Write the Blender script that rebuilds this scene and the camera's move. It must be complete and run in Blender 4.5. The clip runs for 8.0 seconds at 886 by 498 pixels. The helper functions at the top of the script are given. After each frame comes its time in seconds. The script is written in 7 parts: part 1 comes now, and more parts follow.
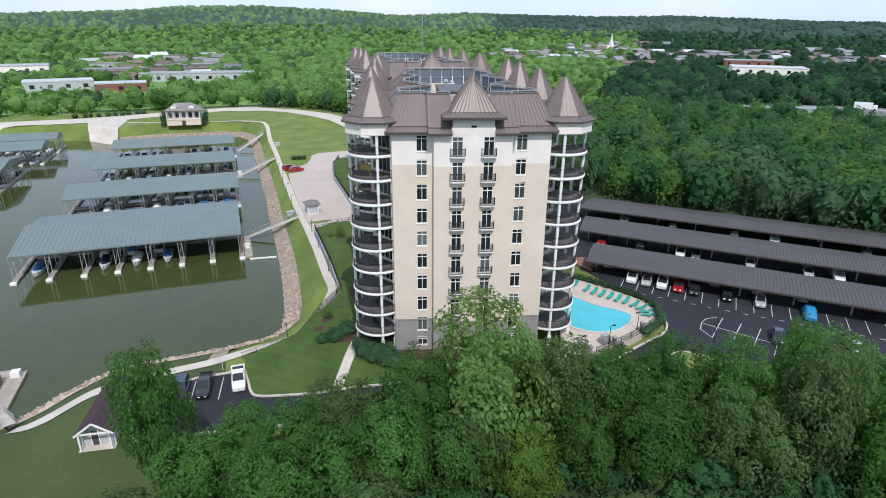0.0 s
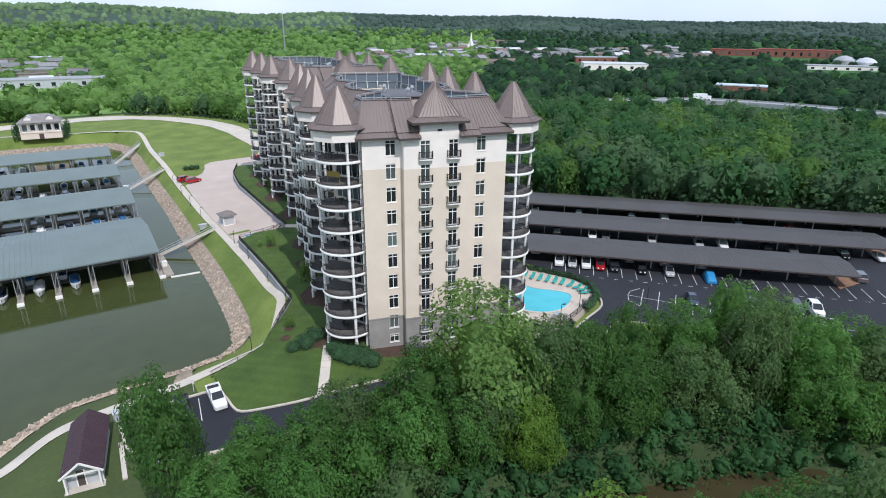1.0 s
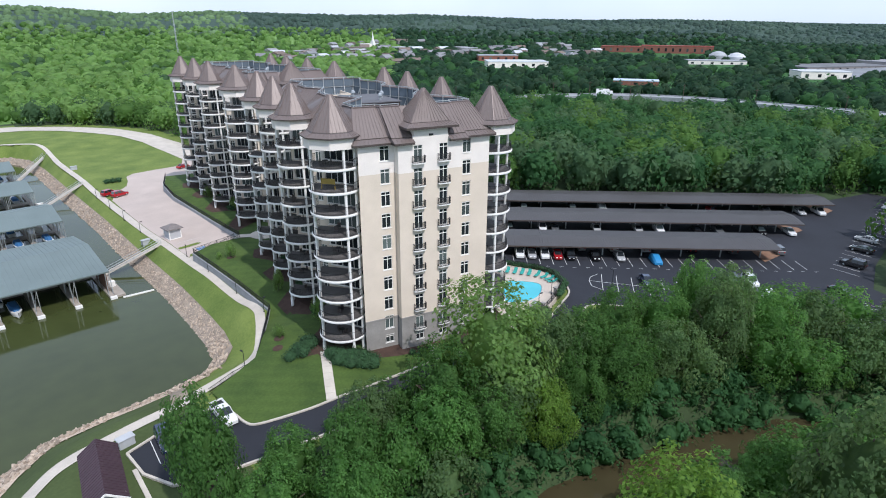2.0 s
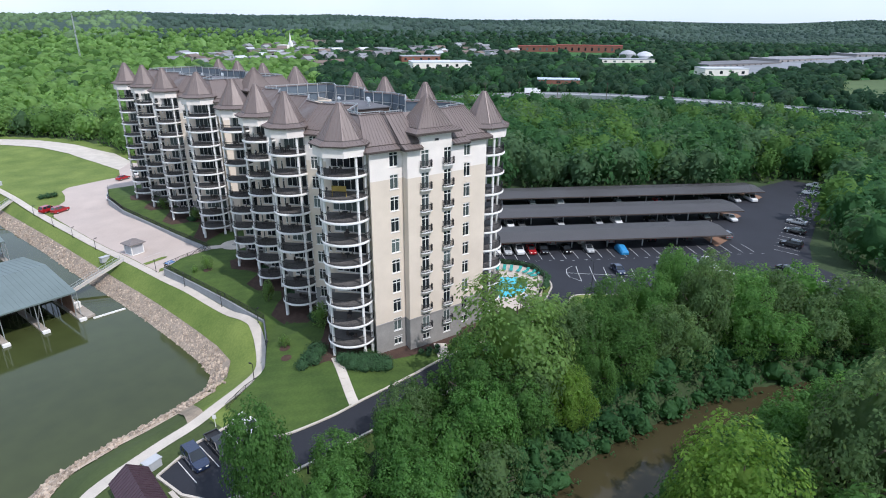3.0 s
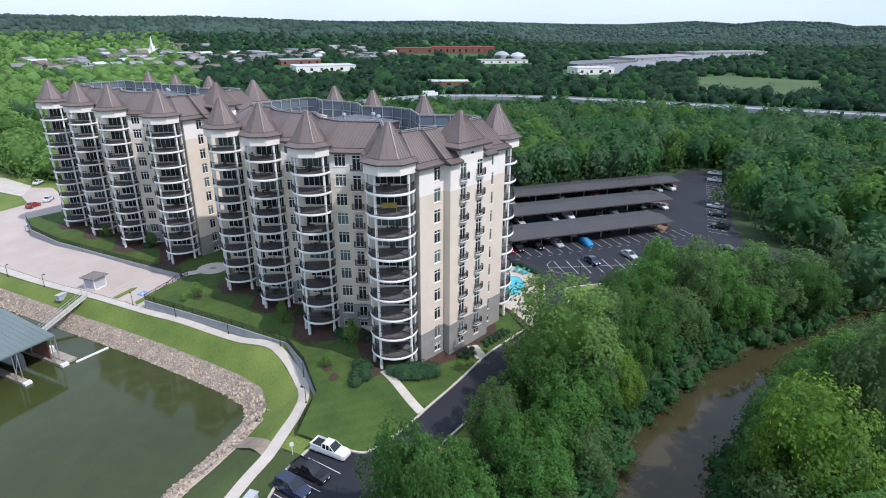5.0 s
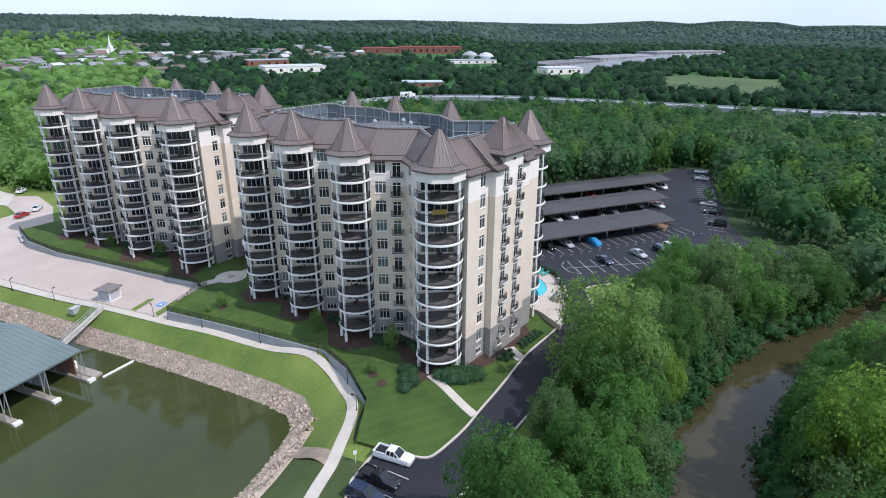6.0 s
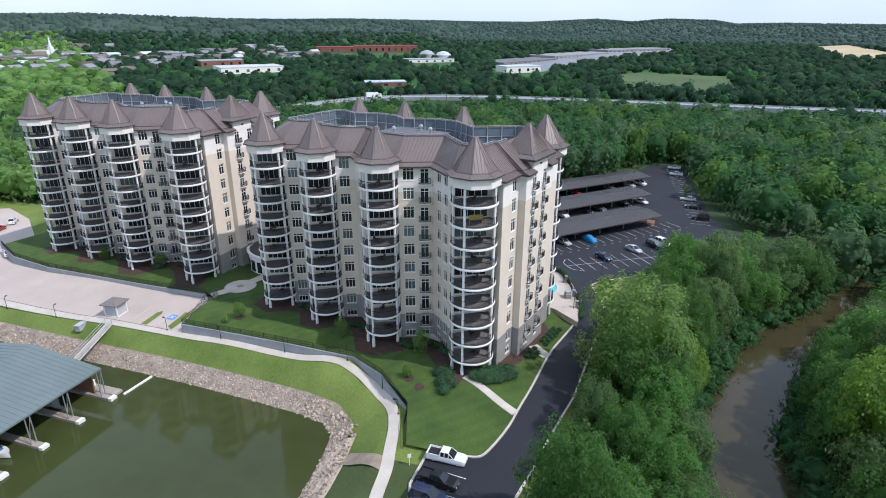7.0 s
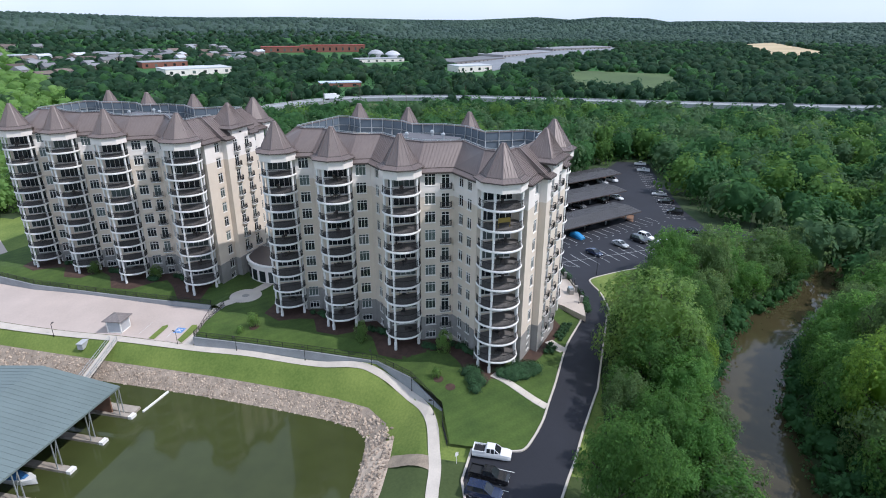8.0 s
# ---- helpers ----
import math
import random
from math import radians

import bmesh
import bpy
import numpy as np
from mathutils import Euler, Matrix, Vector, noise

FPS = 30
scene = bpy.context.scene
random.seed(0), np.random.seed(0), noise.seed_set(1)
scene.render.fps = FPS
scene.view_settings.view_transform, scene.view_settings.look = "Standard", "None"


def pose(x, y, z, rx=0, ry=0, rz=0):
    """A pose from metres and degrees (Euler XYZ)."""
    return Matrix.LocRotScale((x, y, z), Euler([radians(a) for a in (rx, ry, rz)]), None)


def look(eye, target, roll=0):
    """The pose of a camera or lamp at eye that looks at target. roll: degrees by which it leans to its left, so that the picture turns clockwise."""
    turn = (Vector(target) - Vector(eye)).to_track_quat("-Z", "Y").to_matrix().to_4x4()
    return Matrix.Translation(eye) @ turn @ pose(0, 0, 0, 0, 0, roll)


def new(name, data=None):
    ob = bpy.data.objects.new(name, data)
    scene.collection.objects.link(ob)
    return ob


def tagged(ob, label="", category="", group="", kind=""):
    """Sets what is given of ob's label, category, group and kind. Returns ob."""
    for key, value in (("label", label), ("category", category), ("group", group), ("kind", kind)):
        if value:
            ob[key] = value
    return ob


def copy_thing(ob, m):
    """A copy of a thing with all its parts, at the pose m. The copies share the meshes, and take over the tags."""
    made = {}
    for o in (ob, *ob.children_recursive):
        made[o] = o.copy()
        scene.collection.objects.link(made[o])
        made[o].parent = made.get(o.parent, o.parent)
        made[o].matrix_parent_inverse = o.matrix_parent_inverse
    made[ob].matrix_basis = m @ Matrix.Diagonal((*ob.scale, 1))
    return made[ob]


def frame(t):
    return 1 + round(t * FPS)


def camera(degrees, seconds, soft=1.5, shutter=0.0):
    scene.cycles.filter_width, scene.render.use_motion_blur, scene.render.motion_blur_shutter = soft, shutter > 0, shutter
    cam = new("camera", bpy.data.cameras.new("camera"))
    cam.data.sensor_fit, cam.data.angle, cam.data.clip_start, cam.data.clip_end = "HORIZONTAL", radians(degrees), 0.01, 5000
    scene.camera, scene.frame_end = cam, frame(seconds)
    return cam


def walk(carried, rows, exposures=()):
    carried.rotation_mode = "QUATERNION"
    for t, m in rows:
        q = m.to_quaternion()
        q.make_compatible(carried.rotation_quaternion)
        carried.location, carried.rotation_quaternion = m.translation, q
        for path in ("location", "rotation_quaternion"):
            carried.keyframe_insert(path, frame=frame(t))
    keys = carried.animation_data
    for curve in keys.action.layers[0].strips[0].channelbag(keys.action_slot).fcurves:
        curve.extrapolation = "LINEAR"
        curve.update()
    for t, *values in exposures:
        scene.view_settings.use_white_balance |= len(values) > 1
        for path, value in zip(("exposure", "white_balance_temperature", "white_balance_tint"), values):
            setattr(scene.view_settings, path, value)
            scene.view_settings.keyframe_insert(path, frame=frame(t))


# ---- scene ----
cam = camera(73.8, 8.0, soft=1.0)
PATH = [
    (0, (-2.0, -1.209, 42.874), (-1.359, 0.545, 42.159), 0.5),
    (0.5, (-8.704, -0.138, 43.215), (-7.857, 1.528, 42.502), 0.6),
    (1, (-15.512, 1.098, 44.075), (-14.485, 2.658, 43.36), 0.5),
    (1.5, (-21.42, 3.2, 44.929), (-20.258, 4.66, 44.208), 0.3),
    (1.7, (-23.63, 4.296, 44.994), (-22.421, 5.718, 44.276), 0.3),
    (2.8, (-34.98, 11.893, 46.239), (-33.561, 13.104, 45.518), 0.2),
    (3, (-36.918, 13.381, 46.3), (-35.465, 14.554, 45.583), 0.2),
    (3.5, (-41.418, 17.662, 46.878), (-39.885, 18.729, 46.163), 0.3),
    (4, (-45.579, 22.353, 47.623), (-43.98, 23.317, 46.906), 0.4),
    (4.5, (-49.369, 26.832, 48.275), (-47.724, 27.716, 47.559), 0.2),
    (6, (-58.304, 42.37, 50.047), (-56.577, 43.079, 49.33), 0.3),
    (6.5, (-61.201, 47.778, 50.921), (-59.448, 48.414, 50.2), 0.2),
    (7, (-63.734, 52.995, 51.587), (-61.956, 53.557, 50.864), 0.2),
    (7.5, (-66.31, 58.515, 52.425), (-64.509, 58.994, 51.7), 0.2),
    (8, (-68.719, 64.331, 53.116), (-66.896, 64.718, 52.388), 0.2),
]
walk(cam, [(t, look(eye, target, roll)) for t, eye, target, roll in PATH], [(0.0, -0.10, 6400, 12.0), (1.5, -0.06, 6330, 12.5), (3.2, 0.02, 6250, 13.5), (8.0, -0.01, 6200, 14.0)])

# ---- world, sun, exposure ----
SUN_AZ, SUN_EL = 263.0, 52.0
world = bpy.data.worlds.new("sky")
scene.world = world
world.use_nodes = True
wn = world.node_tree.nodes
sky = wn.new("ShaderNodeTexSky")
sky.sky_type, sky.sun_disc = "NISHITA", False
sky.sun_elevation, sky.sun_rotation = radians(SUN_EL), radians(90 - SUN_AZ)
sky.air_density, sky.dust_density, sky.ozone_density = 1.0, 0.8, 1.2
wn["Background"].inputs[1].default_value = 0.34
# thin high cloud over the blue
haze, cloud, cr = wn.new("ShaderNodeMix"), wn.new("ShaderNodeTexNoise"), wn.new("ShaderNodeMapRange")
haze.data_type = "RGBA"
haze.inputs[7].default_value = (2.05, 2.5, 3.1, 1)
cloud.inputs["Scale"].default_value, cloud.inputs["Detail"].default_value = 3.0, 5.0
cr.inputs[1].default_value, cr.inputs[2].default_value, cr.inputs[3].default_value, cr.inputs[4].default_value = 0.35, 0.7, 0.82, 0.96
world.node_tree.links.new(cloud.outputs[0], cr.inputs[0])
world.node_tree.links.new(cr.outputs[0], haze.inputs[0])
world.node_tree.links.new(sky.outputs[0], haze.inputs[6])
world.node_tree.links.new(haze.outputs[2], wn["Background"].inputs[0])
sun = new("sun", bpy.data.lights.new("sun", "SUN"))
sun.data.energy, sun.data.angle, sun.data.color = 3.45, radians(0.6), (1.0, 0.975, 0.94)
_d = Vector((math.cos(radians(SUN_AZ)) * math.cos(radians(SUN_EL)), math.sin(radians(SUN_AZ)) * math.cos(radians(SUN_EL)), math.sin(radians(SUN_EL))))
sun.matrix_basis = look(_d * 200, (0, 0, 0))
scene.view_settings.exposure = 0.0

# ---- materials ----


def mat(name, color, rough=0.8, metal=0.0, var=0.15, scale=1.0, fine=12.0, bump=0.0, spec=0.4, tint=None, obj_var=0.0, island_var=0.0, trans=0.0):
    """Procedural surface: a base colour broken by coarse and fine noise, with relief, and variation by object or island."""
    m = bpy.data.materials.new(name)
    m.use_nodes = True
    t, n = m.node_tree, m.node_tree.nodes
    b = n["Principled BSDF"]
    b.inputs["Roughness"].default_value, b.inputs["Metallic"].default_value = rough, metal
    b.inputs["Specular IOR Level"].default_value = spec
    co = n.new("ShaderNodeNewGeometry")
    big, small = n.new("ShaderNodeTexNoise"), n.new("ShaderNodeTexNoise")
    for k, s, d in ((big, scale, 3.0), (small, fine, 2.0)):
        k.inputs["Scale"].default_value, k.inputs["Detail"].default_value = s, d
        t.links.new(co.outputs["Position"], k.inputs["Vector"])
    c2 = tint or tuple(min(1, c * (1 + 2 * var)) for c in color)
    c1 = tuple(c * (1 - var) for c in color)
    mix = n.new("ShaderNodeMix")
    mix.data_type = "RGBA"
    ramp = n.new("ShaderNodeMapRange")
    ramp.inputs[1].default_value, ramp.inputs[2].default_value = 0.3, 0.7
    add = n.new("ShaderNodeMath")
    add.operation = "MULTIPLY_ADD"
    add.inputs[1].default_value = 0.65
    half = n.new("ShaderNodeMath")
    half.operation, half.inputs[1].default_value = "MULTIPLY", 0.35
    t.links.new(small.outputs[0], half.inputs[0])
    t.links.new(big.outputs[0], add.inputs[0])
    t.links.new(half.outputs[0], add.inputs[2])
    t.links.new(add.outputs[0], ramp.inputs[0])
    t.links.new(ramp.outputs[0], mix.inputs[0])
    mix.inputs[6].default_value, mix.inputs[7].default_value = (*c1, 1), (*c2, 1)
    out = mix.outputs[2]
    if obj_var or island_var:
        hsv = n.new("ShaderNodeHueSaturation")
        rng = n.new("ShaderNodeMapRange")
        v = obj_var or island_var
        rng.inputs[3].default_value, rng.inputs[4].default_value = 1 - v, 1 + v
        src = n.new("ShaderNodeObjectInfo").outputs["Random"] if obj_var else co.outputs["Random Per Island"]
        t.links.new(src, rng.inputs[0])
        t.links.new(rng.outputs[0], hsv.inputs["Value"])
        t.links.new(out, hsv.inputs["Color"])
        out = hsv.outputs[0]
        if obj_var and island_var:
            h2, r2 = n.new("ShaderNodeHueSaturation"), n.new("ShaderNodeMapRange")
            r2.inputs[3].default_value, r2.inputs[4].default_value = 1 - island_var, 1 + island_var
            t.links.new(co.outputs["Random Per Island"], r2.inputs[0])
            t.links.new(r2.outputs[0], h2.inputs["Value"])
            t.links.new(out, h2.inputs["Color"])
            out = h2.outputs[0]
    t.links.new(out, b.inputs["Base Color"])
    if bump:
        bp = n.new("ShaderNodeBump")
        bp.inputs["Strength"].default_value, bp.inputs["Distance"].default_value = min(1.0, bump), 0.05
        t.links.new(small.outputs[0], bp.inputs["Height"])
        t.links.new(bp.outputs[0], b.inputs["Normal"])
    if trans:
        tr, ms = n.new("ShaderNodeBsdfTranslucent"), n.new("ShaderNodeMixShader")
        ms.inputs[0].default_value = trans
        lit = n.new("ShaderNodeMix")
        lit.data_type, lit.blend_type, lit.inputs[0].default_value = "RGBA", "MULTIPLY", 1.0
        lit.clamp_result = False
        lit.inputs[7].default_value = (2.0, 1.7, 1.4, 1)
        t.links.new(out, lit.inputs[6])
        t.links.new(lit.outputs[2], tr.inputs["Color"])
        t.links.new(b.outputs[0], ms.inputs[1])
        t.links.new(tr.outputs[0], ms.inputs[2])
        t.links.new(ms.outputs[0], n["Material Output"].inputs[0])
    return m


M_GRASS = mat("grass", (0.098, 0.160, 0.028), 0.95, var=0.25, scale=0.12, fine=2.5, bump=0.4, tint=(0.185, 0.235, 0.055))
# darker grass tone; by the shed it paints in cloud shade
M_GRASS_DARK = mat("dark_grass", (0.05, 0.075, 0.022), 0.95, var=0.2, scale=0.1, fine=2.0, bump=0.5, tint=(0.072, 0.10, 0.032))
M_LAWN = mat("mown_lawn", (0.044, 0.086, 0.016), 0.95, var=0.22, scale=0.22, fine=3.0, bump=0.5, tint=(0.076, 0.124, 0.024))
stripes = M_LAWN.node_tree
_w, _m, _b = stripes.nodes.new("ShaderNodeTexWave"), stripes.nodes.new("ShaderNodeMix"), stripes.nodes["Principled BSDF"]
_w.inputs["Scale"].default_value, _w.inputs["Distortion"].default_value, _w.wave_profile, _w.bands_direction = 0.22, 1.2, "SIN", "DIAGONAL"
_m.data_type, _m.blend_type = "RGBA", "MULTIPLY"
_m.inputs[0].default_value = 0.10
stripes.links.new(stripes.nodes.new("ShaderNodeNewGeometry").outputs["Position"], _w.inputs["Vector"])
stripes.links.new(_b.inputs["Base Color"].links[0].from_socket, _m.inputs[6])
stripes.links.new(_w.outputs["Color"], _m.inputs[7])
stripes.links.new(_m.outputs[2], _b.inputs["Base Color"])
M_WOODFLOOR = mat("woodland_floor", (0.030, 0.050, 0.018), 0.95, var=0.3, scale=0.2, fine=2.0, bump=0.6)
M_ASPHALT = mat("asphalt", (0.020, 0.0215, 0.0285), 0.85, var=0.12, scale=0.15, fine=6.0, bump=0.15)
M_CONCRETE = mat("concrete", (0.49, 0.44, 0.385), 0.85, var=0.1, scale=0.4, fine=5.0, bump=0.15)
M_DRIVE = mat("pale_paving", (0.45, 0.375, 0.335), 0.85, var=0.08, scale=0.15, fine=3.0, bump=0.1)
M_RWALL = mat("rendered_retaining_wall", (0.27, 0.28, 0.29), 0.85, var=0.12, scale=0.5, fine=6.0, bump=0.2)
M_PAINT = mat("road_paint", (0.55, 0.55, 0.54), 0.7, var=0.1, scale=0.7, fine=9.0)
M_WHITE = mat("white_stucco", (0.78, 0.715, 0.66), 0.85, var=0.05, scale=0.4, fine=8.0, bump=0.1)
M_BEIGE = mat("beige_stucco", (0.66, 0.565, 0.465), 0.88, var=0.05, scale=0.35, fine=8.0, bump=0.12)
M_GREY = mat("grey_stone_base", (0.27, 0.255, 0.24), 0.88, var=0.12, scale=0.6, fine=5.0, bump=0.25)
M_TRIM = mat("white_trim", (0.78, 0.76, 0.73), 0.6, var=0.04, scale=0.8, fine=10.0)
M_ROOF = mat("bronze_metal_roof", (0.172, 0.136, 0.124), 0.45, metal=0.15, var=0.07, scale=0.3, fine=2.0, spec=0.5)
M_SEAM = mat("roof_seam", (0.19, 0.15, 0.14), 0.45, metal=0.15, var=0.05)
M_FASCIA = mat("dark_fascia", (0.07, 0.055, 0.05), 0.5, var=0.08)
M_FLAT = mat("roof_membrane", (0.12, 0.12, 0.13), 0.9, var=0.15, scale=0.3, fine=3.0)
M_SCREEN = mat("bluegrey_screen_panel", (0.11, 0.14, 0.17), 0.6, var=0.08, scale=0.4)
M_STEEL = mat("galvanised_steel", (0.45, 0.47, 0.48), 0.45, metal=0.6, var=0.08)
M_BALCFLOOR = mat("dark_balcony_floor", (0.13, 0.12, 0.115), 0.8, var=0.12, scale=1.5)
M_RAIL = mat("black_railing", (0.018, 0.018, 0.02), 0.5, var=0.1)
M_DOCKROOF = mat("green_dock_roof", (0.165, 0.205, 0.20), 0.5, metal=0.2, var=0.06, scale=0.15, fine=2.0)
M_CARPORT = mat("carport_roof", (0.082, 0.076, 0.075), 0.5, metal=0.2, var=0.06, scale=0.2, fine=2.0)
M_WOOD = mat("weathered_deck", (0.32, 0.28, 0.24), 0.85, var=0.15, scale=0.8, fine=8.0)
M_RUST = mat("brown_boards", (0.20, 0.11, 0.075), 0.85, var=0.2, scale=0.8, fine=8.0)
M_ROCK = mat("riprap_stone", (0.32, 0.255, 0.20), 0.9, var=0.2, scale=0.6, fine=6.0, bump=0.4, island_var=0.38)
M_MULCH = mat("mulch_bed", (0.055, 0.032, 0.024), 0.95, var=0.25, scale=1.0, fine=9.0, bump=0.5)
M_TRUNK = mat("bark", (0.085, 0.065, 0.05), 0.95, var=0.2, scale=2.0, fine=14.0, bump=0.5)
M_HEDGE = mat("juniper_foliage", (0.03, 0.075, 0.03), 0.9, var=0.25, scale=1.0, fine=5.0, island_var=0.3, trans=0.15)
M_POOLDECK = mat("pool_deck", (0.48, 0.41, 0.35), 0.85, var=0.08, scale=0.4, fine=4.0)
M_TEAL = mat("teal_fabric", (0.03, 0.30, 0.26), 0.7, var=0.08)
M_SIDING = mat("grey_siding", (0.42, 0.43, 0.45), 0.7, var=0.06)
M_SHEDROOF = mat("purple_brown_roof", (0.06, 0.035, 0.045), 0.5, var=0.1)
M_TYRE = mat("tyre", (0.02, 0.02, 0.02), 0.85)
M_TOWNROOF = mat("pale_roof", (0.38, 0.39, 0.41), 0.6, var=0.12, scale=0.05, fine=0.5, obj_var=0.3)
M_TOWNWALL = mat("town_wall", (0.24, 0.22, 0.21), 0.8, var=0.1, scale=0.05, fine=0.5, obj_var=0.35)
M_REDROOF = mat("red_roof", (0.3, 0.06, 0.045), 0.7, var=0.1, scale=0.05)
M_BRICK = mat("brick_wall", (0.22, 0.09, 0.065), 0.85, var=0.12, scale=0.2)
M_BOATW = mat("white_gelcoat", (0.75, 0.75, 0.74), 0.25, var=0.04)
M_BLUECANVAS = mat("blue_canvas", (0.03, 0.12, 0.28), 0.8, var=0.1)


def leafy_bump(m, scale, depth):
    """Relief of leaf clumps on a foliage surface."""
    t, n = m.node_tree, m.node_tree.nodes
    tex, bp, co = n.new("ShaderNodeTexNoise"), n.new("ShaderNodeBump"), n.new("ShaderNodeNewGeometry")
    tex.inputs["Scale"].default_value, tex.inputs["Detail"].default_value, tex.inputs["Roughness"].default_value = scale, 4.0, 0.65
    bp.inputs["Strength"].default_value, bp.inputs["Distance"].default_value = 1.0, depth
    t.links.new(co.outputs["Position"], tex.inputs["Vector"])
    t.links.new(tex.outputs[0], bp.inputs["Height"])
    t.links.new(bp.outputs[0], n["Principled BSDF"].inputs["Normal"])
    return m


def leaf_mat(name, color, tint, iv=0.27, ov=0.2, scale=0.3):
    color, tint = [tuple(1.12 * v for v in c) for c in (color, tint)]
    m = mat(name, color, 0.62, var=0.12, scale=scale, fine=1.6, tint=tint, obj_var=ov, island_var=iv, trans=0.6, spec=0.15)
    return leafy_bump(m, 2.2, 0.25)


M_LEAF = leaf_mat("leaves", (0.062, 0.150, 0.040), (0.110, 0.225, 0.066))
M_LEAF_LIGHT = leaf_mat("light_leaves", (0.105, 0.200, 0.040), (0.165, 0.275, 0.060))
M_LEAF_PALE = leaf_mat("pale_leaves", (0.108, 0.196, 0.062), (0.165, 0.265, 0.09))
M_LEAF_DULL = leaf_mat("dull_leaves", (0.080, 0.150, 0.060), (0.125, 0.20, 0.085))


def wood_mat(name, color, tint, scale=0.085):
    color, tint = [tuple(1.1 * v for v in c) for c in (color, tint)]
    m = mat(name, color, 0.7, var=0.12, scale=scale, fine=0.5, tint=tint, island_var=0.12, trans=0.5, spec=0.1)
    return leafy_bump(m, 0.8, 0.7)


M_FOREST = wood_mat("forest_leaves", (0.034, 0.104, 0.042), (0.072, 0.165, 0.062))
# far leaves: darker, bluer base colours that imitate distance haze
M_FAR_HAZE = wood_mat("haze_tinted_far_leaves", (0.021, 0.057, 0.034), (0.042, 0.094, 0.051))
M_FAR_DULL_HAZE = wood_mat("haze_tinted_greygreen_leaves", (0.036, 0.076, 0.046), (0.061, 0.110, 0.062))
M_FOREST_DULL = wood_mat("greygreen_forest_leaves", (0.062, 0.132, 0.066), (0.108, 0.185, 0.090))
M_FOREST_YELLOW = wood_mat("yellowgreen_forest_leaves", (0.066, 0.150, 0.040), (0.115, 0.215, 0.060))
# brighter forest leaves with sunlight painted in, for the sunny side
M_FOREST_SUN = wood_mat("sun_toned_forest_leaves", (0.120, 0.235, 0.070), (0.215, 0.345, 0.120))
# blue-green hill colour with distance haze painted in
M_HILL_HAZE = leafy_bump(mat("haze_tinted_hill", (0.024, 0.056, 0.048), 0.95, var=0.2, scale=0.004, fine=0.05, tint=(0.054, 0.094, 0.066), island_var=0.09), 0.11, 5.0)
# brighter hill copy: sunlight outside the cloud shade put into its colour
M_HILL_SUN = leafy_bump(mat("sun_toned_hill", (0.065, 0.125, 0.058), 0.95, var=0.2, scale=0.006, fine=0.03, tint=(0.140, 0.225, 0.100), island_var=0.22), 0.11, 5.0)


def water_mat(name, color, rough, bump):
    m = mat(name, color, rough, var=0.15, scale=0.03, fine=0.3, spec=0.3)
    t, n = m.node_tree, m.node_tree.nodes
    tex, bp, co = n.new("ShaderNodeTexNoise"), n.new("ShaderNodeBump"), n.new("ShaderNodeNewGeometry")
    tex.inputs["Scale"].default_value, tex.inputs["Detail"].default_value = 0.9, 4.0
    bp.inputs["Strength"].default_value, bp.inputs["Distance"].default_value = bump, 0.05
    t.links.new(co.outputs["Position"], tex.inputs["Vector"])
    t.links.new(tex.outputs[0], bp.inputs["Height"])
    t.links.new(bp.outputs[0], n["Principled BSDF"].inputs["Normal"])
    return m


M_LAKE = water_mat("lake_water", (0.044, 0.054, 0.018), 0.06, 0.10)
M_CREEK = water_mat("creek_water", (0.050, 0.041, 0.021), 0.05, 0.04)
M_POOL = water_mat("pool_water", (0.06, 0.42, 0.50), 0.08, 0.05)


def glass_mat():
    m = mat("window_glass", (0.018, 0.022, 0.026), 0.06, var=0.1, spec=0.6)
    t, n = m.node_tree, m.node_tree.nodes
    b = n["Principled BSDF"]
    src = b.inputs["Base Color"].links[0].from_socket
    mix, cr, oi = n.new("ShaderNodeMix"), n.new("ShaderNodeMapRange"), n.new("ShaderNodeObjectInfo")
    mix.data_type = "RGBA"
    cr.inputs[1].default_value, cr.inputs[2].default_value = 0.62, 0.95
    cr.inputs[4].default_value = 0.75
    mix.inputs[7].default_value = (0.16, 0.2, 0.19, 1)
    t.links.new(oi.outputs["Random"], cr.inputs[0])
    t.links.new(cr.outputs[0], mix.inputs[0])
    t.links.new(src, mix.inputs[6])
    t.links.new(mix.outputs[2], b.inputs["Base Color"])
    return m


M_GLASS = glass_mat()


def car_paint(name, c):
    m = mat(name, c, 0.25, var=0.03, spec=0.6)
    m.node_tree.nodes["Principled BSDF"].inputs["Coat Weight"].default_value = 0.6
    return m


PAINTS = {k: car_paint(k + "_car_paint", c) for k, c in dict(white=(0.72, 0.72, 0.72), black=(0.012, 0.012, 0.014), silver=(0.4, 0.41, 0.42),
          red=(0.35, 0.015, 0.02), navy=(0.015, 0.025, 0.06), grey=(0.1, 0.105, 0.11), tan=(0.35, 0.31, 0.25)).items()}

# ---- mesh tools ----


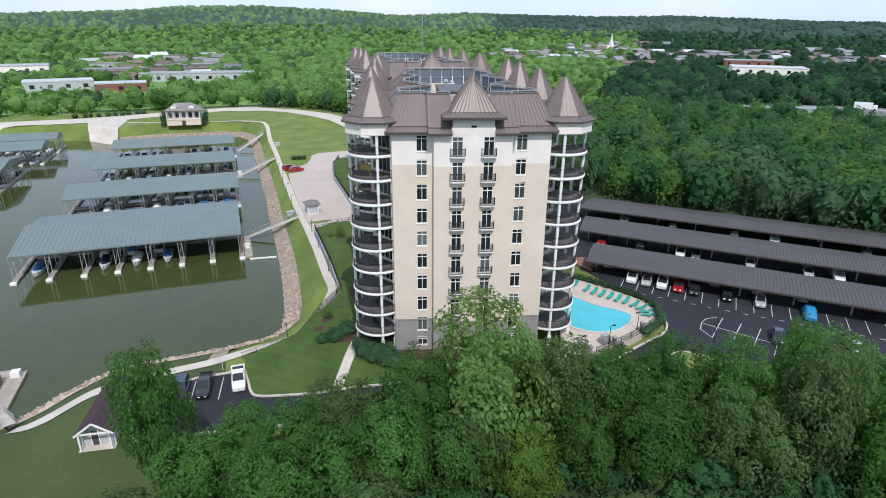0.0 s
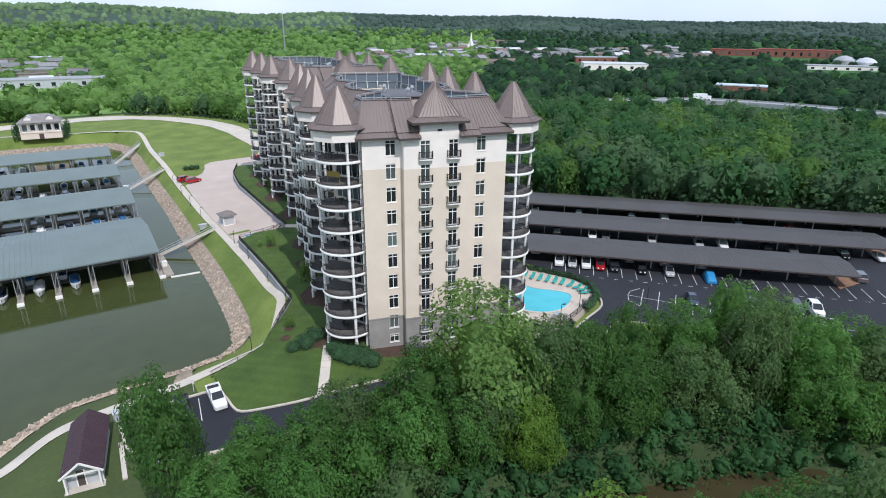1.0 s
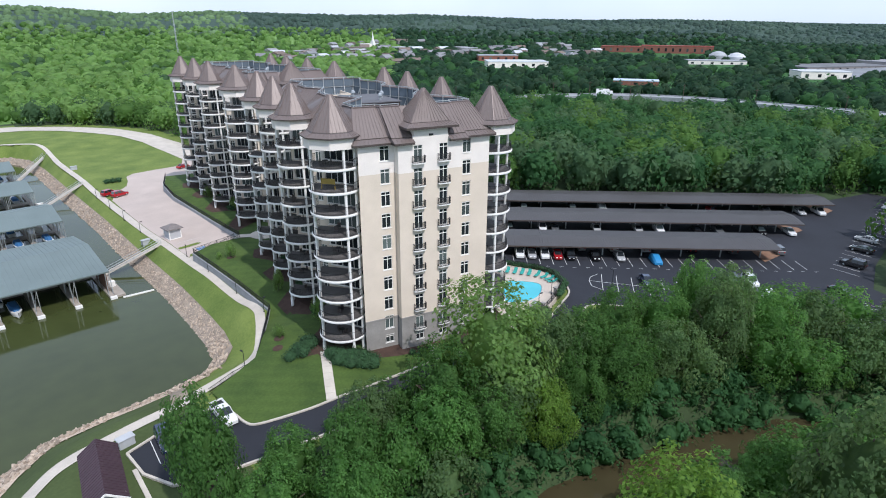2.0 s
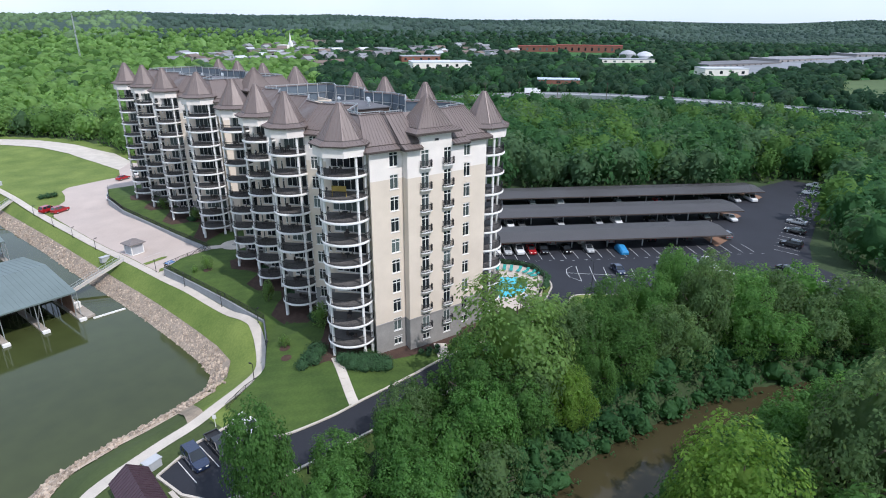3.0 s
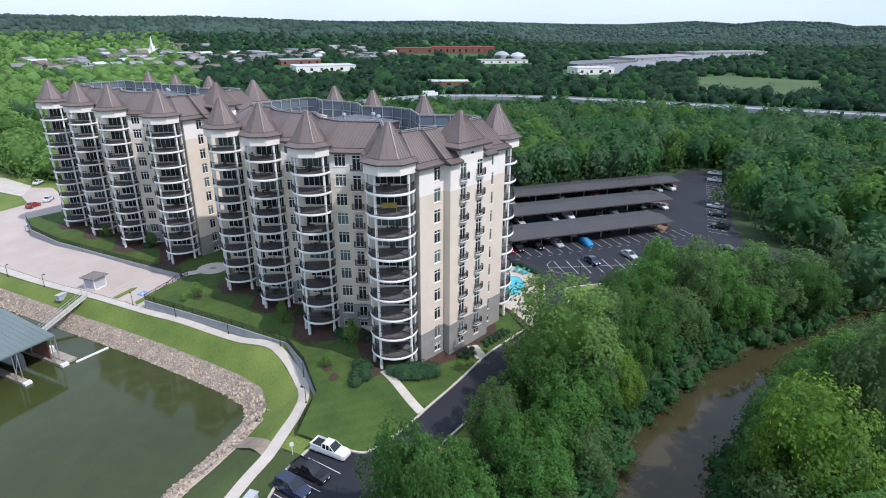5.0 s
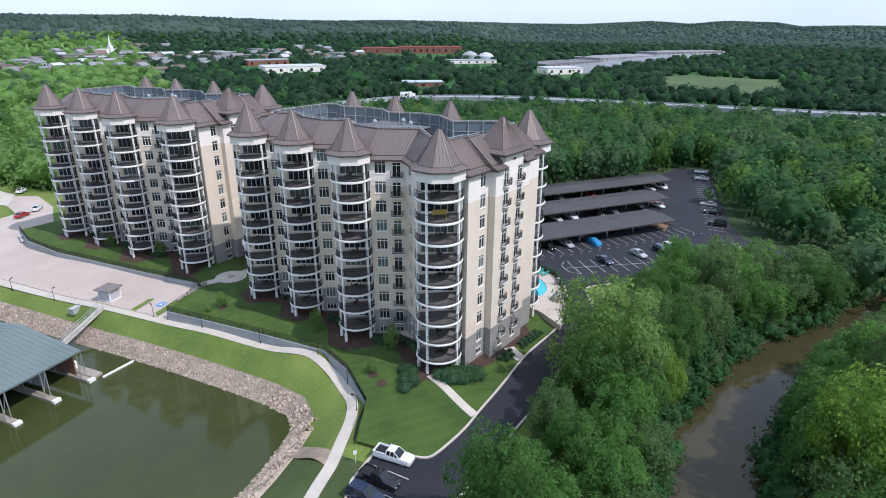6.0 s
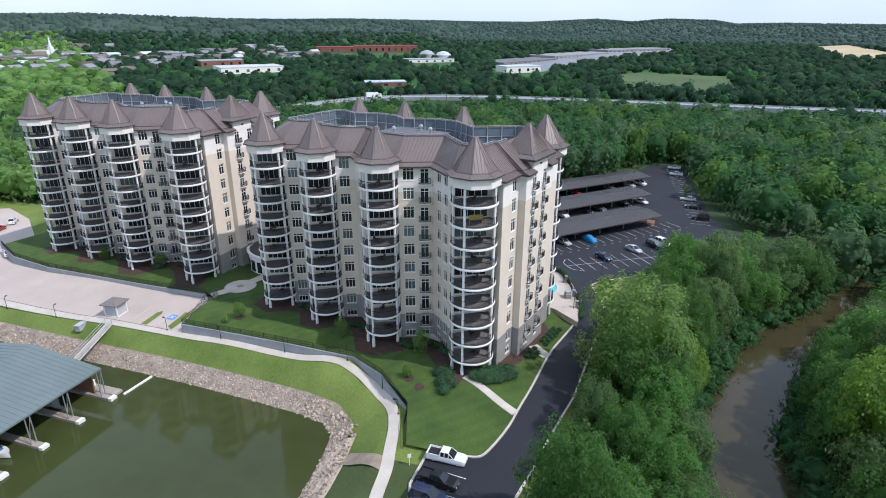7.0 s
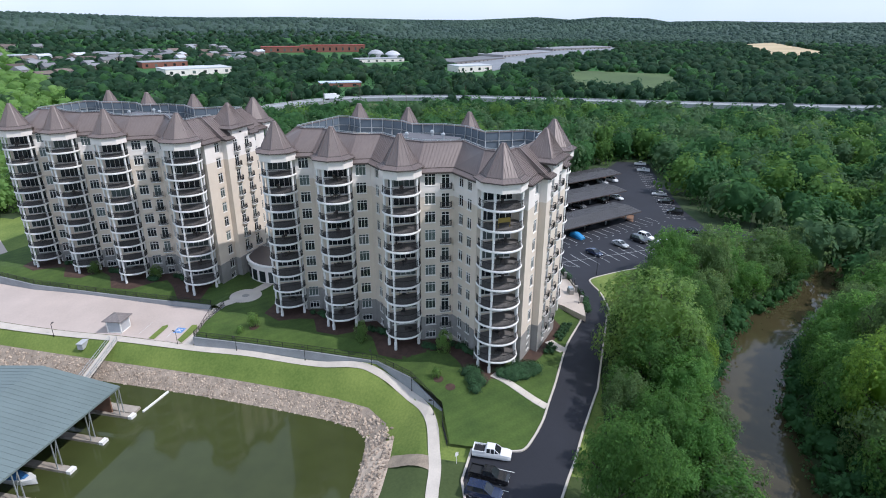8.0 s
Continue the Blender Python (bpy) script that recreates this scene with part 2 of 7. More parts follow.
class Mesh:
    """Collects vertices and faces of one mesh."""

    def __init__(self):
        self.v, self.f, self.m = [], [], []

    def quad(self, pts, mi=0):
        k = len(self.v)
        self.v += [tuple(p) for p in pts]
        self.f.append(tuple(range(k, k + len(pts))))
        self.m.append(mi)

    def box(self, x0, y0, z0, x1, y1, z1, mi=0):
        self.prism([(x0, y0), (x1, y0), (x1, y1), (x0, y1)], z0, z1, mi)

    def prism(self, poly, z0, z1, mi=0, top=None):
        k, n = len(self.v), len(poly)
        up = top or poly
        self.v += [(p[0], p[1], z0) for p in poly] + [(p[0], p[1], z1) for p in up]
        self.f += [tuple(range(k + n - 1, k - 1, -1)), tuple(range(k + n, k + 2 * n))]
        self.f += [(k + i, k + (i + 1) % n, k + n + (i + 1) % n, k + n + i) for i in range(n)]
        self.m += [mi] * (n + 2)

    def beam(self, a, b, w=0.1, h=None, mi=0):
        a, b, h = Vector(a), Vector(b), h or w
        d = (b - a).normalized()
        s = d.cross(Vector((0, 0, 1)))
        s = s.normalized() if s.length > 1e-4 else Vector((1, 0, 0))
        u = s.cross(d).normalized()
        k = len(self.v)
        for p in (a, b):
            for i, j in ((-1, -1), (1, -1), (1, 1), (-1, 1)):
                self.v.append(tuple(p + s * (i * w / 2) + u * (j * h / 2)))
        self.f += [(k + 3, k + 2, k + 1, k), (k + 4, k + 5, k + 6, k + 7)] + [(k + i, k + (i + 1) % 4, k + 4 + (i + 1) % 4, k + 4 + i) for i in range(4)]
        self.m += [mi] * 6

    def cyl(self, x, y, z0, z1, r, n=10, r1=None, mi=0):
        r1 = r if r1 is None else r1
        a = [2 * math.pi * i / n for i in range(n)]
        self.prism([(x + r * math.cos(t), y + r * math.sin(t)) for t in a], z0, z1, mi, [(x + r1 * math.cos(t), y + r1 * math.sin(t)) for t in a])

    def data(self, name, mats, smooth=False):
        me = bpy.data.meshes.new(name)
        me.from_pydata(self.v, [], self.f)
        for x in mats if isinstance(mats, (list, tuple)) else [mats]:
            me.materials.append(x)
        me.polygons.foreach_set("material_index", self.m)
        if smooth:
            me.polygons.foreach_set("use_smooth", [True] * len(self.f))
        me.update()
        return me


def part(name, mesh, mats, parent=None, label="", m=None, smooth=False):
    """Links a Mesh (or ready mesh data) as one object under a thing or a part."""
    ob = new(name, mesh.data(name, mats, smooth) if isinstance(mesh, Mesh) else mesh)
    if parent:
        ob.parent = parent
    if m is not None:
        ob.matrix_basis = m
    if label:
        ob["label"] = label
    return ob


def thing(name, label, category, m=None, group="", kind=""):
    ob = new(name)
    if m is not None:
        ob.matrix_basis = m
    return tagged(ob, label, category, group, kind)


def single(name, mesh, mats, label, category="", m=None, group="", kind="", smooth=False):
    return tagged(part(name, mesh, mats, None, "", m, smooth), label, category, group, kind)


# ---- ground plan ----
LAKE = [(-34.5, 77.5), (-31.5, 80.0), (-28.7, 83.2), (-25.5, 86.0), (-22.3, 88.0), (-15.3, 88.9), (-11.2, 89.0), (-6.5, 89.4), (-1.6, 90.2), (1.2, 90.9), (3.2, 93.4), (4.2, 98.5), (4.8, 105.5), (5.3, 113.5), (5.7, 121.5),
        (5.9, 129), (6.0, 140), (6.3, 156), (6.9, 178), (7.1, 216), (7.6, 257), (6.6, 279), (3, 288), (-4, 290.5), (-32, 292), (-46, 288), (-50, 286.5), (-58, 296), (-71, 300), (-101, 309), (-200, 330), (-420, 335), (-520, 200), (-400, 40), (-150, 30), (-60, 58), (-42, 71)]
SHORE_N = 26                             # points of the lake's edge that carry stones
CREEK = [(-90, 36), (-40, 34), (-10, 33), (8, 32.2), (20, 32.0), (30, 29.2), (40, 25.2), (50, 20), (64, 8), (100, -14), (180, -40)]


def seg_dist(px, py, line, closed):
    px, py = np.asarray(px, float), np.asarray(py, float)
    best = np.full(px.shape, 1e9)
    pts = line + [line[0]] if closed else line
    for (ax, ay), (bx, by) in zip(pts[:-1], pts[1:]):
        dx, dy = bx - ax, by - ay
        t = np.clip(((px - ax) * dx + (py - ay) * dy) / (dx * dx + dy * dy), 0, 1)
        best = np.minimum(best, np.hypot(px - ax - t * dx, py - ay - t * dy))
    return best


def inside(px, py, poly):
    px, py = np.asarray(px, float), np.asarray(py, float)
    odd = np.zeros(px.shape, bool)
    for (ax, ay), (bx, by) in zip(poly, poly[1:] + poly[:1]):
        cross = (ay > py) != (by > py)
        with np.errstate(divide="ignore", invalid="ignore"):
            odd ^= cross & (px < (bx - ax) * (py - ay) / ((by - ay) or 1e-9) + ax)
    return odd


WATER_Z, CREEK_Z = -7.0, -6.3
LEVELS = [(10, 130, -3.0), (11, 105, -2.9), (11, 160, -3.2), (16, 190, -3.0), (20, 230, -2.2), (40, 230, -2.2), (8, 84, -2.7), (-8, 77, -2.6), (-14, 74, -2.5), (-26, 66, -2.6), (-20, 60, -2.4),
          (-6, 68, -2.2), (2, 61, -1.9), (10, 60, -1.6), (25, 59, -1.5), (45, 56, -1.7), (70, 60, -2.0), (100, 40, -2.0), (150, 50, -2.0), (80, 100, -2.0), (60, 90, -1.6), (20, 50, -2.6),
          (-30, 50, -2.8), (60, 25, -3.0), (30, 10, -3.0), (0, 15, -3.0), (-60, 0, -3.0), (60, 130, -1.5), (60, 180, -2.0), (-30, 300, -1.5), (-100, 330, -1.5), (30, 300, -0.5), (120, 200, -2), (200, 40, -1.0),
          (16, 75, -1.2), (16, 95, -1.5), (45, 66, -1.0), (30, 120, -1.5), (36, 160, -1.8), (140, -40, -2.0), (-150, 20, -3.0)]


def ground_z(x, y):
    """Height of the land: an easy plain, banks down to the lake and the creek, rising far off."""
    x, y = np.asarray(x, float), np.asarray(y, float)
    num, den = np.zeros(x.shape), np.zeros(x.shape)
    for a, b, z in LEVELS:
        w = 1.0 / ((x - a) ** 2 + (y - b) ** 2 + 12.0) ** 1.5
        num, den = num + w * z, den + w
    z = num / den
    r = np.hypot(x - 30, y - 90)
    z = z + np.clip((r - 260) / 600, 0, 1) ** 1.3 * 10
    d = seg_dist(x, y, LAKE, True)
    wet = inside(x, y, LAKE)
    bank = np.interp(d, [0, 3.2, 6.4], [-7.0, -5.1, 0.0])
    k = np.clip((d - 3.2) / np.where((y < 91) & (x > -60), 3.2 + 3.6 * np.clip((91 - y) / 5, 0, 1), 3.2), 0, 1)
    k = k * k * (3 - 2 * k)
    land = np.where(d < 3.2, bank, -5.1 + (z + 5.1) * k)
    z = np.where(wet, -7.0 - np.minimum(d * 0.5, 3.0), land)
    c = seg_dist(x, y, CREEK, False)
    kc = np.clip((c - 4.0) / 6.0, 0, 1)
    kc = kc * kc * (3 - 2 * kc)
    return z * kc + (-7.6) * (1 - kc)


def gz(x, y):
    return float(ground_z(x, y))


def lawn_z(x, y):
    """The raised lawn round the buildings: level at the walls, falling to the drive in the south."""
    x, y = np.asarray(x, float), np.asarray(y, float)
    f = np.clip((y - 64.0 + 0.12 * (x - 8)) / 9.0, 0, 1)
    g = np.clip((x + 6.0) / 16.0, 0, 1)
    south = -1.45 + 1.35 * f * f * (3 - 2 * f)
    z = south * g + (-2.25) * (1 - g)
    edge = np.clip((18.0 - x) / 4.0, 0, 1) * np.clip((y - 84) / 6, 0, 1)
    edge2 = np.clip((32.0 - x) / 5.0, 0, 1) * np.clip((y - 130) / 3, 0, 1)
    return z - 1.15 * edge - 1.3 * edge2


def drape(name, poly, z, mats, step=4.0, thick=0.0, uv=None):
    """A sheet over the ground within a plan polygon; z is a height, or a function of x and y."""
    bm = bmesh.new()
    f = bm.faces.new([bm.verts.new((x, y, 0)) for x, y in poly])
    if f.normal.z < 0 or sum(a[0] * b[1] - a[1] * b[0] for a, b in zip(poly, poly[1:] + poly[:1])) < 0:
        f.normal_flip()
    xs, ys = [p[0] for p in poly], [p[1] for p in poly]
    for axis, lo, hi in ((0, min(xs), max(xs)), (1, min(ys), max(ys))):
        v = math.ceil(lo / step) * step
        while v < hi:
            no = (1, 0, 0) if axis == 0 else (0, 1, 0)
            co = (v + 0.013, 0, 0) if axis == 0 else (0, v + 0.013, 0)
            bmesh.ops.bisect_plane(bm, geom=bm.verts[:] + bm.edges[:] + bm.faces[:], plane_co=co, plane_no=no)
            v += step
    for v in bm.verts:
        v.co.z = z(v.co.x, v.co.y) if callable(z) else z
    bmesh.ops.triangulate(bm, faces=[f for f in bm.faces if len(f.verts) > 4])
    if thick:
        r = bmesh.ops.extrude_face_region(bm, geom=bm.faces[:])
        for g in r["geom"]:
            if isinstance(g, bmesh.types.BMVert):
                g.co.z += thick
    me = bpy.data.meshes.new(name)
    bm.to_mesh(me)
    bm.free()
    me.materials.append(mats)
    return me


def offset_line(line, d):
    """A plan polyline moved d metres to its left."""
    out = []
    for i, p in enumerate(line):
        a, b = Vector(line[max(0, i - 1)]), Vector(line[min(len(line) - 1, i + 1)])
        n = Vector((-(b - a).y, (b - a).x)).normalized()
        out.append((p[0] + n.x * d, p[1] + n.y * d))
    return out


def ribbon_poly(line, w):
    return offset_line(line, -w / 2) + offset_line(line, w / 2)[::-1]


def smooth_line(line, n=6):
    """Catmull-Rom through the points of a plan polyline."""
    p = [line[0]] + list(line) + [line[-1]]
    out = []
    for i in range(1, len(p) - 2):
        for k in range(n):
            t = k / n
            out.append(tuple(0.5 * (2 * p[i][j] + (p[i + 1][j] - p[i - 1][j]) * t + (2 * p[i - 1][j] - 5 * p[i][j] + 4 * p[i + 1][j] - p[i + 2][j]) * t * t
                                    + (3 * p[i][j] - p[i - 1][j] - 3 * p[i + 1][j] + p[i + 2][j]) * t ** 3) for j in (0, 1)))
    return out + [tuple(line[-1])]

# ---- the land ----


def axis_steps(lo, hi, inner_lo, inner_hi, fine, grow):
    v, s = [inner_lo], fine
    while v[-1] < inner_hi:
        v.append(v[-1] + fine)
    while v[-1] < hi:
        s *= grow
        v.append(v[-1] + s)
    s = fine
    while v[0] > lo:
        s *= grow
        v.insert(0, v[0] - s)
    return np.array(v)


HILL_AZ = [(-180, 40), (-60, 46), (-23, 44), (-17, 40), (-10, 47), (-6.5, 41), (-4.6, 62), (-0.8, 69), (2, 52), (5.2, 67), (8, 57), (11, 46), (16, 48), (20, 54), (28, 60), (35, 57), (40, 60), (46, 70), (50, 76), (55, 72), (62, 75), (68, 82), (74, 70), (81, 91), (87, 100), (93, 92), (97, 76), (101, 70), (107, 58), (130, 50), (180, 40)]


def hill_h(x, y):
    """Wooded hills that ring the valley."""
    r, az = np.hypot(x, y), np.degrees(np.arctan2(y, x))
    crest = np.interp(az, [a for a, _ in HILL_AZ], [h for _, h in HILL_AZ])
    open_valley = np.clip((24 - az) / 14, 0, 1) * np.clip((az + 60) / 30, 0, 1)
    r0, r1 = 880 + 820 * open_valley, 1700 + 900 * open_valley
    k = np.clip((r - r0) / (r1 - r0), 0, 1)
    return 0.68 * crest * k * k * (3 - 2 * k)


xs = axis_steps(-4300, 4300, -70, 130, 2.0, 1.09)
ys = axis_steps(-4300, 4300, 20, 300, 2.0, 1.09)
gx, gy = np.meshgrid(xs, ys)
gh = ground_z(gx, gy)
lumps = np.array([noise.noise(Vector((a * 0.004, b * 0.004, 0.3))) for a, b in zip(gx.ravel(), gy.ravel())]).reshape(gx.shape)
gh = gh + hill_h(gx, gy) * (1 + 0.10 * lumps)
me = bpy.data.meshes.new("ground")
nx, ny = len(xs), len(ys)
idx = np.arange(nx * ny).reshape(ny, nx)
quads = np.stack([idx[:-1, :-1], idx[:-1, 1:], idx[1:, 1:], idx[1:, :-1]], -1).reshape(-1, 4)
me.from_pydata(np.stack([gx, gy, gh], -1).reshape(-1, 3).tolist(), [], quads.tolist())
me.materials.append(M_GRASS)
me.materials.append(M_WOODFLOOR)
me.materials.append(M_HILL_HAZE)
me.materials.append(M_FOREST)
me.materials.append(M_FOREST_SUN)
me.materials.append(M_GRASS_DARK)
fc = np.stack([gx, gy], -1).reshape(-1, 2)[quads].mean(1)
far_r = np.hypot(fc[:, 0], fc[:, 1])
green = inside(fc[:, 0], fc[:, 1], [(-60, 20), (-22, 40), (-9, 58), (62, 52), (62, 100), (70, 140), (66, 250), (62, 290), (40, 330), (10, 352), (-150, 350), (-400, 350), (-400, 50)])
# far ground on the sunny side takes the sun-brightened forest colour
# grass south-west of the walkway is darkened in colour as cloud shade
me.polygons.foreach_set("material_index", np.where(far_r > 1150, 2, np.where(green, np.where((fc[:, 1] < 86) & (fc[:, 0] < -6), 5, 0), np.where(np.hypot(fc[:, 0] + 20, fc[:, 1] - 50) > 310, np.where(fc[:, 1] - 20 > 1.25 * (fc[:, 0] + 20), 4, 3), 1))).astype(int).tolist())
me.polygons.foreach_set("use_smooth", [True] * len(quads))
single("ground", me, None, "grassy lake shore running out to wooded hills", "ground", kind="structure")

single("lake", drape("lake", LAKE, WATER_Z, M_LAKE, 40), None, "calm olive-green lake water of a marina", "water", kind="structure")
single("creek", drape("creek", ribbon_poly(smooth_line(CREEK), 13), CREEK_Z, M_CREEK, 30), None, "muddy brown creek between trees", "water", kind="structure")

# raised lawn behind the retaining wall
RW = [(24.6, 128.4), (14.1, 128.3), (14.1, 118), (14.0, 106), (13.5, 93.2), (9.0, 86.0), (4.3, 79.9)]
LAWN = RW + [(-3.4, 77.2), (-3.4, 74.4), (-3.1, 70.4), (-3.0, 68.4), (-2.4, 67.0), (0.2, 65.9), (4.3, 64.8), (8.5, 64.2), (13.8, 63.4), (21.6, 62.5), (26.8, 61.7), (33.5, 60.0), (36.8, 59.4), (39.6, 62.8), (41.8, 68), (43.6, 76), (46.6, 84), (51.6, 88.2), (56.5, 92), (62, 120), (66, 190), (32.5, 197), (28.9, 188.6)] + [(27.2, 176), (26.8, 160), (26.5, 147.5), (26.2, 132.5)]
single("lawn", drape("lawn", LAWN, lambda x, y: float(lawn_z(x, y)), M_LAWN, 2.0), None, "mown green lawn round the apartment towers", "lawn", kind="structure")

# lower drive, walks and roads
DRIVE = [(14.1, 130.6), (13.9, 150), (14.1, 176), (14.8, 190), (18.5, 198.6), (22.5, 203), (24.4, 208), (25.6, 213.6), (28.5, 216.4), (36.6, 217.4), (45, 218), (49, 228), (56, 238), (60, 230), (54, 215), (42, 198), (33, 194.6), (28.8, 188.4), (27.0, 176), (26.6, 160), (26.3, 147.5), (26.0, 132.5), (24.6, 131.0)]
single("drive", drape("drive", DRIVE, lambda x, y: gz(x, y) + 0.12, M_DRIVE, 3.0), None, "pale paved drive and car park by the lake", "drive", kind="structure")
BACK = [(49, 228), (49, 246), (48, 268), (44, 284), (37, 298.5), (28, 314), (17, 326), (-2.8, 333.5), (-24, 328), (-42, 320), (-54, 314), (-74, 312), (-110, 313), (-180, 317), (-180, 327), (-110, 324), (-66, 328), (-40, 336), (-18, 344), (0, 347), (14, 343), (33, 325), (48, 304), (56, 282), (60, 256), (58, 238)]
single("back_road", drape("back_road", BACK, lambda x, y: gz(x, y) + 0.14, M_CONCRETE, 3.0), None, "pale back road with a boat ramp to the water", "road", kind="structure")
RAMP = [(-46, 318), (-46.5, 300), (-47.5, 288), (-49.5, 279), (-57, 282), (-59.5, 296), (-62, 313.2), (-54, 314.4)]
single("boat_ramp", drape("boat_ramp", RAMP, lambda x, y: max(gz(x, y), gz(x + 1, y), gz(x - 1, y), gz(x, y + 1), gz(x, y - 1)) + 0.2, M_CONCRETE, 1.0), None, "pale concrete boat ramp into the lake", "ramp", kind="structure")
WALK = smooth_line([(-52, 314.5), (-38.6, 306), (-19.8, 302), (0, 297), (10, 291), (14.8, 282), (14.0, 250), (13.8, 218), (13.2, 177), (13.0, 146), (13.2, 131), (12.95, 112), (12.6, 97.5), (11.5, 92.8), (8.2, 86.6), (5.0, 82.9), (0.7, 80.6), (-4.3, 79.2), (-8, 78.2), (-12.3, 77.6), (-16, 76.9), (-20, 76.1), (-22.8, 75.0), (-25, 73.2), (-27, 71.2), (-29, 70.3), (-30.6, 71.4)], 5)
single("walkway", drape("walkway", ribbon_poly(WALK, 1.65), lambda x, y: gz(x, y) + 0.10, M_CONCRETE, 2.0), None, "pale concrete lakeside walkway", "walkway", kind="structure")
ROAD = [(-3.1, 68.3), (-3.3, 70.4), (-3.6, 74.0), (-9.6, 74.2), (-15.6, 72.4), (-15.3, 67.5), (-13.6, 63.4), (-10.5, 61.6), (-6.7, 60.8), (-3.4, 60.0), (2.9, 58.9), (8.1, 57.8), (13.8, 56.6), (26, 55.4), (40, 54.0), (52, 50), (66, 44), (78, 32), (90, 3), (96, -2),
        (96, 11.5), (99.5, 17.4), (103, 25), (117, 27.8), (150, 30.4), (178, 32.2), (179, 44), (160, 52), (86, 131), (72, 142), (59, 104), (60, 86), (61.5, 76), (61.5, 68), (58.5, 63.0), (52.5, 60.6), (43, 57.8), (36, 59.2), (33.5, 59.8), (26.8, 61.5), (21.6, 62.3), (13.8, 63.2), (8.5, 64.0), (4.3, 64.6), (0.2, 65.7), (-2.4, 66.8)]
single("road", drape("road", ROAD, lambda x, y: gz(x, y) + 0.16, M_ASPHALT, 3.0), None, "dark asphalt road and car park", "road", kind="structure")


def kerb(line, label="pale concrete kerb", h=0.28, w=0.3, zf=None):
    s = Mesh()
    zf = zf or gz
    for a, b in zip(line[:-1], line[1:]):
        s.beam((*a, zf(*a) + h / 2 + 0.06), (*b, zf(*b) + h / 2 + 0.06), w, h)
    return single("kerb", s, M_CONCRETE, label, "kerb", kind="structure")


kerb(smooth_line([(-3.5, 73.9), (-3.2, 70.4), (-3.05, 68.4), (-2.4, 66.9), (0.2, 65.8), (4.3, 64.7), (8.5, 64.1), (13.8, 63.3), (21.6, 62.4), (26.8, 61.6), (33.5, 59.9), (36.4, 59.2), (43, 57.9), (52.5, 60.7), (58.5, 63.1), (61.5, 68), (61.6, 76)], 3))
kerb([(-15.4, 67.5), (-13.6, 63.4), (-10.5, 61.7), (-6.7, 60.9), (-3.4, 60.1), (2.9, 59.0), (8.1, 57.9), (13.8, 56.7), (26, 55.5), (40, 54.1)])
kerb([(-3.6, 74.0), (-9.6, 74.3), (-15.7, 72.4), (-15.4, 67.5)])

# retaining walls with their fences


def stone_wall(line, top, label, foot=-3.2, end_low=False):
    s = Mesh()
    for a, b in zip(line[:-1], line[1:]):
        d = (Vector(b) - Vector(a)).normalized()
        n = Vector((-d.y, d.x)) * 0.15
        za, zb = top(*a) + 0.12, top(*b) + 0.12
        if end_low and b == line[-1]:
            zb = gz(*b) + 0.3
        pa, pb = Vector(a), Vector(b) + d * 0.05
        lo, hi = [], []
        for p, z in ((pa - n, za), (pb - n, zb), (pb + n, zb), (pa + n, za)):
            lo.append((p.x, p.y, foot - 0.6))
            hi.append((p.x, p.y, z))
        s.quad(hi), [s.quad((lo[i], lo[(i + 1) % 4], hi[(i + 1) % 4], hi[i])) for i in range(4)]
    return single("retaining_wall", s, M_RWALL, label, "wall", kind="structure")


LZ = lambda x, y: float(lawn_z(x, y))
RW2 = [(26.2, 132.5), (26.5, 147.5), (26.8, 160), (27.2, 176), (28.9, 188.6), (32.5, 197)]
stone_wall(RW, LZ, "grey rendered retaining wall below the lawn", end_low=True)
stone_wall(RW2, LZ, "low grey retaining wall beside the paved drive")


def fence(line, zf, label, h=1.1, gap=0.14, name="metal_fence"):
    """Railing of posts, two rails and thin pickets along a line."""
    f = thing(name, label, "fence")
    pickets = Mesh()
    post = Mesh()
    post.box(-0.035, -0.035, 0, 0.035, 0.035, h + 0.06)
    pm = post.data("post", M_RAIL)
    for a, b in zip(line[:-1], line[1:]):
        a3, b3 = Vector((*a, zf(*a))), Vector((*b, zf(*b)))
        L = (b3 - a3).length
        for z in (0.12, h * 0.5, h):
            rail = Mesh()
            rail.beam(a3 + Vector((0, 0, z)), b3 + Vector((0, 0, z)), 0.05)
            part("rail", rail, M_RAIL, f)
        k = max(1, round(L / 2.4))
        for i in range(k):
            p = a3.lerp(b3, i / k)
            part("post", pm, None, f, m=Matrix.Translation(p))
        k = max(1, round(L / gap))
        for i in range(1, k):
            p = a3.lerp(b3, i / k)
            pickets.beam(p + Vector((0, 0, 0.1)), p + Vector((0, 0, h)), 0.022)
    part("picket", pickets, M_RAIL, f)["kind"] = "stuff"
    return f


fence([(p[0] + 0.1, p[1]) for p in RW2], lambda x, y: LZ(x, y) + 0.1, "black metal railing on the low wall by the drive")
fence([(p[0] + 0.1, p[1]) for p in RW], lambda x, y: float(lawn_z(x, y)) + 0.1 if y > 81 else gz(x, y) + 0.3, "black metal railing on the retaining wall")
fence([(4.3, 79.9), (0.4, 79.0), (-3.8, 77.4)], lambda x, y: gz(x, y) + 0.1, "black metal railing beside the walkway")

# ---- apartment tower ----
H, Z0, ROWS_N = 3.15, -0.95, 10          # storey height, lowest floor, storeys
EAVE, RIDGE, APEX = 30.1, 34.5, 36.5
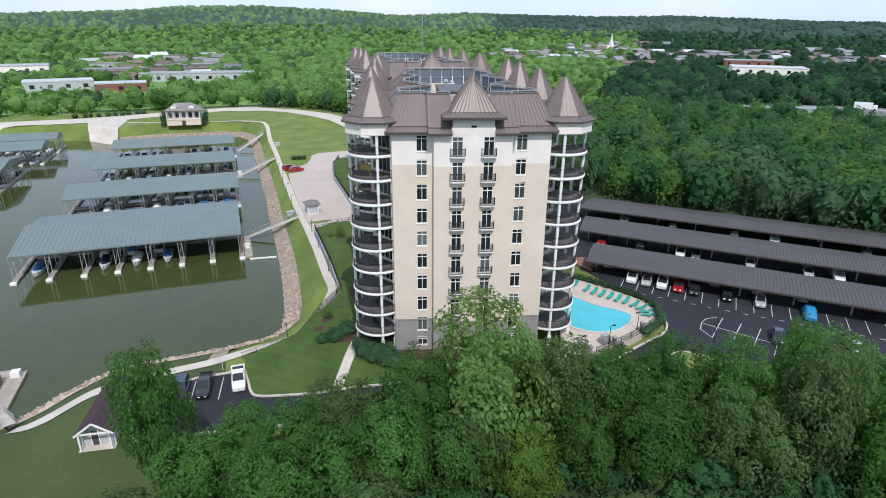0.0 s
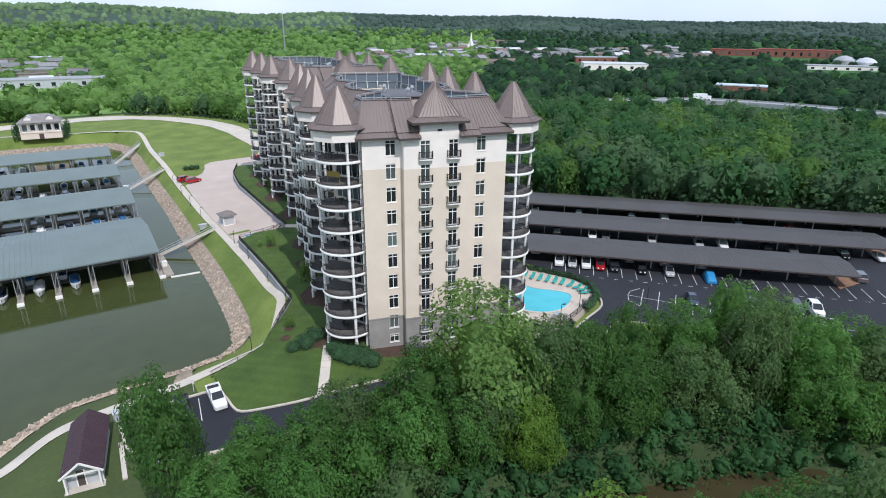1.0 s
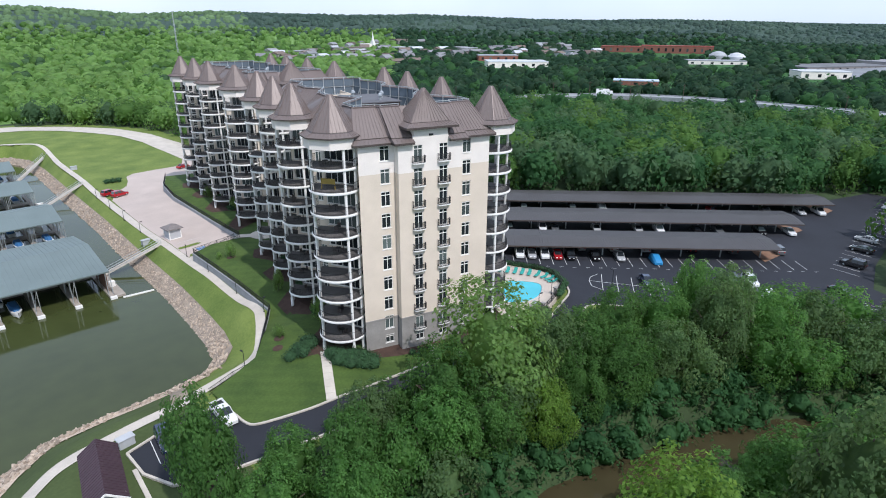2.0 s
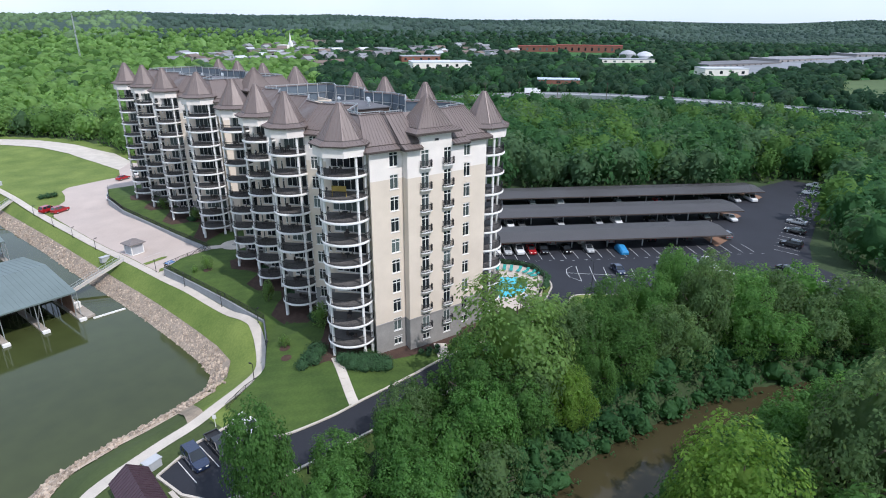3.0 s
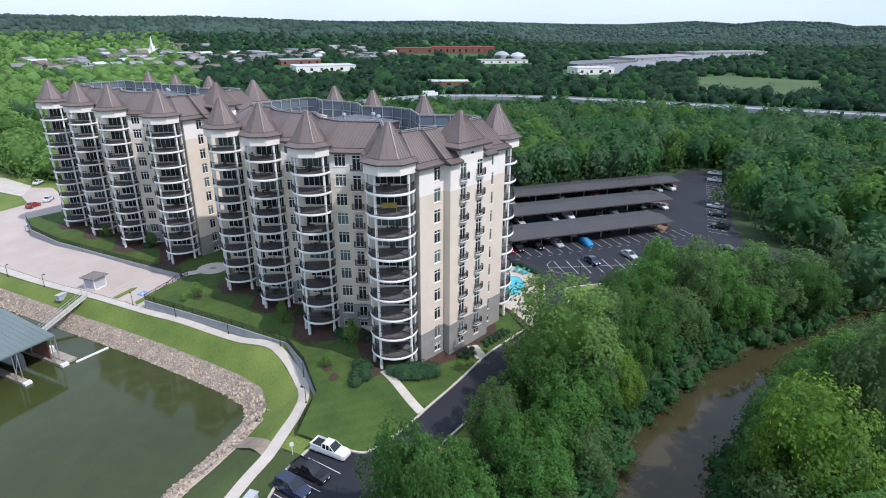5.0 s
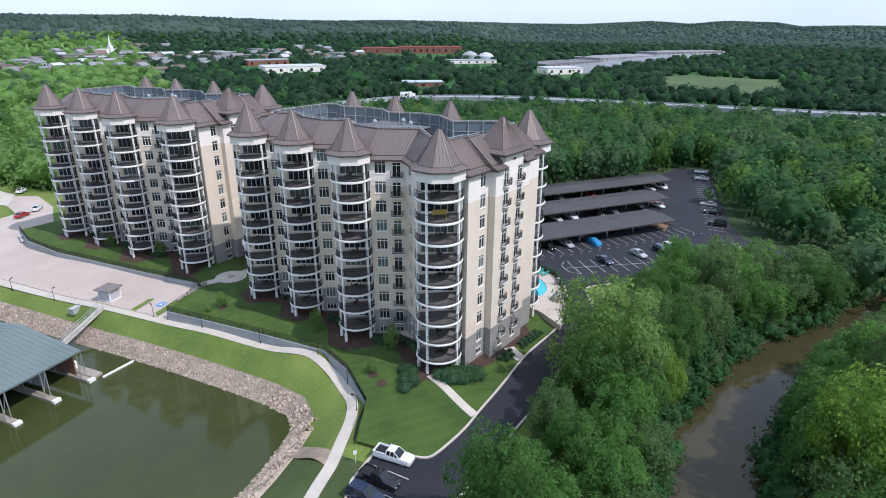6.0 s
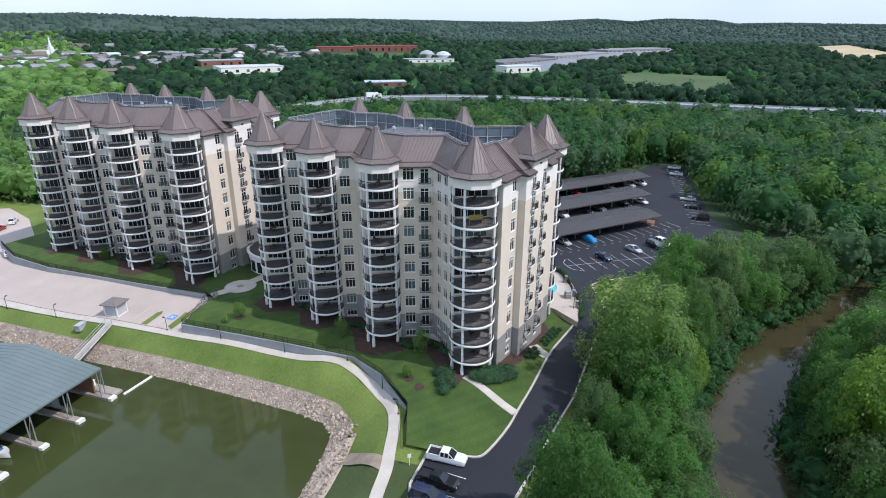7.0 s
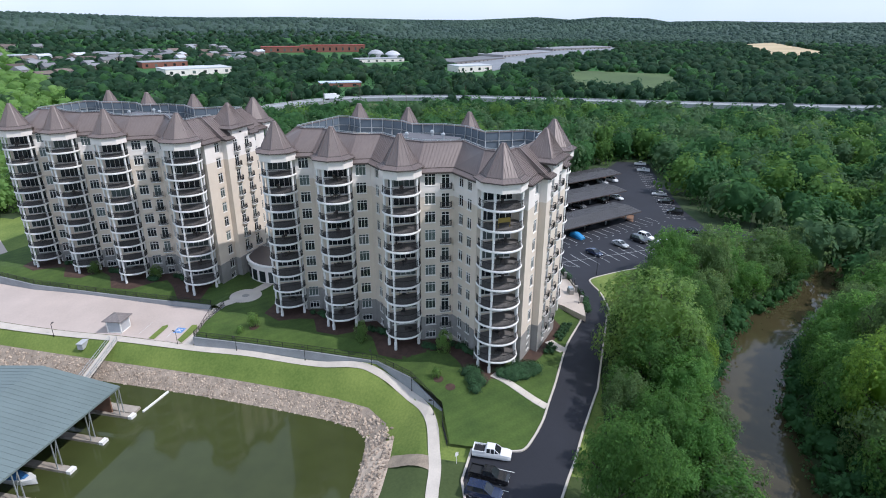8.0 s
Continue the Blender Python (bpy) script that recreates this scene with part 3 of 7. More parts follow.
LAKE_SIDE = [(-3.3, 10.1), (-1.0, 9.3), (3.8, 13.0), (4.1, 11.7), (10.2, 8.0), (14.6, 11.4), (15.9, 9.7), (20.2, 13.1), (20.6, 12.1), (25.5, 9.1), (28.0, 11.1), (29.3, 9.4), (33.6, 12.8),
             (34.0, 11.8), (37.6, 9.6), (40.0, 11.5), (41.3, 9.8), (45.6, 13.2), (46.0, 12.2), (46.6, 9.5)]
# kinds of opening by wall segment: (distance along the wall, width, sill, height, kind)
OPEN_LAKE = {1: [(3.0, 4.9, 0.1, 2.5, "door")], 3: [(2.6, 1.2, 0.75, 1.8, "pair"), (5.0, 1.2, 0.75, 1.8, "pair")],
             4: [(1.35, 1.3, 0.1, 2.35, "juliet"), (3.9, 1.75, 0.7, 1.9, "triple")], 6: [(2.74, 4.4, 0.1, 2.5, "door")], 8: [(3.4, 1.2, 0.75, 1.8, "pair")],
             9: [(1.7, 1.75, 0.7, 1.9, "triple")], 11: [(2.74, 4.4, 0.1, 2.5, "door")], 13: [(2.4, 1.2, 0.75, 1.8, "pair")], 14: [(1.6, 1.75, 0.7, 1.9, "triple")],
             16: [(2.74, 4.4, 0.1, 2.5, "door")]}
SOUTH = [(-3.3, -10.1), (-3.3, -4.9), (-4.5, -4.9), (-4.5, 4.9), (-3.3, 4.9), (-3.3, 10.1)]
OPEN_SOUTH = {0: [(3.75, 1.35, 0.5, 2.0, "pair")], 2: [(2.95, 1.3, 0.1, 2.35, "juliet"), (6.85, 1.3, 0.1, 2.35, "juliet")], 4: [(1.45, 1.35, 0.5, 2.0, "pair")]}
OPEN_NORTH = [(4.0, 1.35, 0.5, 2.0, "pair"), (7.5, 1.3, 0.1, 2.35, "juliet"), (11.5, 1.3, 0.1, 2.35, "juliet"), (15.0, 1.35, 0.5, 2.0, "pair")]
TOWERS = [(0.2, 12.3, 3.2, 4.3), (17.2, 13.0, 2.8, 3.85), (30.6, 12.7, 2.8, 3.85), (42.6, 12.9, 2.8, 3.85)]
FACE = 137.0


def window_meshes(w, h, kind):
    """Frame and panes of a window, in its own plane: x along the wall, y outward, z up from the sill."""
    fr, pn = Mesh(), Mesh()
    t = 0.055
    cols = {"triple": 3, "door": 5}.get(kind, 2)
    zt = h * 0.78
    gx_, gz_ = [-w / 2, -w / 2 + t], [0.0, t, zt - 0.04, zt + 0.04, h - t, h]
    for i in range(1, cols):
        x = -w / 2 + w * i / cols
        gx_ += [x - 0.035, x + 0.035]
    gx_ += [w / 2 - t, w / 2]
    nx_, nz_ = len(gx_), len(gz_)
    solid = lambda i, j: 0 <= i < nx_ - 1 and 0 <= j < nz_ - 1 and (i % 2 == 0 or j % 2 == 0)
    at = lambda i, j, back: (nx_ * nz_ if back else 0) + j * nx_ + i
    fr.v = [(x, y, z) for y in (0.05, -0.06) for z in gz_ for x in gx_]
    for i in range(nx_ - 1):
        for j in range(nz_ - 1):
            if not solid(i, j):
                pn.quad(((gx_[i], -0.03, gz_[j]), (gx_[i], -0.03, gz_[j + 1]), (gx_[i + 1], -0.03, gz_[j + 1]), (gx_[i + 1], -0.03, gz_[j])))
                continue
            fr.f += [(at(i, j, 0), at(i, j + 1, 0), at(i + 1, j + 1, 0), at(i + 1, j, 0)), (at(i, j, 1), at(i + 1, j, 1), at(i + 1, j + 1, 1), at(i, j + 1, 1))]
            for di, dj, a, b in ((-1, 0, (i, j), (i, j + 1)), (1, 0, (i + 1, j + 1), (i + 1, j)), (0, -1, (i + 1, j), (i, j)), (0, 1, (i, j + 1), (i + 1, j + 1))):
                if not solid(i + di, j + dj):
                    fr.f.append((at(*a, 0), at(*a, 1), at(*b, 1), at(*b, 0)))
    fr.m = [0] * len(fr.f)
    sill, head = Mesh(), Mesh()
    sill.box(-w / 2 - 0.1, 0.0, -0.12, w / 2 + 0.1, 0.16, -0.02)
    head.box(-w / 2 - 0.06, 0.0, h + 0.02, w / 2 + 0.06, 0.1, h + 0.14)
    return fr.data("window", M_TRIM), pn.data("pane", M_GLASS), sill.data("sill", M_TRIM), head.data("head", M_TRIM)


WINDOWS = {}


def juliet_meshes():
    slab, rail = Mesh(), Mesh()
    slab.prism([(-0.95, 0.0), (0.95, 0.0), (0.95, 0.42), (0.6, 0.62), (-0.6, 0.62), (-0.95, 0.42)], -0.16, 0.0)
    pts = [(-0.92, 0.02), (-0.92, 0.42), (-0.58, 0.58), (0.58, 0.58), (0.92, 0.42), (0.92, 0.02)]
    for a, b in zip(pts[:-1], pts[1:]):
        for z in (0.1, 0.95):
            rail.beam((*a, z), (*b, z), 0.06)
        k = max(2, round((Vector(a) - Vector(b)).length / 0.13))
        for i in range(k):
            p = Vector(a).lerp(Vector(b), i / k)
            rail.beam((p.x, p.y, 0), (p.x, p.y, 0.95), 0.035)
    return slab.data("juliet_balcony", M_TRIM), rail.data("railing", M_RAIL)


JULIET = juliet_meshes()


def clad_wall(name, a, b, z0, z1, opens, parent, rows=None, north=False):
    """A wall from plan point a to b with real openings, reveals, windows and small balconies. Outside is to the left of a>b."""
    a, b = Vector(a), Vector(b)
    L = (b - a).length
    ang = math.atan2(b.y - a.y, b.x - a.x)
    fl = [(s, w, Z0 + H * k + sill, h, kind, k) for k in range(ROWS_N) for s, w, sill, h, kind in opens]
    fl = [o for o in fl if o[2] > 0.2 or o[4] != "door"]
    fl = [(s, w, max(z, 0.35), h - max(0, 0.35 - z), kind, k) for s, w, z, h, kind, k in fl]
    xs = sorted({0.0, L} | {o[0] - o[1] / 2 for o in fl} | {o[0] + o[1] / 2 for o in fl})
    zs = sorted({z0, 4.4, 26.2, z1} | {o[2] for o in fl} | {o[2] + o[3] for o in fl})
    m = Mesh()
    for x0, x1 in zip(xs[:-1], xs[1:]):
        for q0, q1 in zip(zs[:-1], zs[1:]):
            cx, cz = (x0 + x1) / 2, (q0 + q1) / 2
            if any(abs(cx - o[0]) < o[1] / 2 and o[2] < cz < o[2] + o[3] for o in fl):
                continue
            m.quad(((x0, 0, q0), (x0, 0, q1), (x1, 0, q1), (x1, 0, q0)), 2 if cz < 4.4 else 0 if cz > 26.2 else 1)
    D = -0.2
    for s, w, z, h, kind, k in fl:
        x0, x1, q0, q1 = s - w / 2, s + w / 2, z, z + h
        for p in (((x0, 0, q0), (x0, D, q0), (x0, D, q1), (x0, 0, q1)), ((x1, 0, q1), (x1, D, q1), (x1, D, q0), (x1, 0, q0)), ((x0, 0, q1), (x0, D, q1), (x1, D, q1), (x1, 0, q1)), ((x0, D, q0), (x0, 0, q0), (x1, 0, q0), (x1, D, q0))):
            m.quad(p, 2 if z < 4.4 else 0 if z > 26.2 else 1)
    base = Matrix.Translation((a.x, a.y, 0)) @ Matrix.Rotation(ang, 4, "Z")
    wall = part(name, m, [M_WHITE, M_BEIGE, M_GREY], parent, m=base)
    if L > 2.5:
        band = Mesh()
        band.box(0.0, 0.0, 4.3, L, 0.07, 4.52)
        part("belt_course", band, M_GREY, parent, m=base)
    for s, w, z, h, kind, k in fl:
        key = (w, round(h, 2), kind)
        if key not in WINDOWS:
            WINDOWS[key] = window_meshes(w, h, kind)
        wd = part("window", WINDOWS[key][0], None, parent, m=base @ Matrix.Translation((s, -0.1, z)))
        part("pane", WINDOWS[key][1], None, wd)
        part("sill", WINDOWS[key][2], None, wd)
        part("head", WINDOWS[key][3], None, wd)
        if kind == "juliet" and k > 0:
            jb = part("juliet_balcony", JULIET[0], None, parent, m=base @ Matrix.Translation((s, 0.003, z)))
            part("railing", JULIET[1], None, jb)
    return wall


def arc(cx, cy, r, a0, a1, n):
    return [(cx + r * math.cos(radians(a0 + (a1 - a0) * i / n)), cy + r * math.sin(radians(a0 + (a1 - a0) * i / n))) for i in range(n + 1)]


def flip(pts, mir):
    return pts if mir > 0 else [(x, -y) for x, y in pts][::-1]


def balcony_meshes(r, corner, mir):
    """Curved slab, its railing and a column for a tower, centred on the tower's axis."""
    R = r + 0.28
    span = 112 if corner else 108
    edge = arc(0, 0, R, FACE - span, FACE + span, 26)
    slab = Mesh()
    slab.prism(flip(edge, mir), -0.38, 0.0)
    slab.m[1] = 1
    lip = flip(arc(0, 0, R + 0.07, FACE - span, FACE + span, 26), mir)
    slab.prism(lip, -0.3, -0.12)
    rail = Mesh()
    pts = flip(arc(0, 0, R - 0.12, FACE - span + 4, FACE + span - 4, 24), mir)
    for i, (a, b) in enumerate(zip(pts[:-1], pts[1:])):
        rail.beam((*a, 1.05), (*b, 1.05), 0.06)
        rail.beam((*a, 0.12), (*b, 0.12), 0.04)
        for k in range(4):
            p = Vector(a).lerp(Vector(b), k / 4)
            v0 = len(rail.v)
            rail.v += [(p.x + 0.018 * math.cos(q), p.y + 0.018 * math.sin(q), z) for z in (0.1, 1.05) for q in (0.3, 2.4, 4.5)]
            rail.f += [(v0 + q, v0 + (q + 1) % 3, v0 + 3 + (q + 1) % 3, v0 + 3 + q) for q in range(3)]
            rail.m += [0, 0, 0]
    return slab.data("balcony", [M_TRIM, M_BALCFLOOR]), rail.data("railing", M_RAIL)


def cone_roof(r_eave, z_eave, z_top, n=8, turn=22.5, mir=1):
    """Flared eight-sided metal roof with seams: (roof, seams)."""
    roof, seams = Mesh(), Mesh()
    prof = [(r_eave, z_eave), (r_eave, z_eave + 0.18), (r_eave - 0.95, z_eave + 0.62), (r_eave - 1.1, z_eave + 0.75), (0.3, z_top), (0.0, z_top + 0.03)]
    ring = lambda r, z: [Vector((r * math.cos(radians(turn + 360 / n * i)), r * math.sin(radians(turn + 360 / n * i)), z)) for i in range(n)]
    rings = [ring(*p) for p in prof]
    for j, (a, b) in enumerate(zip(rings[:-1], rings[1:])):
        for i in range(n):
            k = (i + 1) % n
            roof.quad((a[i], a[k], b[k], b[i]) if j < 4 else (a[i], a[k], b[k]), 1 if j in (0, 2) else 0)
    roof.quad(rings[0][::-1], 1)
    for lo, hi in ((1, 2), (3, 4)):
        for i in range(n):
            k = (i + 1) % n
            a0, a1, b0, b1 = rings[lo][i], rings[lo][k], rings[hi][i], rings[hi][k]
            w = (a1 - a0).length
            m = max(2, int(w / 0.48))
            nor = (a1 - a0).cross(b0 - a0).normalized() * 0.02
            seams.beam(a0 + nor, b0 + nor, 0.12, 0.1)
            c = (a0 + a1) / 2
            top = (b0 + b1) / 2
            along = (a1 - a0).normalized()
            for q in range(1, m):
                x = (q / m - 0.5) * w
                # seams run straight up the slope and stop at the hip
                lim = (b1 - b0).length / 2
                half = w / 2
                f = 1.0 if abs(x) <= lim else (half - abs(x)) / max(half - lim, 1e-3)
                p0 = c + along * x
                seams.beam(p0 + nor, p0 + (top - c) * f * 0.98 + nor, 0.05, 0.06)
    return roof, seams


def slope(roof, seams, a0, a1, b1, b0, pitch=0.5, mi=0):
    """One plane of metal roof from eave a0>a1 to top b0>b1, with its seams."""
    a0, a1, b0, b1 = Vector(a0), Vector(a1), Vector(b0), Vector(b1)
    roof.quad((a0, a1, b1, b0), mi)
    m = max(1, int((a1 - a0).length / pitch))
    nor = (a1 - a0).cross(b0 - a0).normalized() * 0.025
    for q in range(m + 1):
        t = q / m
        seams.beam(a0.lerp(a1, t) + nor, b0.lerp(b1, t) + nor, 0.05, 0.07)


def apartment_tower():
    A = thing("apartment_building", "ten-storey cream stucco apartment building with turreted bronze metal roof", "building", group="lakeside apartment buildings")
    half = LAKE_SIDE
    # walls: lake side, north end, rear, south end
    for i, (p, q) in enumerate(zip(half[:-1], half[1:])):
        clad_wall("wall", p, q, -0.6, EAVE + 0.3, OPEN_LAKE.get(i, []), A)
        L = (Vector(q) - Vector(p)).length
        ops = [(L - o[0], *o[1:]) for o in OPEN_LAKE.get(i, [])]
        clad_wall("wall", (q[0], -q[1]), (p[0], -p[1]), -0.6, EAVE + 0.3, ops, A)
    clad_wall("wall", (46.6, 9.5), (46.6, -9.5), -0.6, EAVE + 0.3, OPEN_NORTH, A)
    for i, (p, q) in enumerate(zip(SOUTH[:-1], SOUTH[1:])):
        clad_wall("wall", p, q, -0.9, EAVE + 0.3, OPEN_SOUTH.get(i, []), A)
    core = Mesh()
    core.prism([(-2.6, -9.4), (46, -7.5), (46, 7.5), (-2.6, 9.4)], -0.5, 0.5)
    part("floor_slab", core, M_CONCRETE, A)
    for k in range(1, ROWS_N + 1):
        core = Mesh()
        core.prism([(-2.6, -8.5), (46, -7.0), (46, 7.0), (-2.6, 8.5)], Z0 + H * k - 0.3, Z0 + H * k - 0.05)
        part("floor_slab", core, M_CONCRETE, A)
    # raised centre of the south bay under its gable, with curved shoulders
    ped = Mesh()
    pts = [(2.55, 32.0), (2.55, 31.2), (2.75, 30.7), (3.2, 30.35), (3.2, 30.2)]
    prof = [(y, z) for y, z in pts] + [(-y, z) for y, z in pts[::-1]]
    k = len(ped.v)
    ped.v += [(-4.52, y, z) for y, z in prof] + [(-3.2, y, z) for y, z in prof]
    n = len(prof)
    ped.f += [tuple(range(k, k + n)), tuple(range(k + 2 * n - 1, k + n - 1, -1))] + [(k + (i + 1) % n, k + i, k + n + i, k + n + (i + 1) % n) for i in range(n)]
    ped.m += [0] * (n + 2)
    part("pediment", ped, M_WHITE, A)
    vent = Mesh()
    vent.box(-4.57, -0.32, 31.0, -4.5, 0.32, 31.28)
    part("vent", vent, M_RAIL, A)
    # balconies, drums and conical roofs
    for mir in (1, -1):
        for corner in (True, False):
            r = TOWERS[0][2] if corner else TOWERS[1][2]
            slab, rail = balcony_meshes(r, corner, mir)
            col = Mesh()
            col.cyl(0, 0, -0.6, 1.0, 0.27, 10), col.cyl(0, 0, 1.0, 29.9, 0.2, 10)
            cm = col.data("column", M_TRIM)
            re = TOWERS[0][3] if corner else TOWERS[1][3]
            drum = Mesh()
            oct8 = [((re - 0.45) * math.cos(radians(22.5 + 45 * i)), (re - 0.45) * math.sin(radians(22.5 + 45 * i))) for i in range(8)]
            drum.prism(oct8, 29.9, 31.35)
            dm = drum.data("drum", M_WHITE)
            roof, seams = cone_roof(re, 31.3, APEX)
            rm, sm = roof.data("turret_roof", [M_ROOF, M_FASCIA]), seams.data("seam", M_SEAM)
            for cx, cy, _, _ in ([TOWERS[0]] if corner else TOWERS[1:]):
                T = Matrix.Translation((cx, cy * mir, 0))
                for f in range(9):
                    sl = part("balcony", slab, None, A, m=T @ Matrix.Translation((0, 0, Z0 + H * (f + 1))))
                    part("railing", rail, None, sl)
                for a in ((95, 187, 222, 52) if corner else (89, 185, 222, 52)):
                    part("column", cm, None, A, m=T @ Matrix.Translation((r * math.cos(radians(a)), r * math.sin(radians(a)) * mir, 0)))
                part("drum", dm, None, A, m=T)
                tr = part("turret_roof", rm, None, A, m=T)
                part("seam", sm, None, tr)["kind"] = "stuff"
    # mansard roof ring: eave outline and ridge outline, vertex by vertex
    EA = [(-4.0, 10.8), (4.3, 12.6), (10.2, 8.8), (14.9, 12.3), (20.8, 13.0), (25.5, 9.9), (28.2, 12.0), (34.2, 12.7), (37.6, 10.4), (40.2, 12.4), (47.3, 12.0)]
    RI = [(1.0, 9.0), (4.4, 9.2), (10.2, 4.4), (15.6, 8.0), (20.2, 8.0), (25.5, 5.4), (29.0, 7.6), (33.4, 7.6), (37.6, 5.8), (41.0, 7.2), (43.2, 6.4)]
    ea = [(x, -y) for x, y in EA[::-1]] + [(-4.0, -5.6), (-5.2, -5.6), (-5.2, 5.6), (-4.0, 5.6)] + EA
    ri = [(x, -y) for x, y in RI[::-1]] + [(0.9, -5.8), (0.2, -5.4), (0.2, 5.4), (0.9, 5.8)] + RI
    roof, seams = Mesh(), Mesh()
    n = len(ea)
    frames = Mesh()
    runs = []
    for i in range(n):
        j = (i + 1) % n
        q = [Vector(ea[i]), Vector(ea[j]), Vector(ri[i]), Vector(ri[j])]
        if ea[i] == (-5.2, -5.6):
            # the south bay's eave stops either side of its gable
            for t0, t1 in ((0.0, 0.26), (0.74, 1.0)):
                runs.append((q[0].lerp(q[1], t0), q[0].lerp(q[1], t1), q[2].lerp(q[3], t0), q[2].lerp(q[3], t1)))
            runs.append((None, None, q[2].lerp(q[3], 0.26), q[2].lerp(q[3], 0.74)))
        else:
            runs.append(tuple(q))
    for e0, e1, r0, r1 in runs:
        if e0 is None:
            roof.quad(((-3.0, r1.y, EAVE + 0.3), (-3.0, r0.y, EAVE + 0.3), (*r0, RIDGE), (*r1, RIDGE)))
            continue
        s0, s1 = e0.lerp(r0, 0.2), e1.lerp(r1, 0.2)
        zs_ = EAVE + 0.75
        roof.quad(((*e1, EAVE), (*e0, EAVE), (*e0, EAVE + 0.28), (*e1, EAVE + 0.28)), 1)
        slope(roof, seams, (*e1, EAVE + 0.28), (*e0, EAVE + 0.28), (*s0, zs_), (*s1, zs_))
        slope(roof, seams, (*s1, zs_ + 0.12), (*s0, zs_ + 0.12), (*r0, RIDGE), (*r1, RIDGE))
        roof.quad(((*s1, zs_), (*s0, zs_), (*s0, zs_ + 0.12), (*s1, zs_ + 0.12)), 1)
        soff = 0.28
        roof.quad(((*e0, EAVE), (*e1, EAVE), (*e1.lerp(r1, soff), EAVE), (*e0.lerp(r0, soff), EAVE)), 1)
        seams.beam((*e0.lerp(r0, 0.2), zs_ + 0.14), (*r0, RIDGE + 0.02), 0.14, 0.1)
        seams.beam((*r0, RIDGE + 0.04), (*r1, RIDGE + 0.04), 0.3, 0.12)
        # back of the roof: panelled screen on steel posts
        L = (r1 - r0).length
        inn = Vector(((r1 - r0).y, -(r1 - r0).x)).normalized() * 0.12
        k = max(1, round(L / 2.2))
        for q in range(k):
            p0, p1 = r0.lerp(r1, q / k) + inn * 0.3, r0.lerp(r1, (q + 1) / k) + inn * 0.3
            pn = Mesh()
            for z0, z1 in ((30.2, 31.5), (31.56, 33.0), (33.06, RIDGE)):
                pn.quad(((*p0, z1), (*p1, z1), (*p1, z0), (*p0, z0)))
            part("screen_panel", pn, M_SCREEN, A)
        for q in range(k):
            p = r0.lerp(r1, q / k) + inn * 1.2
            frames.beam((*p, 30.2), (*p, RIDGE + 0.35), 0.13)
            o = p + inn * 9
            frames.beam((*o, 30.2), (*p, 33.2), 0.09)
        for z in (31.5, 33.0, RIDGE + 0.3):
            frames.beam((*(r0 + inn * 1.2), z), (*(r1 + inn * 1.2), z), 0.1)
    rf = part("mansard_roof", roof, [M_ROOF, M_FASCIA], A)
    part("seam", seams, M_SEAM, rf)["kind"] = "stuff"
    part("screen_frame", frames, M_STEEL, A)
    flat = Mesh()
    flat.prism(ri[::-1] if sum(a[0] * b[1] - a[1] * b[0] for a, b in zip(ri, ri[1:] + ri[:1])) < 0 else ri, 29.7, 30.2)
    part("flat_roof", flat, M_FLAT, A)
    # hipped gable over the south bay
    g, gs = Mesh(), Mesh()
    for sgn in (1,):
        e = [(-5.3, -3.9), (-5.3, 3.9), (-2.0, 3.9), (-2.0, -3.9)]
        i2 = [(-4.35, -3.0), (-4.35, 3.0), (-2.0, 3.0), (-2.0, -3.0)]
        for p in range(4):
            q = (p + 1) % 4
            g.quad(((*e[q], 32.0), (*e[p], 32.0), (*e[p], 32.3), (*e[q], 32.3)), 1)
            if p != 2:
                slope(g, gs, (*e[q], 32.3), (*e[p], 32.3), (*i2[p], 32.75), (*i2[q], 32.75))
        g.quad([(*p, 32.0) for p in e], 1)
        top = (-2.3, 0.0, 37.0)
        slope(g, gs, (-4.3, 2.9, 32.8), (-4.3, -2.9, 32.8), (-2.35, -0.12, 37.0), (-2.35, 0.12, 37.0))
        for sg in (1, -1):
            a, b = (-4.3, 2.9 * sg, 32.8), (0.4, 2.9 * sg, 32.8)
            t0, t1 = (-2.35, 0.12 * sg, 37.0), (-2.0, 0.12 * sg, 37.0)
            pts = (b, a, t0, t1) if sg > 0 else (a, b, t1, t0)
            slope(g, gs, pts[0], pts[1], pts[2], pts[3])
            gs.beam(a, t0, 0.16, 0.12)
        g.quad(((0.4, 2.9, 32.8), (0.4, -2.9, 32.8), (-2.0, -0.12, 37.0), (-2.0, 0.12, 37.0)), 0)
    gr = part("gable_roof", g, [M_ROOF, M_FASCIA], A)
    part("seam", gs, M_SEAM, gr)["kind"] = "stuff"
    # plant on the flat roof
    ph = Mesh()
    ph.box(15, -4.2, 30.2, 26, 2.4, 33.1, 0), ph.box(14.8, -4.4, 33.1, 26.2, 2.6, 33.25, 1)
    ph.box(6.5, -2.6, 30.2, 11.5, 2.2, 32.2, 0)
    part("plant_room", ph, [M_FASCIA, M_FLAT], A)
    for vx, vy in ((17, -1.5), (23, 1.0), (20, -3.0)):
        v = Mesh()
        v.cyl(0, 0, 0, 0.7, 0.22, 8), v.cyl(0, 0, 0.7, 1.0, 0.4, 8, 0.34), v.cyl(0, 0, 1.0, 1.15, 0.34, 8, 0.1)
        part("roof_vent", v, M_STEEL, A, m=Matrix.Translation((vx, vy, 33.25)))
    wl = Mesh()
    wl.box(30.5, -1.2, 30.2, 36, -1.0, 33.0), wl.box(30.5, -1.0, 30.2, 30.7, 3.4, 33.0)
    part("parapet", wl, M_BEIGE, A)
    return A


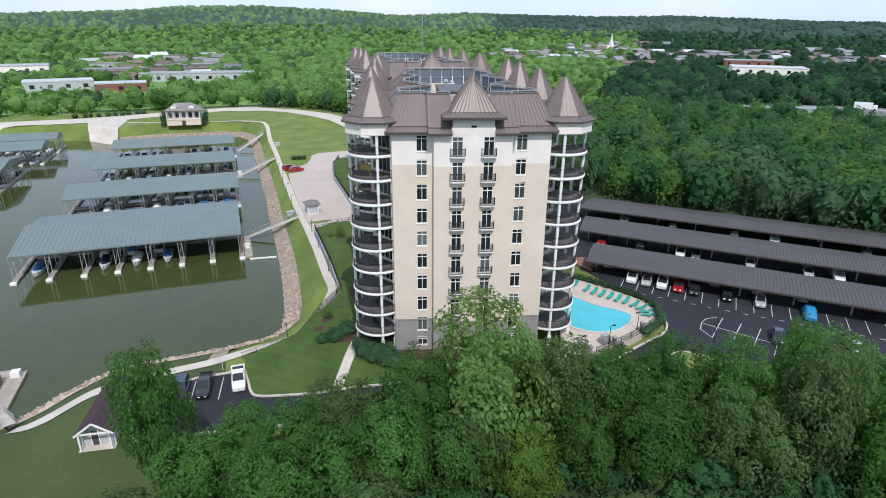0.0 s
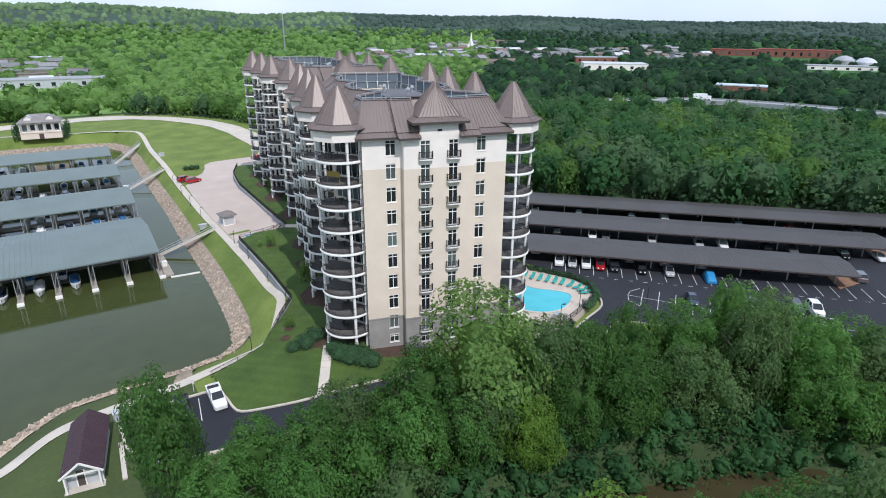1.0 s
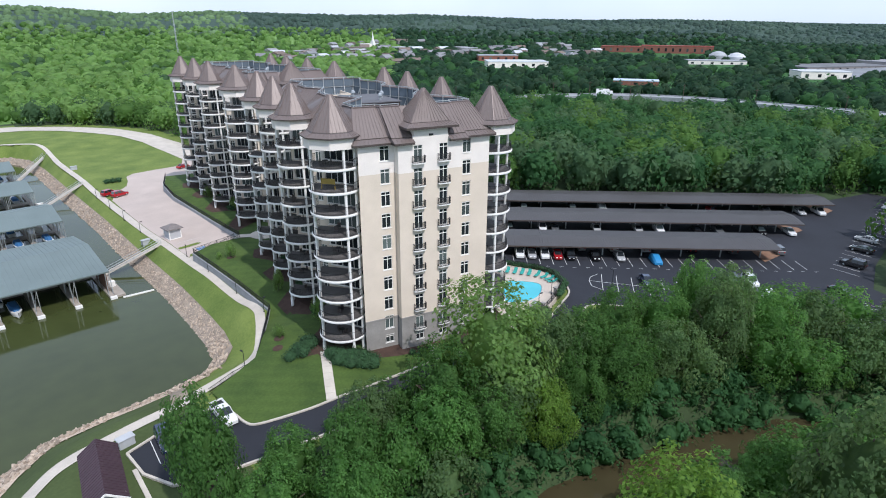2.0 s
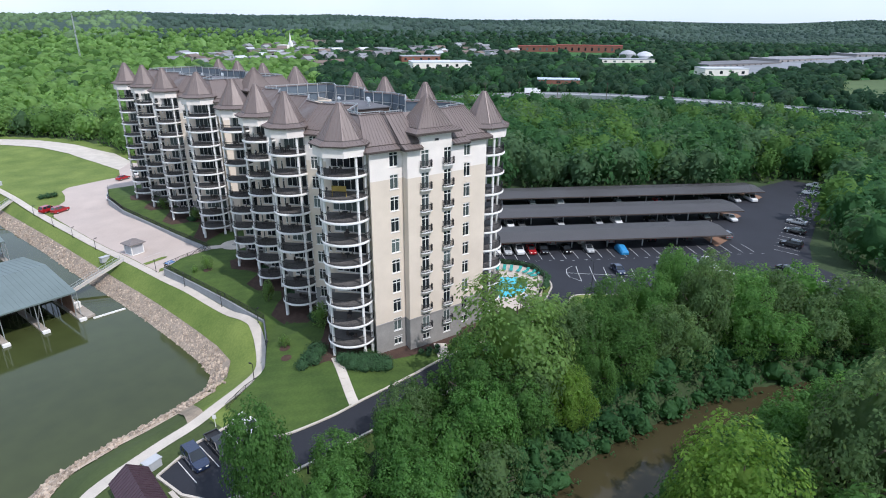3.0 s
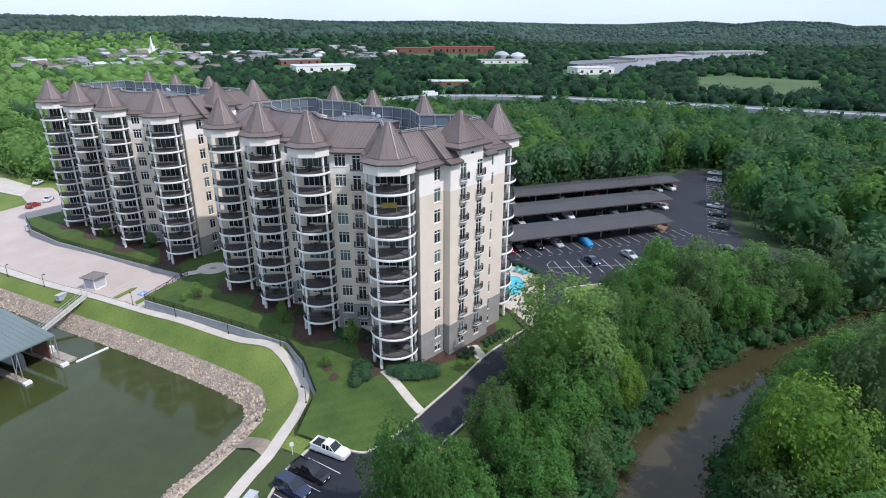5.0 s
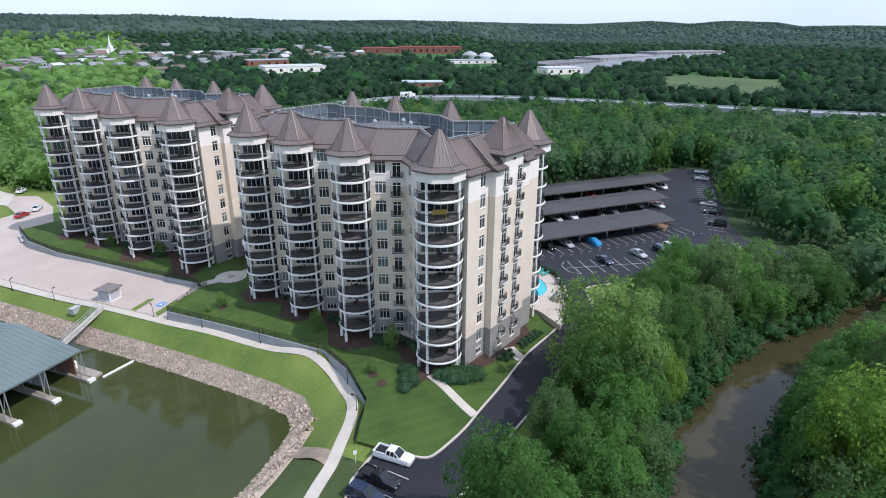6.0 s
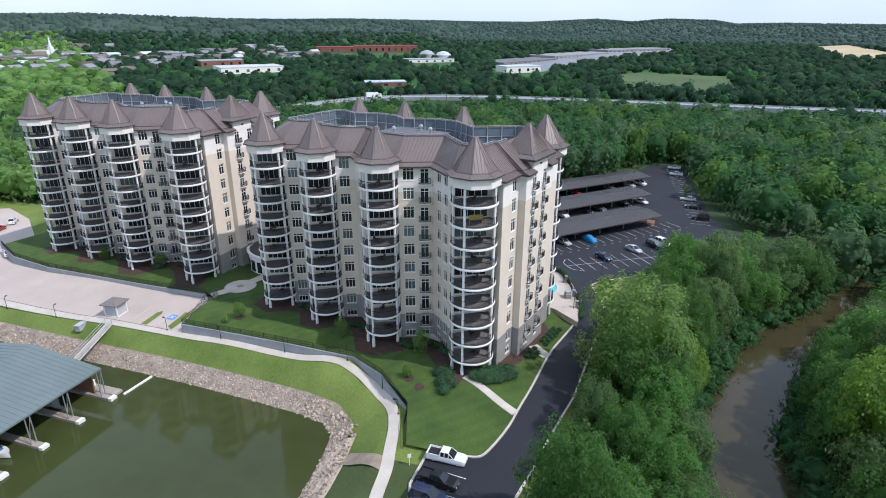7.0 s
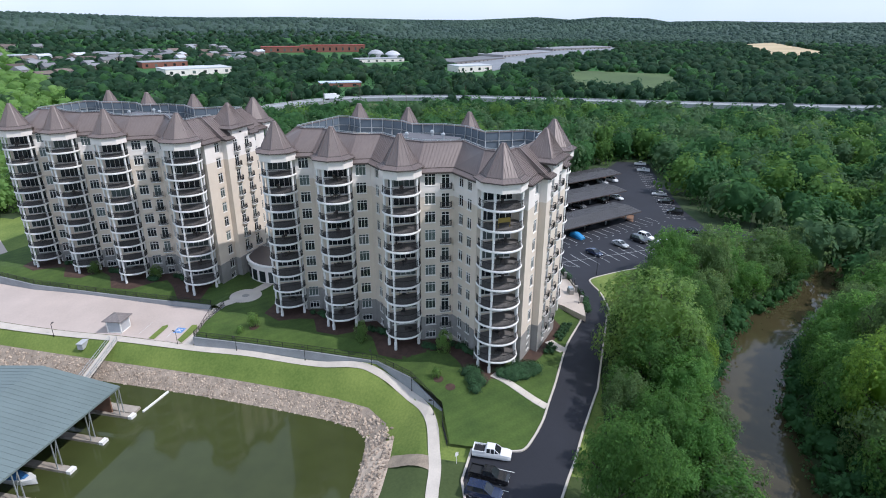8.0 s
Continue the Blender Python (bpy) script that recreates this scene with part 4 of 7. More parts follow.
A_POSE, B_POSE = pose(27.5, 70.0, 0, 0, 0, 75), pose(44.6, 136.5, -0.3, 0, 0, 84)
tower_a = apartment_tower()
tower_a.matrix_basis = A_POSE
tower_b = copy_thing(tower_a, B_POSE)


# ---- what stands on the balconies ----


def patio_set():
    s = thing("patio_set", "dark metal patio table with two chairs on a balcony", "furniture", group="patio furniture on the balconies")
    m = Mesh()
    m.cyl(0, 0, 0.68, 0.72, 0.42, 12), m.cyl(0, 0, 0.0, 0.68, 0.05, 6)
    part("table", m, M_RAIL, s)
    for sg in (1, -1):
        c = Mesh()
        c.box(0.55 * sg - 0.24, -0.24, 0.42, 0.55 * sg + 0.24, 0.24, 0.48)
        ch = part("chair", c, M_FASCIA, s)
        c = Mesh()
        c.box(0.78 * sg - 0.03, -0.24, 0.48, 0.78 * sg + 0.03, 0.24, 0.98)
        part("backrest", c, M_FASCIA, ch)
        for dx in (-0.2, 0.2):
            for dy in (-0.2, 0.2):
                c = Mesh()
                c.box(0.55 * sg + dx - 0.02, dy - 0.02, 0, 0.55 * sg + dx + 0.02, dy + 0.02, 0.42)
                part("leg", c, M_FASCIA, ch)
    return s


ps = patio_set()
brn = random.Random(12)
first = True
for bp in (A_POSE, B_POSE):
    for cx, cy, r, _ in TOWERS:
        for f in range(9):
            if brn.random() < (0.6 if bp is A_POSE else 0.4):
                a = radians(FACE + brn.uniform(-35, 35))
                d = brn.uniform(0.2, 1.4)
                m = bp @ pose(cx + d * math.cos(a), cy + d * math.sin(a), Z0 + H * (f + 1), 0, 0, brn.uniform(0, 180))
                if first:
                    ps.matrix_basis, first = m, False
                else:
                    copy_thing(ps, m)
hm = Mesh()
hm.box(-0.95, -0.1, 0.75, 0.95, -0.04, 1.5), hm.box(-1.0, -0.14, 0.0, -0.92, 0.0, 1.5), hm.box(0.92, -0.14, 0.0, 1.0, 0.0, 1.5)
single("yellow_screen", hm, mat("yellow_cloth", (0.34, 0.24, 0.06), 0.8, var=0.1), "yellow cloth screen on a balcony", "screen", A_POSE @ pose(-0.9, 13.6, Z0 + H * 8, 0, 0, 47))

# ---- marina docks ----


def boat(L, label, cover):
    b = thing("boat", label, "boat", group="boats in the marina")
    hull = Mesh()
    w = L * 0.3
    st = [(-L / 2, 0.46, 0), (0, 0.5, 0.02), (L * 0.25, 0.44, 0.1), (L * 0.42, 0.22, 0.22), (L / 2, 0.02, 0.32)]
    ring = []
    for x, hw, lift in st:
        ring.append([(x, -hw * w, 0.75 + lift), (x, -hw * w * 0.8, -0.1 + lift), (x, 0, -0.35 + lift), (x, hw * w * 0.8, -0.1 + lift), (x, hw * w, 0.75 + lift)])
    for a, c in zip(ring[:-1], ring[1:]):
        for i in range(4):
            hull.quad((a[i], a[i + 1], c[i + 1], c[i]))
        hull.quad((a[4], a[0], c[0], c[4]))
    hull.quad(ring[0][::-1])
    part("hull", hull, M_BOATW, b)
    top = Mesh()
    top.prism([(-L * 0.45, -w * 0.42), (L * 0.1, -w * 0.42), (L * 0.3, -w * 0.2), (L * 0.3, w * 0.2), (L * 0.1, w * 0.42), (-L * 0.45, w * 0.42)], 0.76, 1.35, 0, [(-L * 0.4, -w * 0.3), (0, -w * 0.3), (L * 0.12, -w * 0.1), (L * 0.12, w * 0.1), (0, w * 0.3), (-L * 0.4, w * 0.3)])
    part("cover", top, cover, b)
    return b


BOATS = [boat(7.5, "white motor boat with a dark canvas cover in a slip", PAINTS["navy"]), boat(6.8, "white runabout with a blue canvas cover in a slip", M_BLUECANVAS), boat(7.0, "white motor boat with a white deck in a slip", M_BOATW)]
for bt in BOATS:
    bt.matrix_basis = pose(-300, 200, WATER_Z)


def covered_dock(x0, x1, y0, y1, slips, eave, seed):
    """Covered boat slips: hipped-edge metal roof on steel posts over finger piers. Slips open along both long sides."""
    rnd = random.Random(seed)
    d = thing("covered_dock", "green metal roof on steel posts over floating boat slips", "dock", group="covered docks of the marina")
    yc, peak = (y0 + y1) / 2, eave + 1.9
    r = Mesh()
    for a, b in (((x0, y0), (x1, y0)), ((x1, y1), (x0, y1))):
        r.quad(((*a, eave), (*b, eave), (b[0], yc, peak), (a[0], yc, peak)))
        r.quad(((*a, eave - 0.1), (a[0], yc, peak - 0.1), (b[0], yc, peak - 0.1), (*b, eave - 0.1)))
        r.quad(((*a, eave - 0.28), (*b, eave - 0.28), (*b, eave), (*a, eave)))
    for x in (x0, x1):
        p = [(x, y0, eave), (x, yc, peak), (x, y1, eave), (x, y1, eave - 0.28), (x, y0, eave - 0.28)]
        r.quad(p if x == x0 else p[::-1])
    part("roof", r, M_DOCKROOF, d)
    seam = Mesh()
    for i in range(int((x1 - x0) / 0.9)):
        x = x0 + 0.9 * (i + 0.5)
        seam.beam((x, y0, eave + 0.02), (x, yc, peak + 0.02), 0.05, 0.05)
        seam.beam((x, yc, peak + 0.02), (x, y1, eave + 0.02), 0.05, 0.05)
    part("roof_rib", seam, M_DOCKROOF, d)["kind"] = "stuff"
    main = Mesh()
    main.box(x0, yc - 1.1, WATER_Z - 0.2, x1, yc + 1.1, WATER_Z + 0.45)
    part("main_pier", main, M_WOOD, d)
    n = slips
    for i in range(n + 1):
        x = x0 + 0.4 + (x1 - x0 - 0.8) * i / n
        for ya, yb in ((y0 - 1.4, yc - 1.1), (yc + 1.1, y1 + 1.4)):
            f = Mesh()
            f.box(x - 0.55, ya, WATER_Z - 0.2, x + 0.55, yb, WATER_Z + 0.42, 0)
            e = ya if ya < yc else yb
            f.box(x - 0.6, e - 0.35, WATER_Z - 0.2, x + 0.6, e + 0.35, WATER_Z + 0.5, 1)
            part("finger_pier", f, [M_WOOD, M_TRIM], d)
        frame_ = Mesh()
        for y in (y0 + 0.4, (y0 + yc) / 2, yc, (y1 + yc) / 2, y1 - 0.4):
            z = eave + (1.9 * (1 - abs(y - yc) / (yc - y0)))
            for dx in (-0.4, 0.4):
                frame_.beam((x + dx, y, WATER_Z + 0.4), (x + dx, y, z - 0.1), 0.13)
            frame_.beam((x - 0.4, y, WATER_Z + 1.4), (x + 0.4, y, z - 0.6), 0.06)
        frame_.beam((x, y0 + 0.2, eave - 0.3), (x, y1 - 0.2, eave - 0.3), 0.14)
        part("post_frame", frame_, M_STEEL, d)
    spots = []
    for i in range(n):
        x = x0 + 0.4 + (x1 - x0 - 0.8) * (i + 0.5) / n
        for side in (0, 1):
            if rnd.random() < (0.75 if side == 0 else 0.6):
                spots.append((x, (y0 + yc) / 2 - 2.4 if side == 0 else (y1 + yc) / 2 + 1.5, -90 if side == 0 else 90))
    for x, y, a in spots:
        copy_thing(rnd.choice(BOATS), pose(x, y, WATER_Z + 0.1, 0, 0, a + rnd.uniform(-3, 3)))
    return d


EAVES = -1.5
covered_dock(-46.3, -1.7, 131.0, 159.0, 7, EAVES, 1)
covered_dock(-45.4, -0.9, 173.4, 193.0, 7, EAVES, 2)
covered_dock(-43.8, -0.7, 209.5, 227.0, 7, EAVES, 3)
covered_dock(-43.2, 0.1, 243.5, 260.0, 7, EAVES, 4)
covered_dock(-115, -69.5, 209, 240, 7, EAVES, 5)
covered_dock(-115, -67, 251, 267, 7, EAVES, 6)
covered_dock(-115, -66.5, 273, 284, 7, EAVES, 7)
for bt in BOATS:
    bt.matrix_basis = pose(-26, 143.5, WATER_Z + 0.1, 0, 0, 90) @ pose(0, 5.6 * BOATS.index(bt) - 6, 0)

# ---- carports ----


def along(t, p, z=0.0):
    """A place in the car park: t metres along its rows, p metres across them."""
    return Vector((0.7071 * t + 0.7071 * p, -0.7071 * t + 0.7071 * p, z))


LOT_Z = -1.85


def carport(p0, p1, t0, t1, cut):
    c = thing("carport", "long dark metal carport roof on steel posts", "carport", group="carports of the car park")
    z, pm = 1.2, (p0 + p1) / 2
    r, rib = Mesh(), Mesh()
    a0, a1, b0, b1, m0, m1 = along(t0 + cut, p0, z), along(t1, p0, z), along(t0, p1, z), along(t1, p1, z), along(t0 + cut * 0.5, pm, z + 0.55), along(t1, pm, z + 0.55)
    dn = Vector((0, 0, 0.3))
    r.quad((a0, a1, m1, m0)), r.quad((m0, m1, b1, b0)), r.quad((a0 - dn, a1 - dn, a1, a0), 1), r.quad((b1 - dn, b0 - dn, b0, b1), 1)
    r.quad((a1 - dn, b1 - dn, b1, m1, a1), 1), r.quad((b0 - dn, a0 - dn, a0, m0, b0), 1), r.quad((a1 - dn, a0 - dn, b0 - dn, b1 - dn), 1)
    part("roof", r, [M_CARPORT, M_FASCIA], c)
    k = int((t1 - t0 - cut) / 0.6)
    for i in range(k):
        t = t0 + cut + 0.6 * (i + 0.5)
        rib.beam(along(t, p0, z + 0.02), along(t, pm, z + 0.57), 0.06, 0.06)
        rib.beam(along(t, pm, z + 0.57), along(t, p1, z + 0.02), 0.06, 0.06)
    part("roof_rib", rib, M_CARPORT, c)["kind"] = "stuff"
    for i in range(int((t1 - t0) / 8.4) + 1):
        t = min(t0 + cut + 1.5 + 8.4 * i, t1 - 1)
        for p in (pm - 2.2, pm + 2.2):
            q = Mesh()
            q.box(-0.12, -0.12, 0, 0.12, 0.12, z - LOT_Z - 0.2)
            part("post", q, M_STEEL, c, m=Matrix.Translation(along(t, p, LOT_Z)) @ Matrix.Rotation(radians(-45), 4, "Z"))
    return c


carport(102.7, 113.4, -20.2, 43.5, 0.6)
carport(120.0, 130.8, -25.8, 57.2, 1.0)
carport(136.8, 147.4, -27.4, 73.8, -1.5)

# ---- shore stones ----


def stone_data(seed, name="stone"):
    rng = random.Random(seed)
    bm = bmesh.new()
    bmesh.ops.create_icosphere(bm, subdivisions=1, radius=1)
    for v in bm.verts:
        v.co *= 0.7 + 0.55 * rng.random()
    bm.verts.index_update()
    me = bpy.data.meshes.new(name)
    bm.to_mesh(me)
    bm.free()
    me.materials.append(M_ROCK)
    return me


STONES = [stone_data(40 + i) for i in range(6)]
shore_in = LAKE[:SHORE_N]
BEDLINE = [(p[0], p[1]) for p in offset_line(shore_in, -1.3)]
single("riprap_bed", drape("riprap_bed", ribbon_poly(BEDLINE, 3.4), lambda x, y: gz(x, y) + 0.13, mat("stony_bank", (0.24, 0.195, 0.155), 0.95, var=0.3, scale=0.8, fine=5.0, bump=0.8), 1.0), None, "stony bank under the riprap", "bank", kind="structure")
single("riprap_bed", drape("riprap_bed", ribbon_poly([(p[0], p[1]) for p in offset_line(LAKE[0:9], -2.2)], 4.0), lambda x, y: gz(x, y) + 0.15, M_ROCK, 0.8), None, "stony crest of the bank by the walkway", "bank", kind="structure")
riprap = thing("riprap", "band of loose pale riprap stones along the lake edge", "rocks", kind="structure")
srng = np.random.default_rng(8)
shore = LAKE[:SHORE_N]
sv, sf = [], []
tmpl = []
for me in STONES:
    tmpl.append((np.array([v.co[:] for v in me.vertices]), np.array([p.vertices[:] for p in me.polygons])))
count_near, base = 0, 0
for a, b in zip(shore[:-1], shore[1:]):
    d = Vector(b) - Vector(a)
    nrm = Vector((d.y, -d.x)).normalized()
    near = a[1] < 150
    for _ in range(int(d.length * ((26 if a[1] < 96 else 34) if near else 13))):
        q = Vector(a) + d * srng.random() + nrm * (srng.random() * (4.3 if b[1] < 91.5 else 3.1) - 0.35)
        r = (0.12 + 0.17 * srng.random() ** 2) * ((1.35 if a[1] < 96 else 0.95) if near else 1.3)
        k = int(srng.integers(6))
        rot = Euler((srng.random() * 6, srng.random() * 6, srng.random() * 6)).to_matrix()
        z = gz(q.x, q.y) + 0.3 * r
        if count_near < 300 and -6 < q.x and 86 < q.y < 114 and srng.random() < 0.3:
            part("stone", STONES[k], None, riprap, m=Matrix.LocRotScale((q.x, q.y, z), rot.to_quaternion(), (r * 1.2, r, r * 0.8)))
            count_near += 1
            continue
        v = (tmpl[k][0] * np.array([1.2, 1, 0.8]) * r) @ np.array(rot).T + np.array([q.x, q.y, z])
        sv.append(v), sf.append(tmpl[k][1] + base)
        base += len(v)
me = bpy.data.meshes.new("stones")
me.from_pydata(np.concatenate(sv).tolist(), [], np.concatenate(sf).tolist())
me.materials.append(M_ROCK)
part("stones", me, None, riprap)["kind"] = "stuff"

# ---- gangways, boom and small docks ----


def gangway(a, b, label="grey metal gangway down to the docks"):
    g = thing("gangway", label, "gangway", group="gangways of the marina")
    deck, rails = Mesh(), Mesh()
    deck.beam(a, b, 1.5, 0.14)
    d = (Vector(b) - Vector(a)).normalized()
    s = Vector((-d.y, d.x, 0)).normalized() * 0.72
    n = int((Vector(b) - Vector(a)).length / 1.6)
    for sg in (1, -1):
        o = s * sg
        for h in (0.5, 1.05):
            rails.beam(Vector(a) + o + Vector((0, 0, h)), Vector(b) + o + Vector((0, 0, h)), 0.07)
        for i in range(n + 1):
            p = Vector(a).lerp(Vector(b), i / n) + o
            rails.beam(p, p + Vector((0, 0, 1.05)), 0.06)
    part("deck", deck, M_CONCRETE, g)
    part("handrail", rails, M_STEEL, g)
    return g


gangway((12.3, 144.0, -2.85), (-0.6, 142.6, -6.45))
gangway((13.0, 216.0, -2.8), (0.2, 208.0, -6.45))
gangway((13.6, 270.0, -2.5), (1.2, 251.0, -6.45))
s = Mesh()
s.beam((5.2, 128.3, -6.85), (-0.6, 128.8, -6.85), 0.28)
single("boom", s, M_TRIM, "white floating boom on the lake", "boom")
s = Mesh()
s.box(-2.15, 133.2, WATER_Z + 0.4, -1.9, 142.0, EAVES - 1.6)
single("dock_end_wall", s, M_RUST, "brown boarded end wall of a covered dock", "wall")
for x, y in ((-0.9, 135.5), (0.4, 211.0)):
    bx = Mesh()
    bx.box(-0.7, -0.5, 0, 0.7, 0.5, 1.0), bx.box(-0.74, -0.54, 1.0, 0.74, 0.54, 1.08)
    single("dock_box", bx, M_TRIM, "white storage box on the dock", "box", pose(x, y, WATER_Z + 0.42))
pad = Mesh()
pad.box(-1.7, 129.8, WATER_Z - 0.2, 0.2, 144.0, WATER_Z + 0.42)
single("landing", pad, M_WOOD, "weathered wooden landing of the marina dock", "dock")
pad = Mesh()
pad.box(-0.9, 206.0, WATER_Z - 0.2, 1.2, 216.0, WATER_Z + 0.42)
single("landing", pad, M_WOOD, "weathered wooden landing of the marina dock", "dock")

small = thing("small_dock", "tan floating dock with a brown shelter by the shore", "dock")
s = Mesh()
s.box(-39, 80.5, WATER_Z - 0.2, -36.6, 93, WATER_Z + 0.4), s.box(-36.6, 80.0, WATER_Z - 0.2, -34.5, 92.0, WATER_Z + 0.42)
part("deck", s, M_WOOD, small)
s = Mesh()
s.box(-39.5, 82, WATER_Z + 0.4, -37.0, 89.5, WATER_Z + 2.4)
part("shelter", s, M_RUST, small)
s = Mesh()
s.box(-36.2, 90.2, WATER_Z + 0.42, -35.0, 91.4, WATER_Z + 1.3)
part("locker", s, M_TRIM, small)
gangway((-30.8, 71.6, -2.65), (-35.0, 80.4, -6.4))

# ---- kiosk, shed, boathouse ----


def hip_roof(m, w, d, z, h, over, mi=0, ridge=0.0):
    x, y = w / 2 + over, d / 2 + over
    e = [(-x, -y, z), (x, -y, z), (x, y, z), (-x, y, z)]
    t = [(-ridge, 0, z + h), (ridge, 0, z + h)]
    if ridge:
        m.quad((e[0], e[1], t[1], t[0]), mi), m.quad((e[2], e[3], t[0], t[1]), mi), m.quad((e[1], e[2], t[1]), mi), m.quad((e[3], e[0], t[0]), mi)
    else:
        for i in range(4):
            m.quad((e[i], e[(i + 1) % 4], t[0]), mi)
    m.box(-x, -y, z - 0.16, x, y, z - 0.004, mi)


kiosk = thing("kiosk", "small grey panelled kiosk with a hipped roof by the walkway", "kiosk", pose(16.0, 145.7, gz(16.0, 145.7) + 0.12, 0, 0, 6))
s = Mesh()
s.box(-1.35, -1.35, 0, 1.35, 1.35, 2.3)
part("panel_wall", s, M_SIDING, kiosk)
s = Mesh()
for x in (-1.45, 1.25):
    for y in (-1.45, 1.25):
        s.box(x, y, 0, x + 0.2, y + 0.2, 2.42)
s.box(-1.45, -1.45, 0.02, 1.45, 1.45, 0.2), s.box(-1.45, -1.45, 2.25, 1.45, 1.45, 2.45)
part("frame", s, M_TRIM, kiosk)
s = Mesh()
hip_roof(s, 2.9, 2.9, 2.6, 0.95, 0.45)
part("roof", s, mat("kiosk_shingles", (0.17, 0.15, 0.145), 0.85, var=0.2, scale=2, fine=9), kiosk)

shed = thing("shed", "grey sided shed with white trim and dark metal gable roof", "shed", pose(-19.2, 67.6, gz(-19.2, 67.6) - 0.05, 0, 0, -9))
s = Mesh()
s.box(-1.7, -3.9, 0, 1.7, 4.9, 2.4)
s.quad(((-1.7, -3.9, 2.4), (1.7, -3.9, 2.4), (0, -3.9, 3.6))), s.quad(((1.7, 4.9, 2.4), (-1.7, 4.9, 2.4), (0, 4.9, 3.6)))
part("wall", s, M_SIDING, shed)
s = Mesh()
for sg in (1, -1):
    e = [(2.05 * sg, -4.9, 2.18), (2.05 * sg, 5.2, 2.18), (0, 5.2, 3.72), (0, -4.9, 3.72)]
    s.quad(e if sg > 0 else e[::-1])
    s.quad([(x, y, z - 0.1) for x, y, z in (e[::-1] if sg > 0 else e)])
part("roof", s, M_SHEDROOF, shed)
s = Mesh()
for sg in (1, -1):
    for i in range(22):
        y = -4.7 + 0.46 * i
        s.beam((2.05 * sg, y, 2.2), (0, y, 3.74), 0.05, 0.06)
part("roof_rib", s, M_SHEDROOF, shed)["kind"] = "stuff"
s = Mesh()
for sg in (1, -1):
    s.beam((2.05 * sg, -4.92, 2.12), (0, -4.92, 3.62), 0.12, 0.2)
    s.box(1.62 * sg - 0.09, -4.9, 0, 1.62 * sg + 0.09, -4.7, 2.3)
    s.box(1.7 * sg - 0.07, -3.97, 0, 1.7 * sg + 0.07, -3.83, 2.4)
s.box(-1.7, -4.9, 2.2, 1.7, -4.76, 2.36), s.box(-0.75, -3.96, 0, -0.65, -3.88, 2.1), s.box(0.05, -3.96, 0, 0.15, -3.88, 2.1)
part("white_trim", s, M_TRIM, shed)
s = Mesh()
s.box(-0.65, -3.95, 0, 0.05, -3.9, 2.05)
part("door", s, M_FASCIA, shed)
for y in (-2.0, 0.5, 3.0):
    s = Mesh()
    s.box(1.69, y - 0.45, 0.9, 1.75, y + 0.45, 2.0)
    wdw = part("window", s, M_TRIM, shed)
    s = Mesh()
    s.box(1.745, y - 0.36, 0.98, 1.765, y + 0.36, 1.92)
    part("pane", s, M_GLASS, wdw)
s = Mesh()
s.box(-1.9, -4.95, 0.0, 1.9, -3.9, 0.12)
part("porch_slab", s, M_CONCRETE, shed)
s = Mesh()
s.beam((-16.2, 62.2, gz(-16.2, 62.2) + 0.1), (-15.9, 69, gz(-15.9, 69) + 0.1), 0.5, 0.25)
single("kerb", s, M_CONCRETE, "pale concrete edging beside the shed", "kerb", kind="structure")

house = thing("boathouse", "two-storey cream clubhouse with a porch and grey roof", "house", pose(-19.6, 299.0, gz(-19.6, 306) - 0.1, 0, 0, -6))
s = Mesh()
s.box(-7, -3.2, 0, 7, 4, 6.6)
part("wall", s, M_WHITE, house)
s = Mesh()
s.box(-7.2, -5.2, 0, 7.2, -3.2, 2.4, 0), s.box(-7.3, -5.4, 2.42, 7.3, -3.2, 2.6, 0)
for x in (-7, -4.2, -1.4, 1.4, 4.2, 7):
    s.box(x - 0.14, -5.3, 2.6, x + 0.14, -5.05, 5.9, 1)
s.box(-7.2, -5.35, 3.5, 7.2, -5.28, 3.6, 1)
part("porch", s, [M_BEIGE, M_TRIM], house)
s = Mesh()
hip_roof(s, 14.4, 9.6, 6.7, 2.9, 0.5, 0, 3.5)
part("roof", s, mat("clubhouse_shingles", (0.2, 0.19, 0.185), 0.85, var=0.15, scale=0.5, fine=4), house, m=pose(0, -0.8, 0))
for x in (-3.8, 3.8):
    s = Mesh()
    s.box(x - 1.3, -4.6, 6.8, x + 1.3, -1.0, 8.2, 0)
    s.quad(((x - 1.6, -4.9, 8.2), (x, -4.9, 9.4), (x, 0, 9.4), (x - 1.6, 0, 8.2)), 1), s.quad(((x, -4.9, 9.4), (x + 1.6, -4.9, 8.2), (x + 1.6, 0, 8.2), (x, 0, 9.4)), 1), s.quad(((x - 1.3, -4.6, 8.2), (x + 1.3, -4.6, 8.2), (x, -4.6, 9.3)), 0)
    part("dormer", s, [M_WHITE, M_TOWNROOF], house)
for x in (-5.6, -2.8, 0, 2.8, 5.6):
    s = Mesh()
    s.box(x - 0.8, -3.26, 3.0, x + 0.8, -3.21, 5.6)
    part("window", s, M_GLASS, house)
s = Mesh()
s.box(-0.8, -5.26, 0, 0.8, -5.21, 2.1)
part("door", s, M_FASCIA, house)

# ---- entrance link between the buildings ----
link = thing("entrance_hall", "low curved white entrance hall with a dark roof between the towers", "building")
pts = arc(44.5, 124.5, 8.2, 118, 242, 14)
s = Mesh()
back = [(47, 116), (48, 133)]
s.prism(pts + [(42.0, 116.2), (47, 116.2), (47, 132.6), (42.0, 132.6)][::1], -0.4, 3.7)
part("wall", s, M_WHITE, link)
s = Mesh()
s.prism(arc(44.5, 124.5, 8.5, 116, 244, 14) + [(47.2, 116.0), (47.2, 132.9)], 3.7, 4.0)
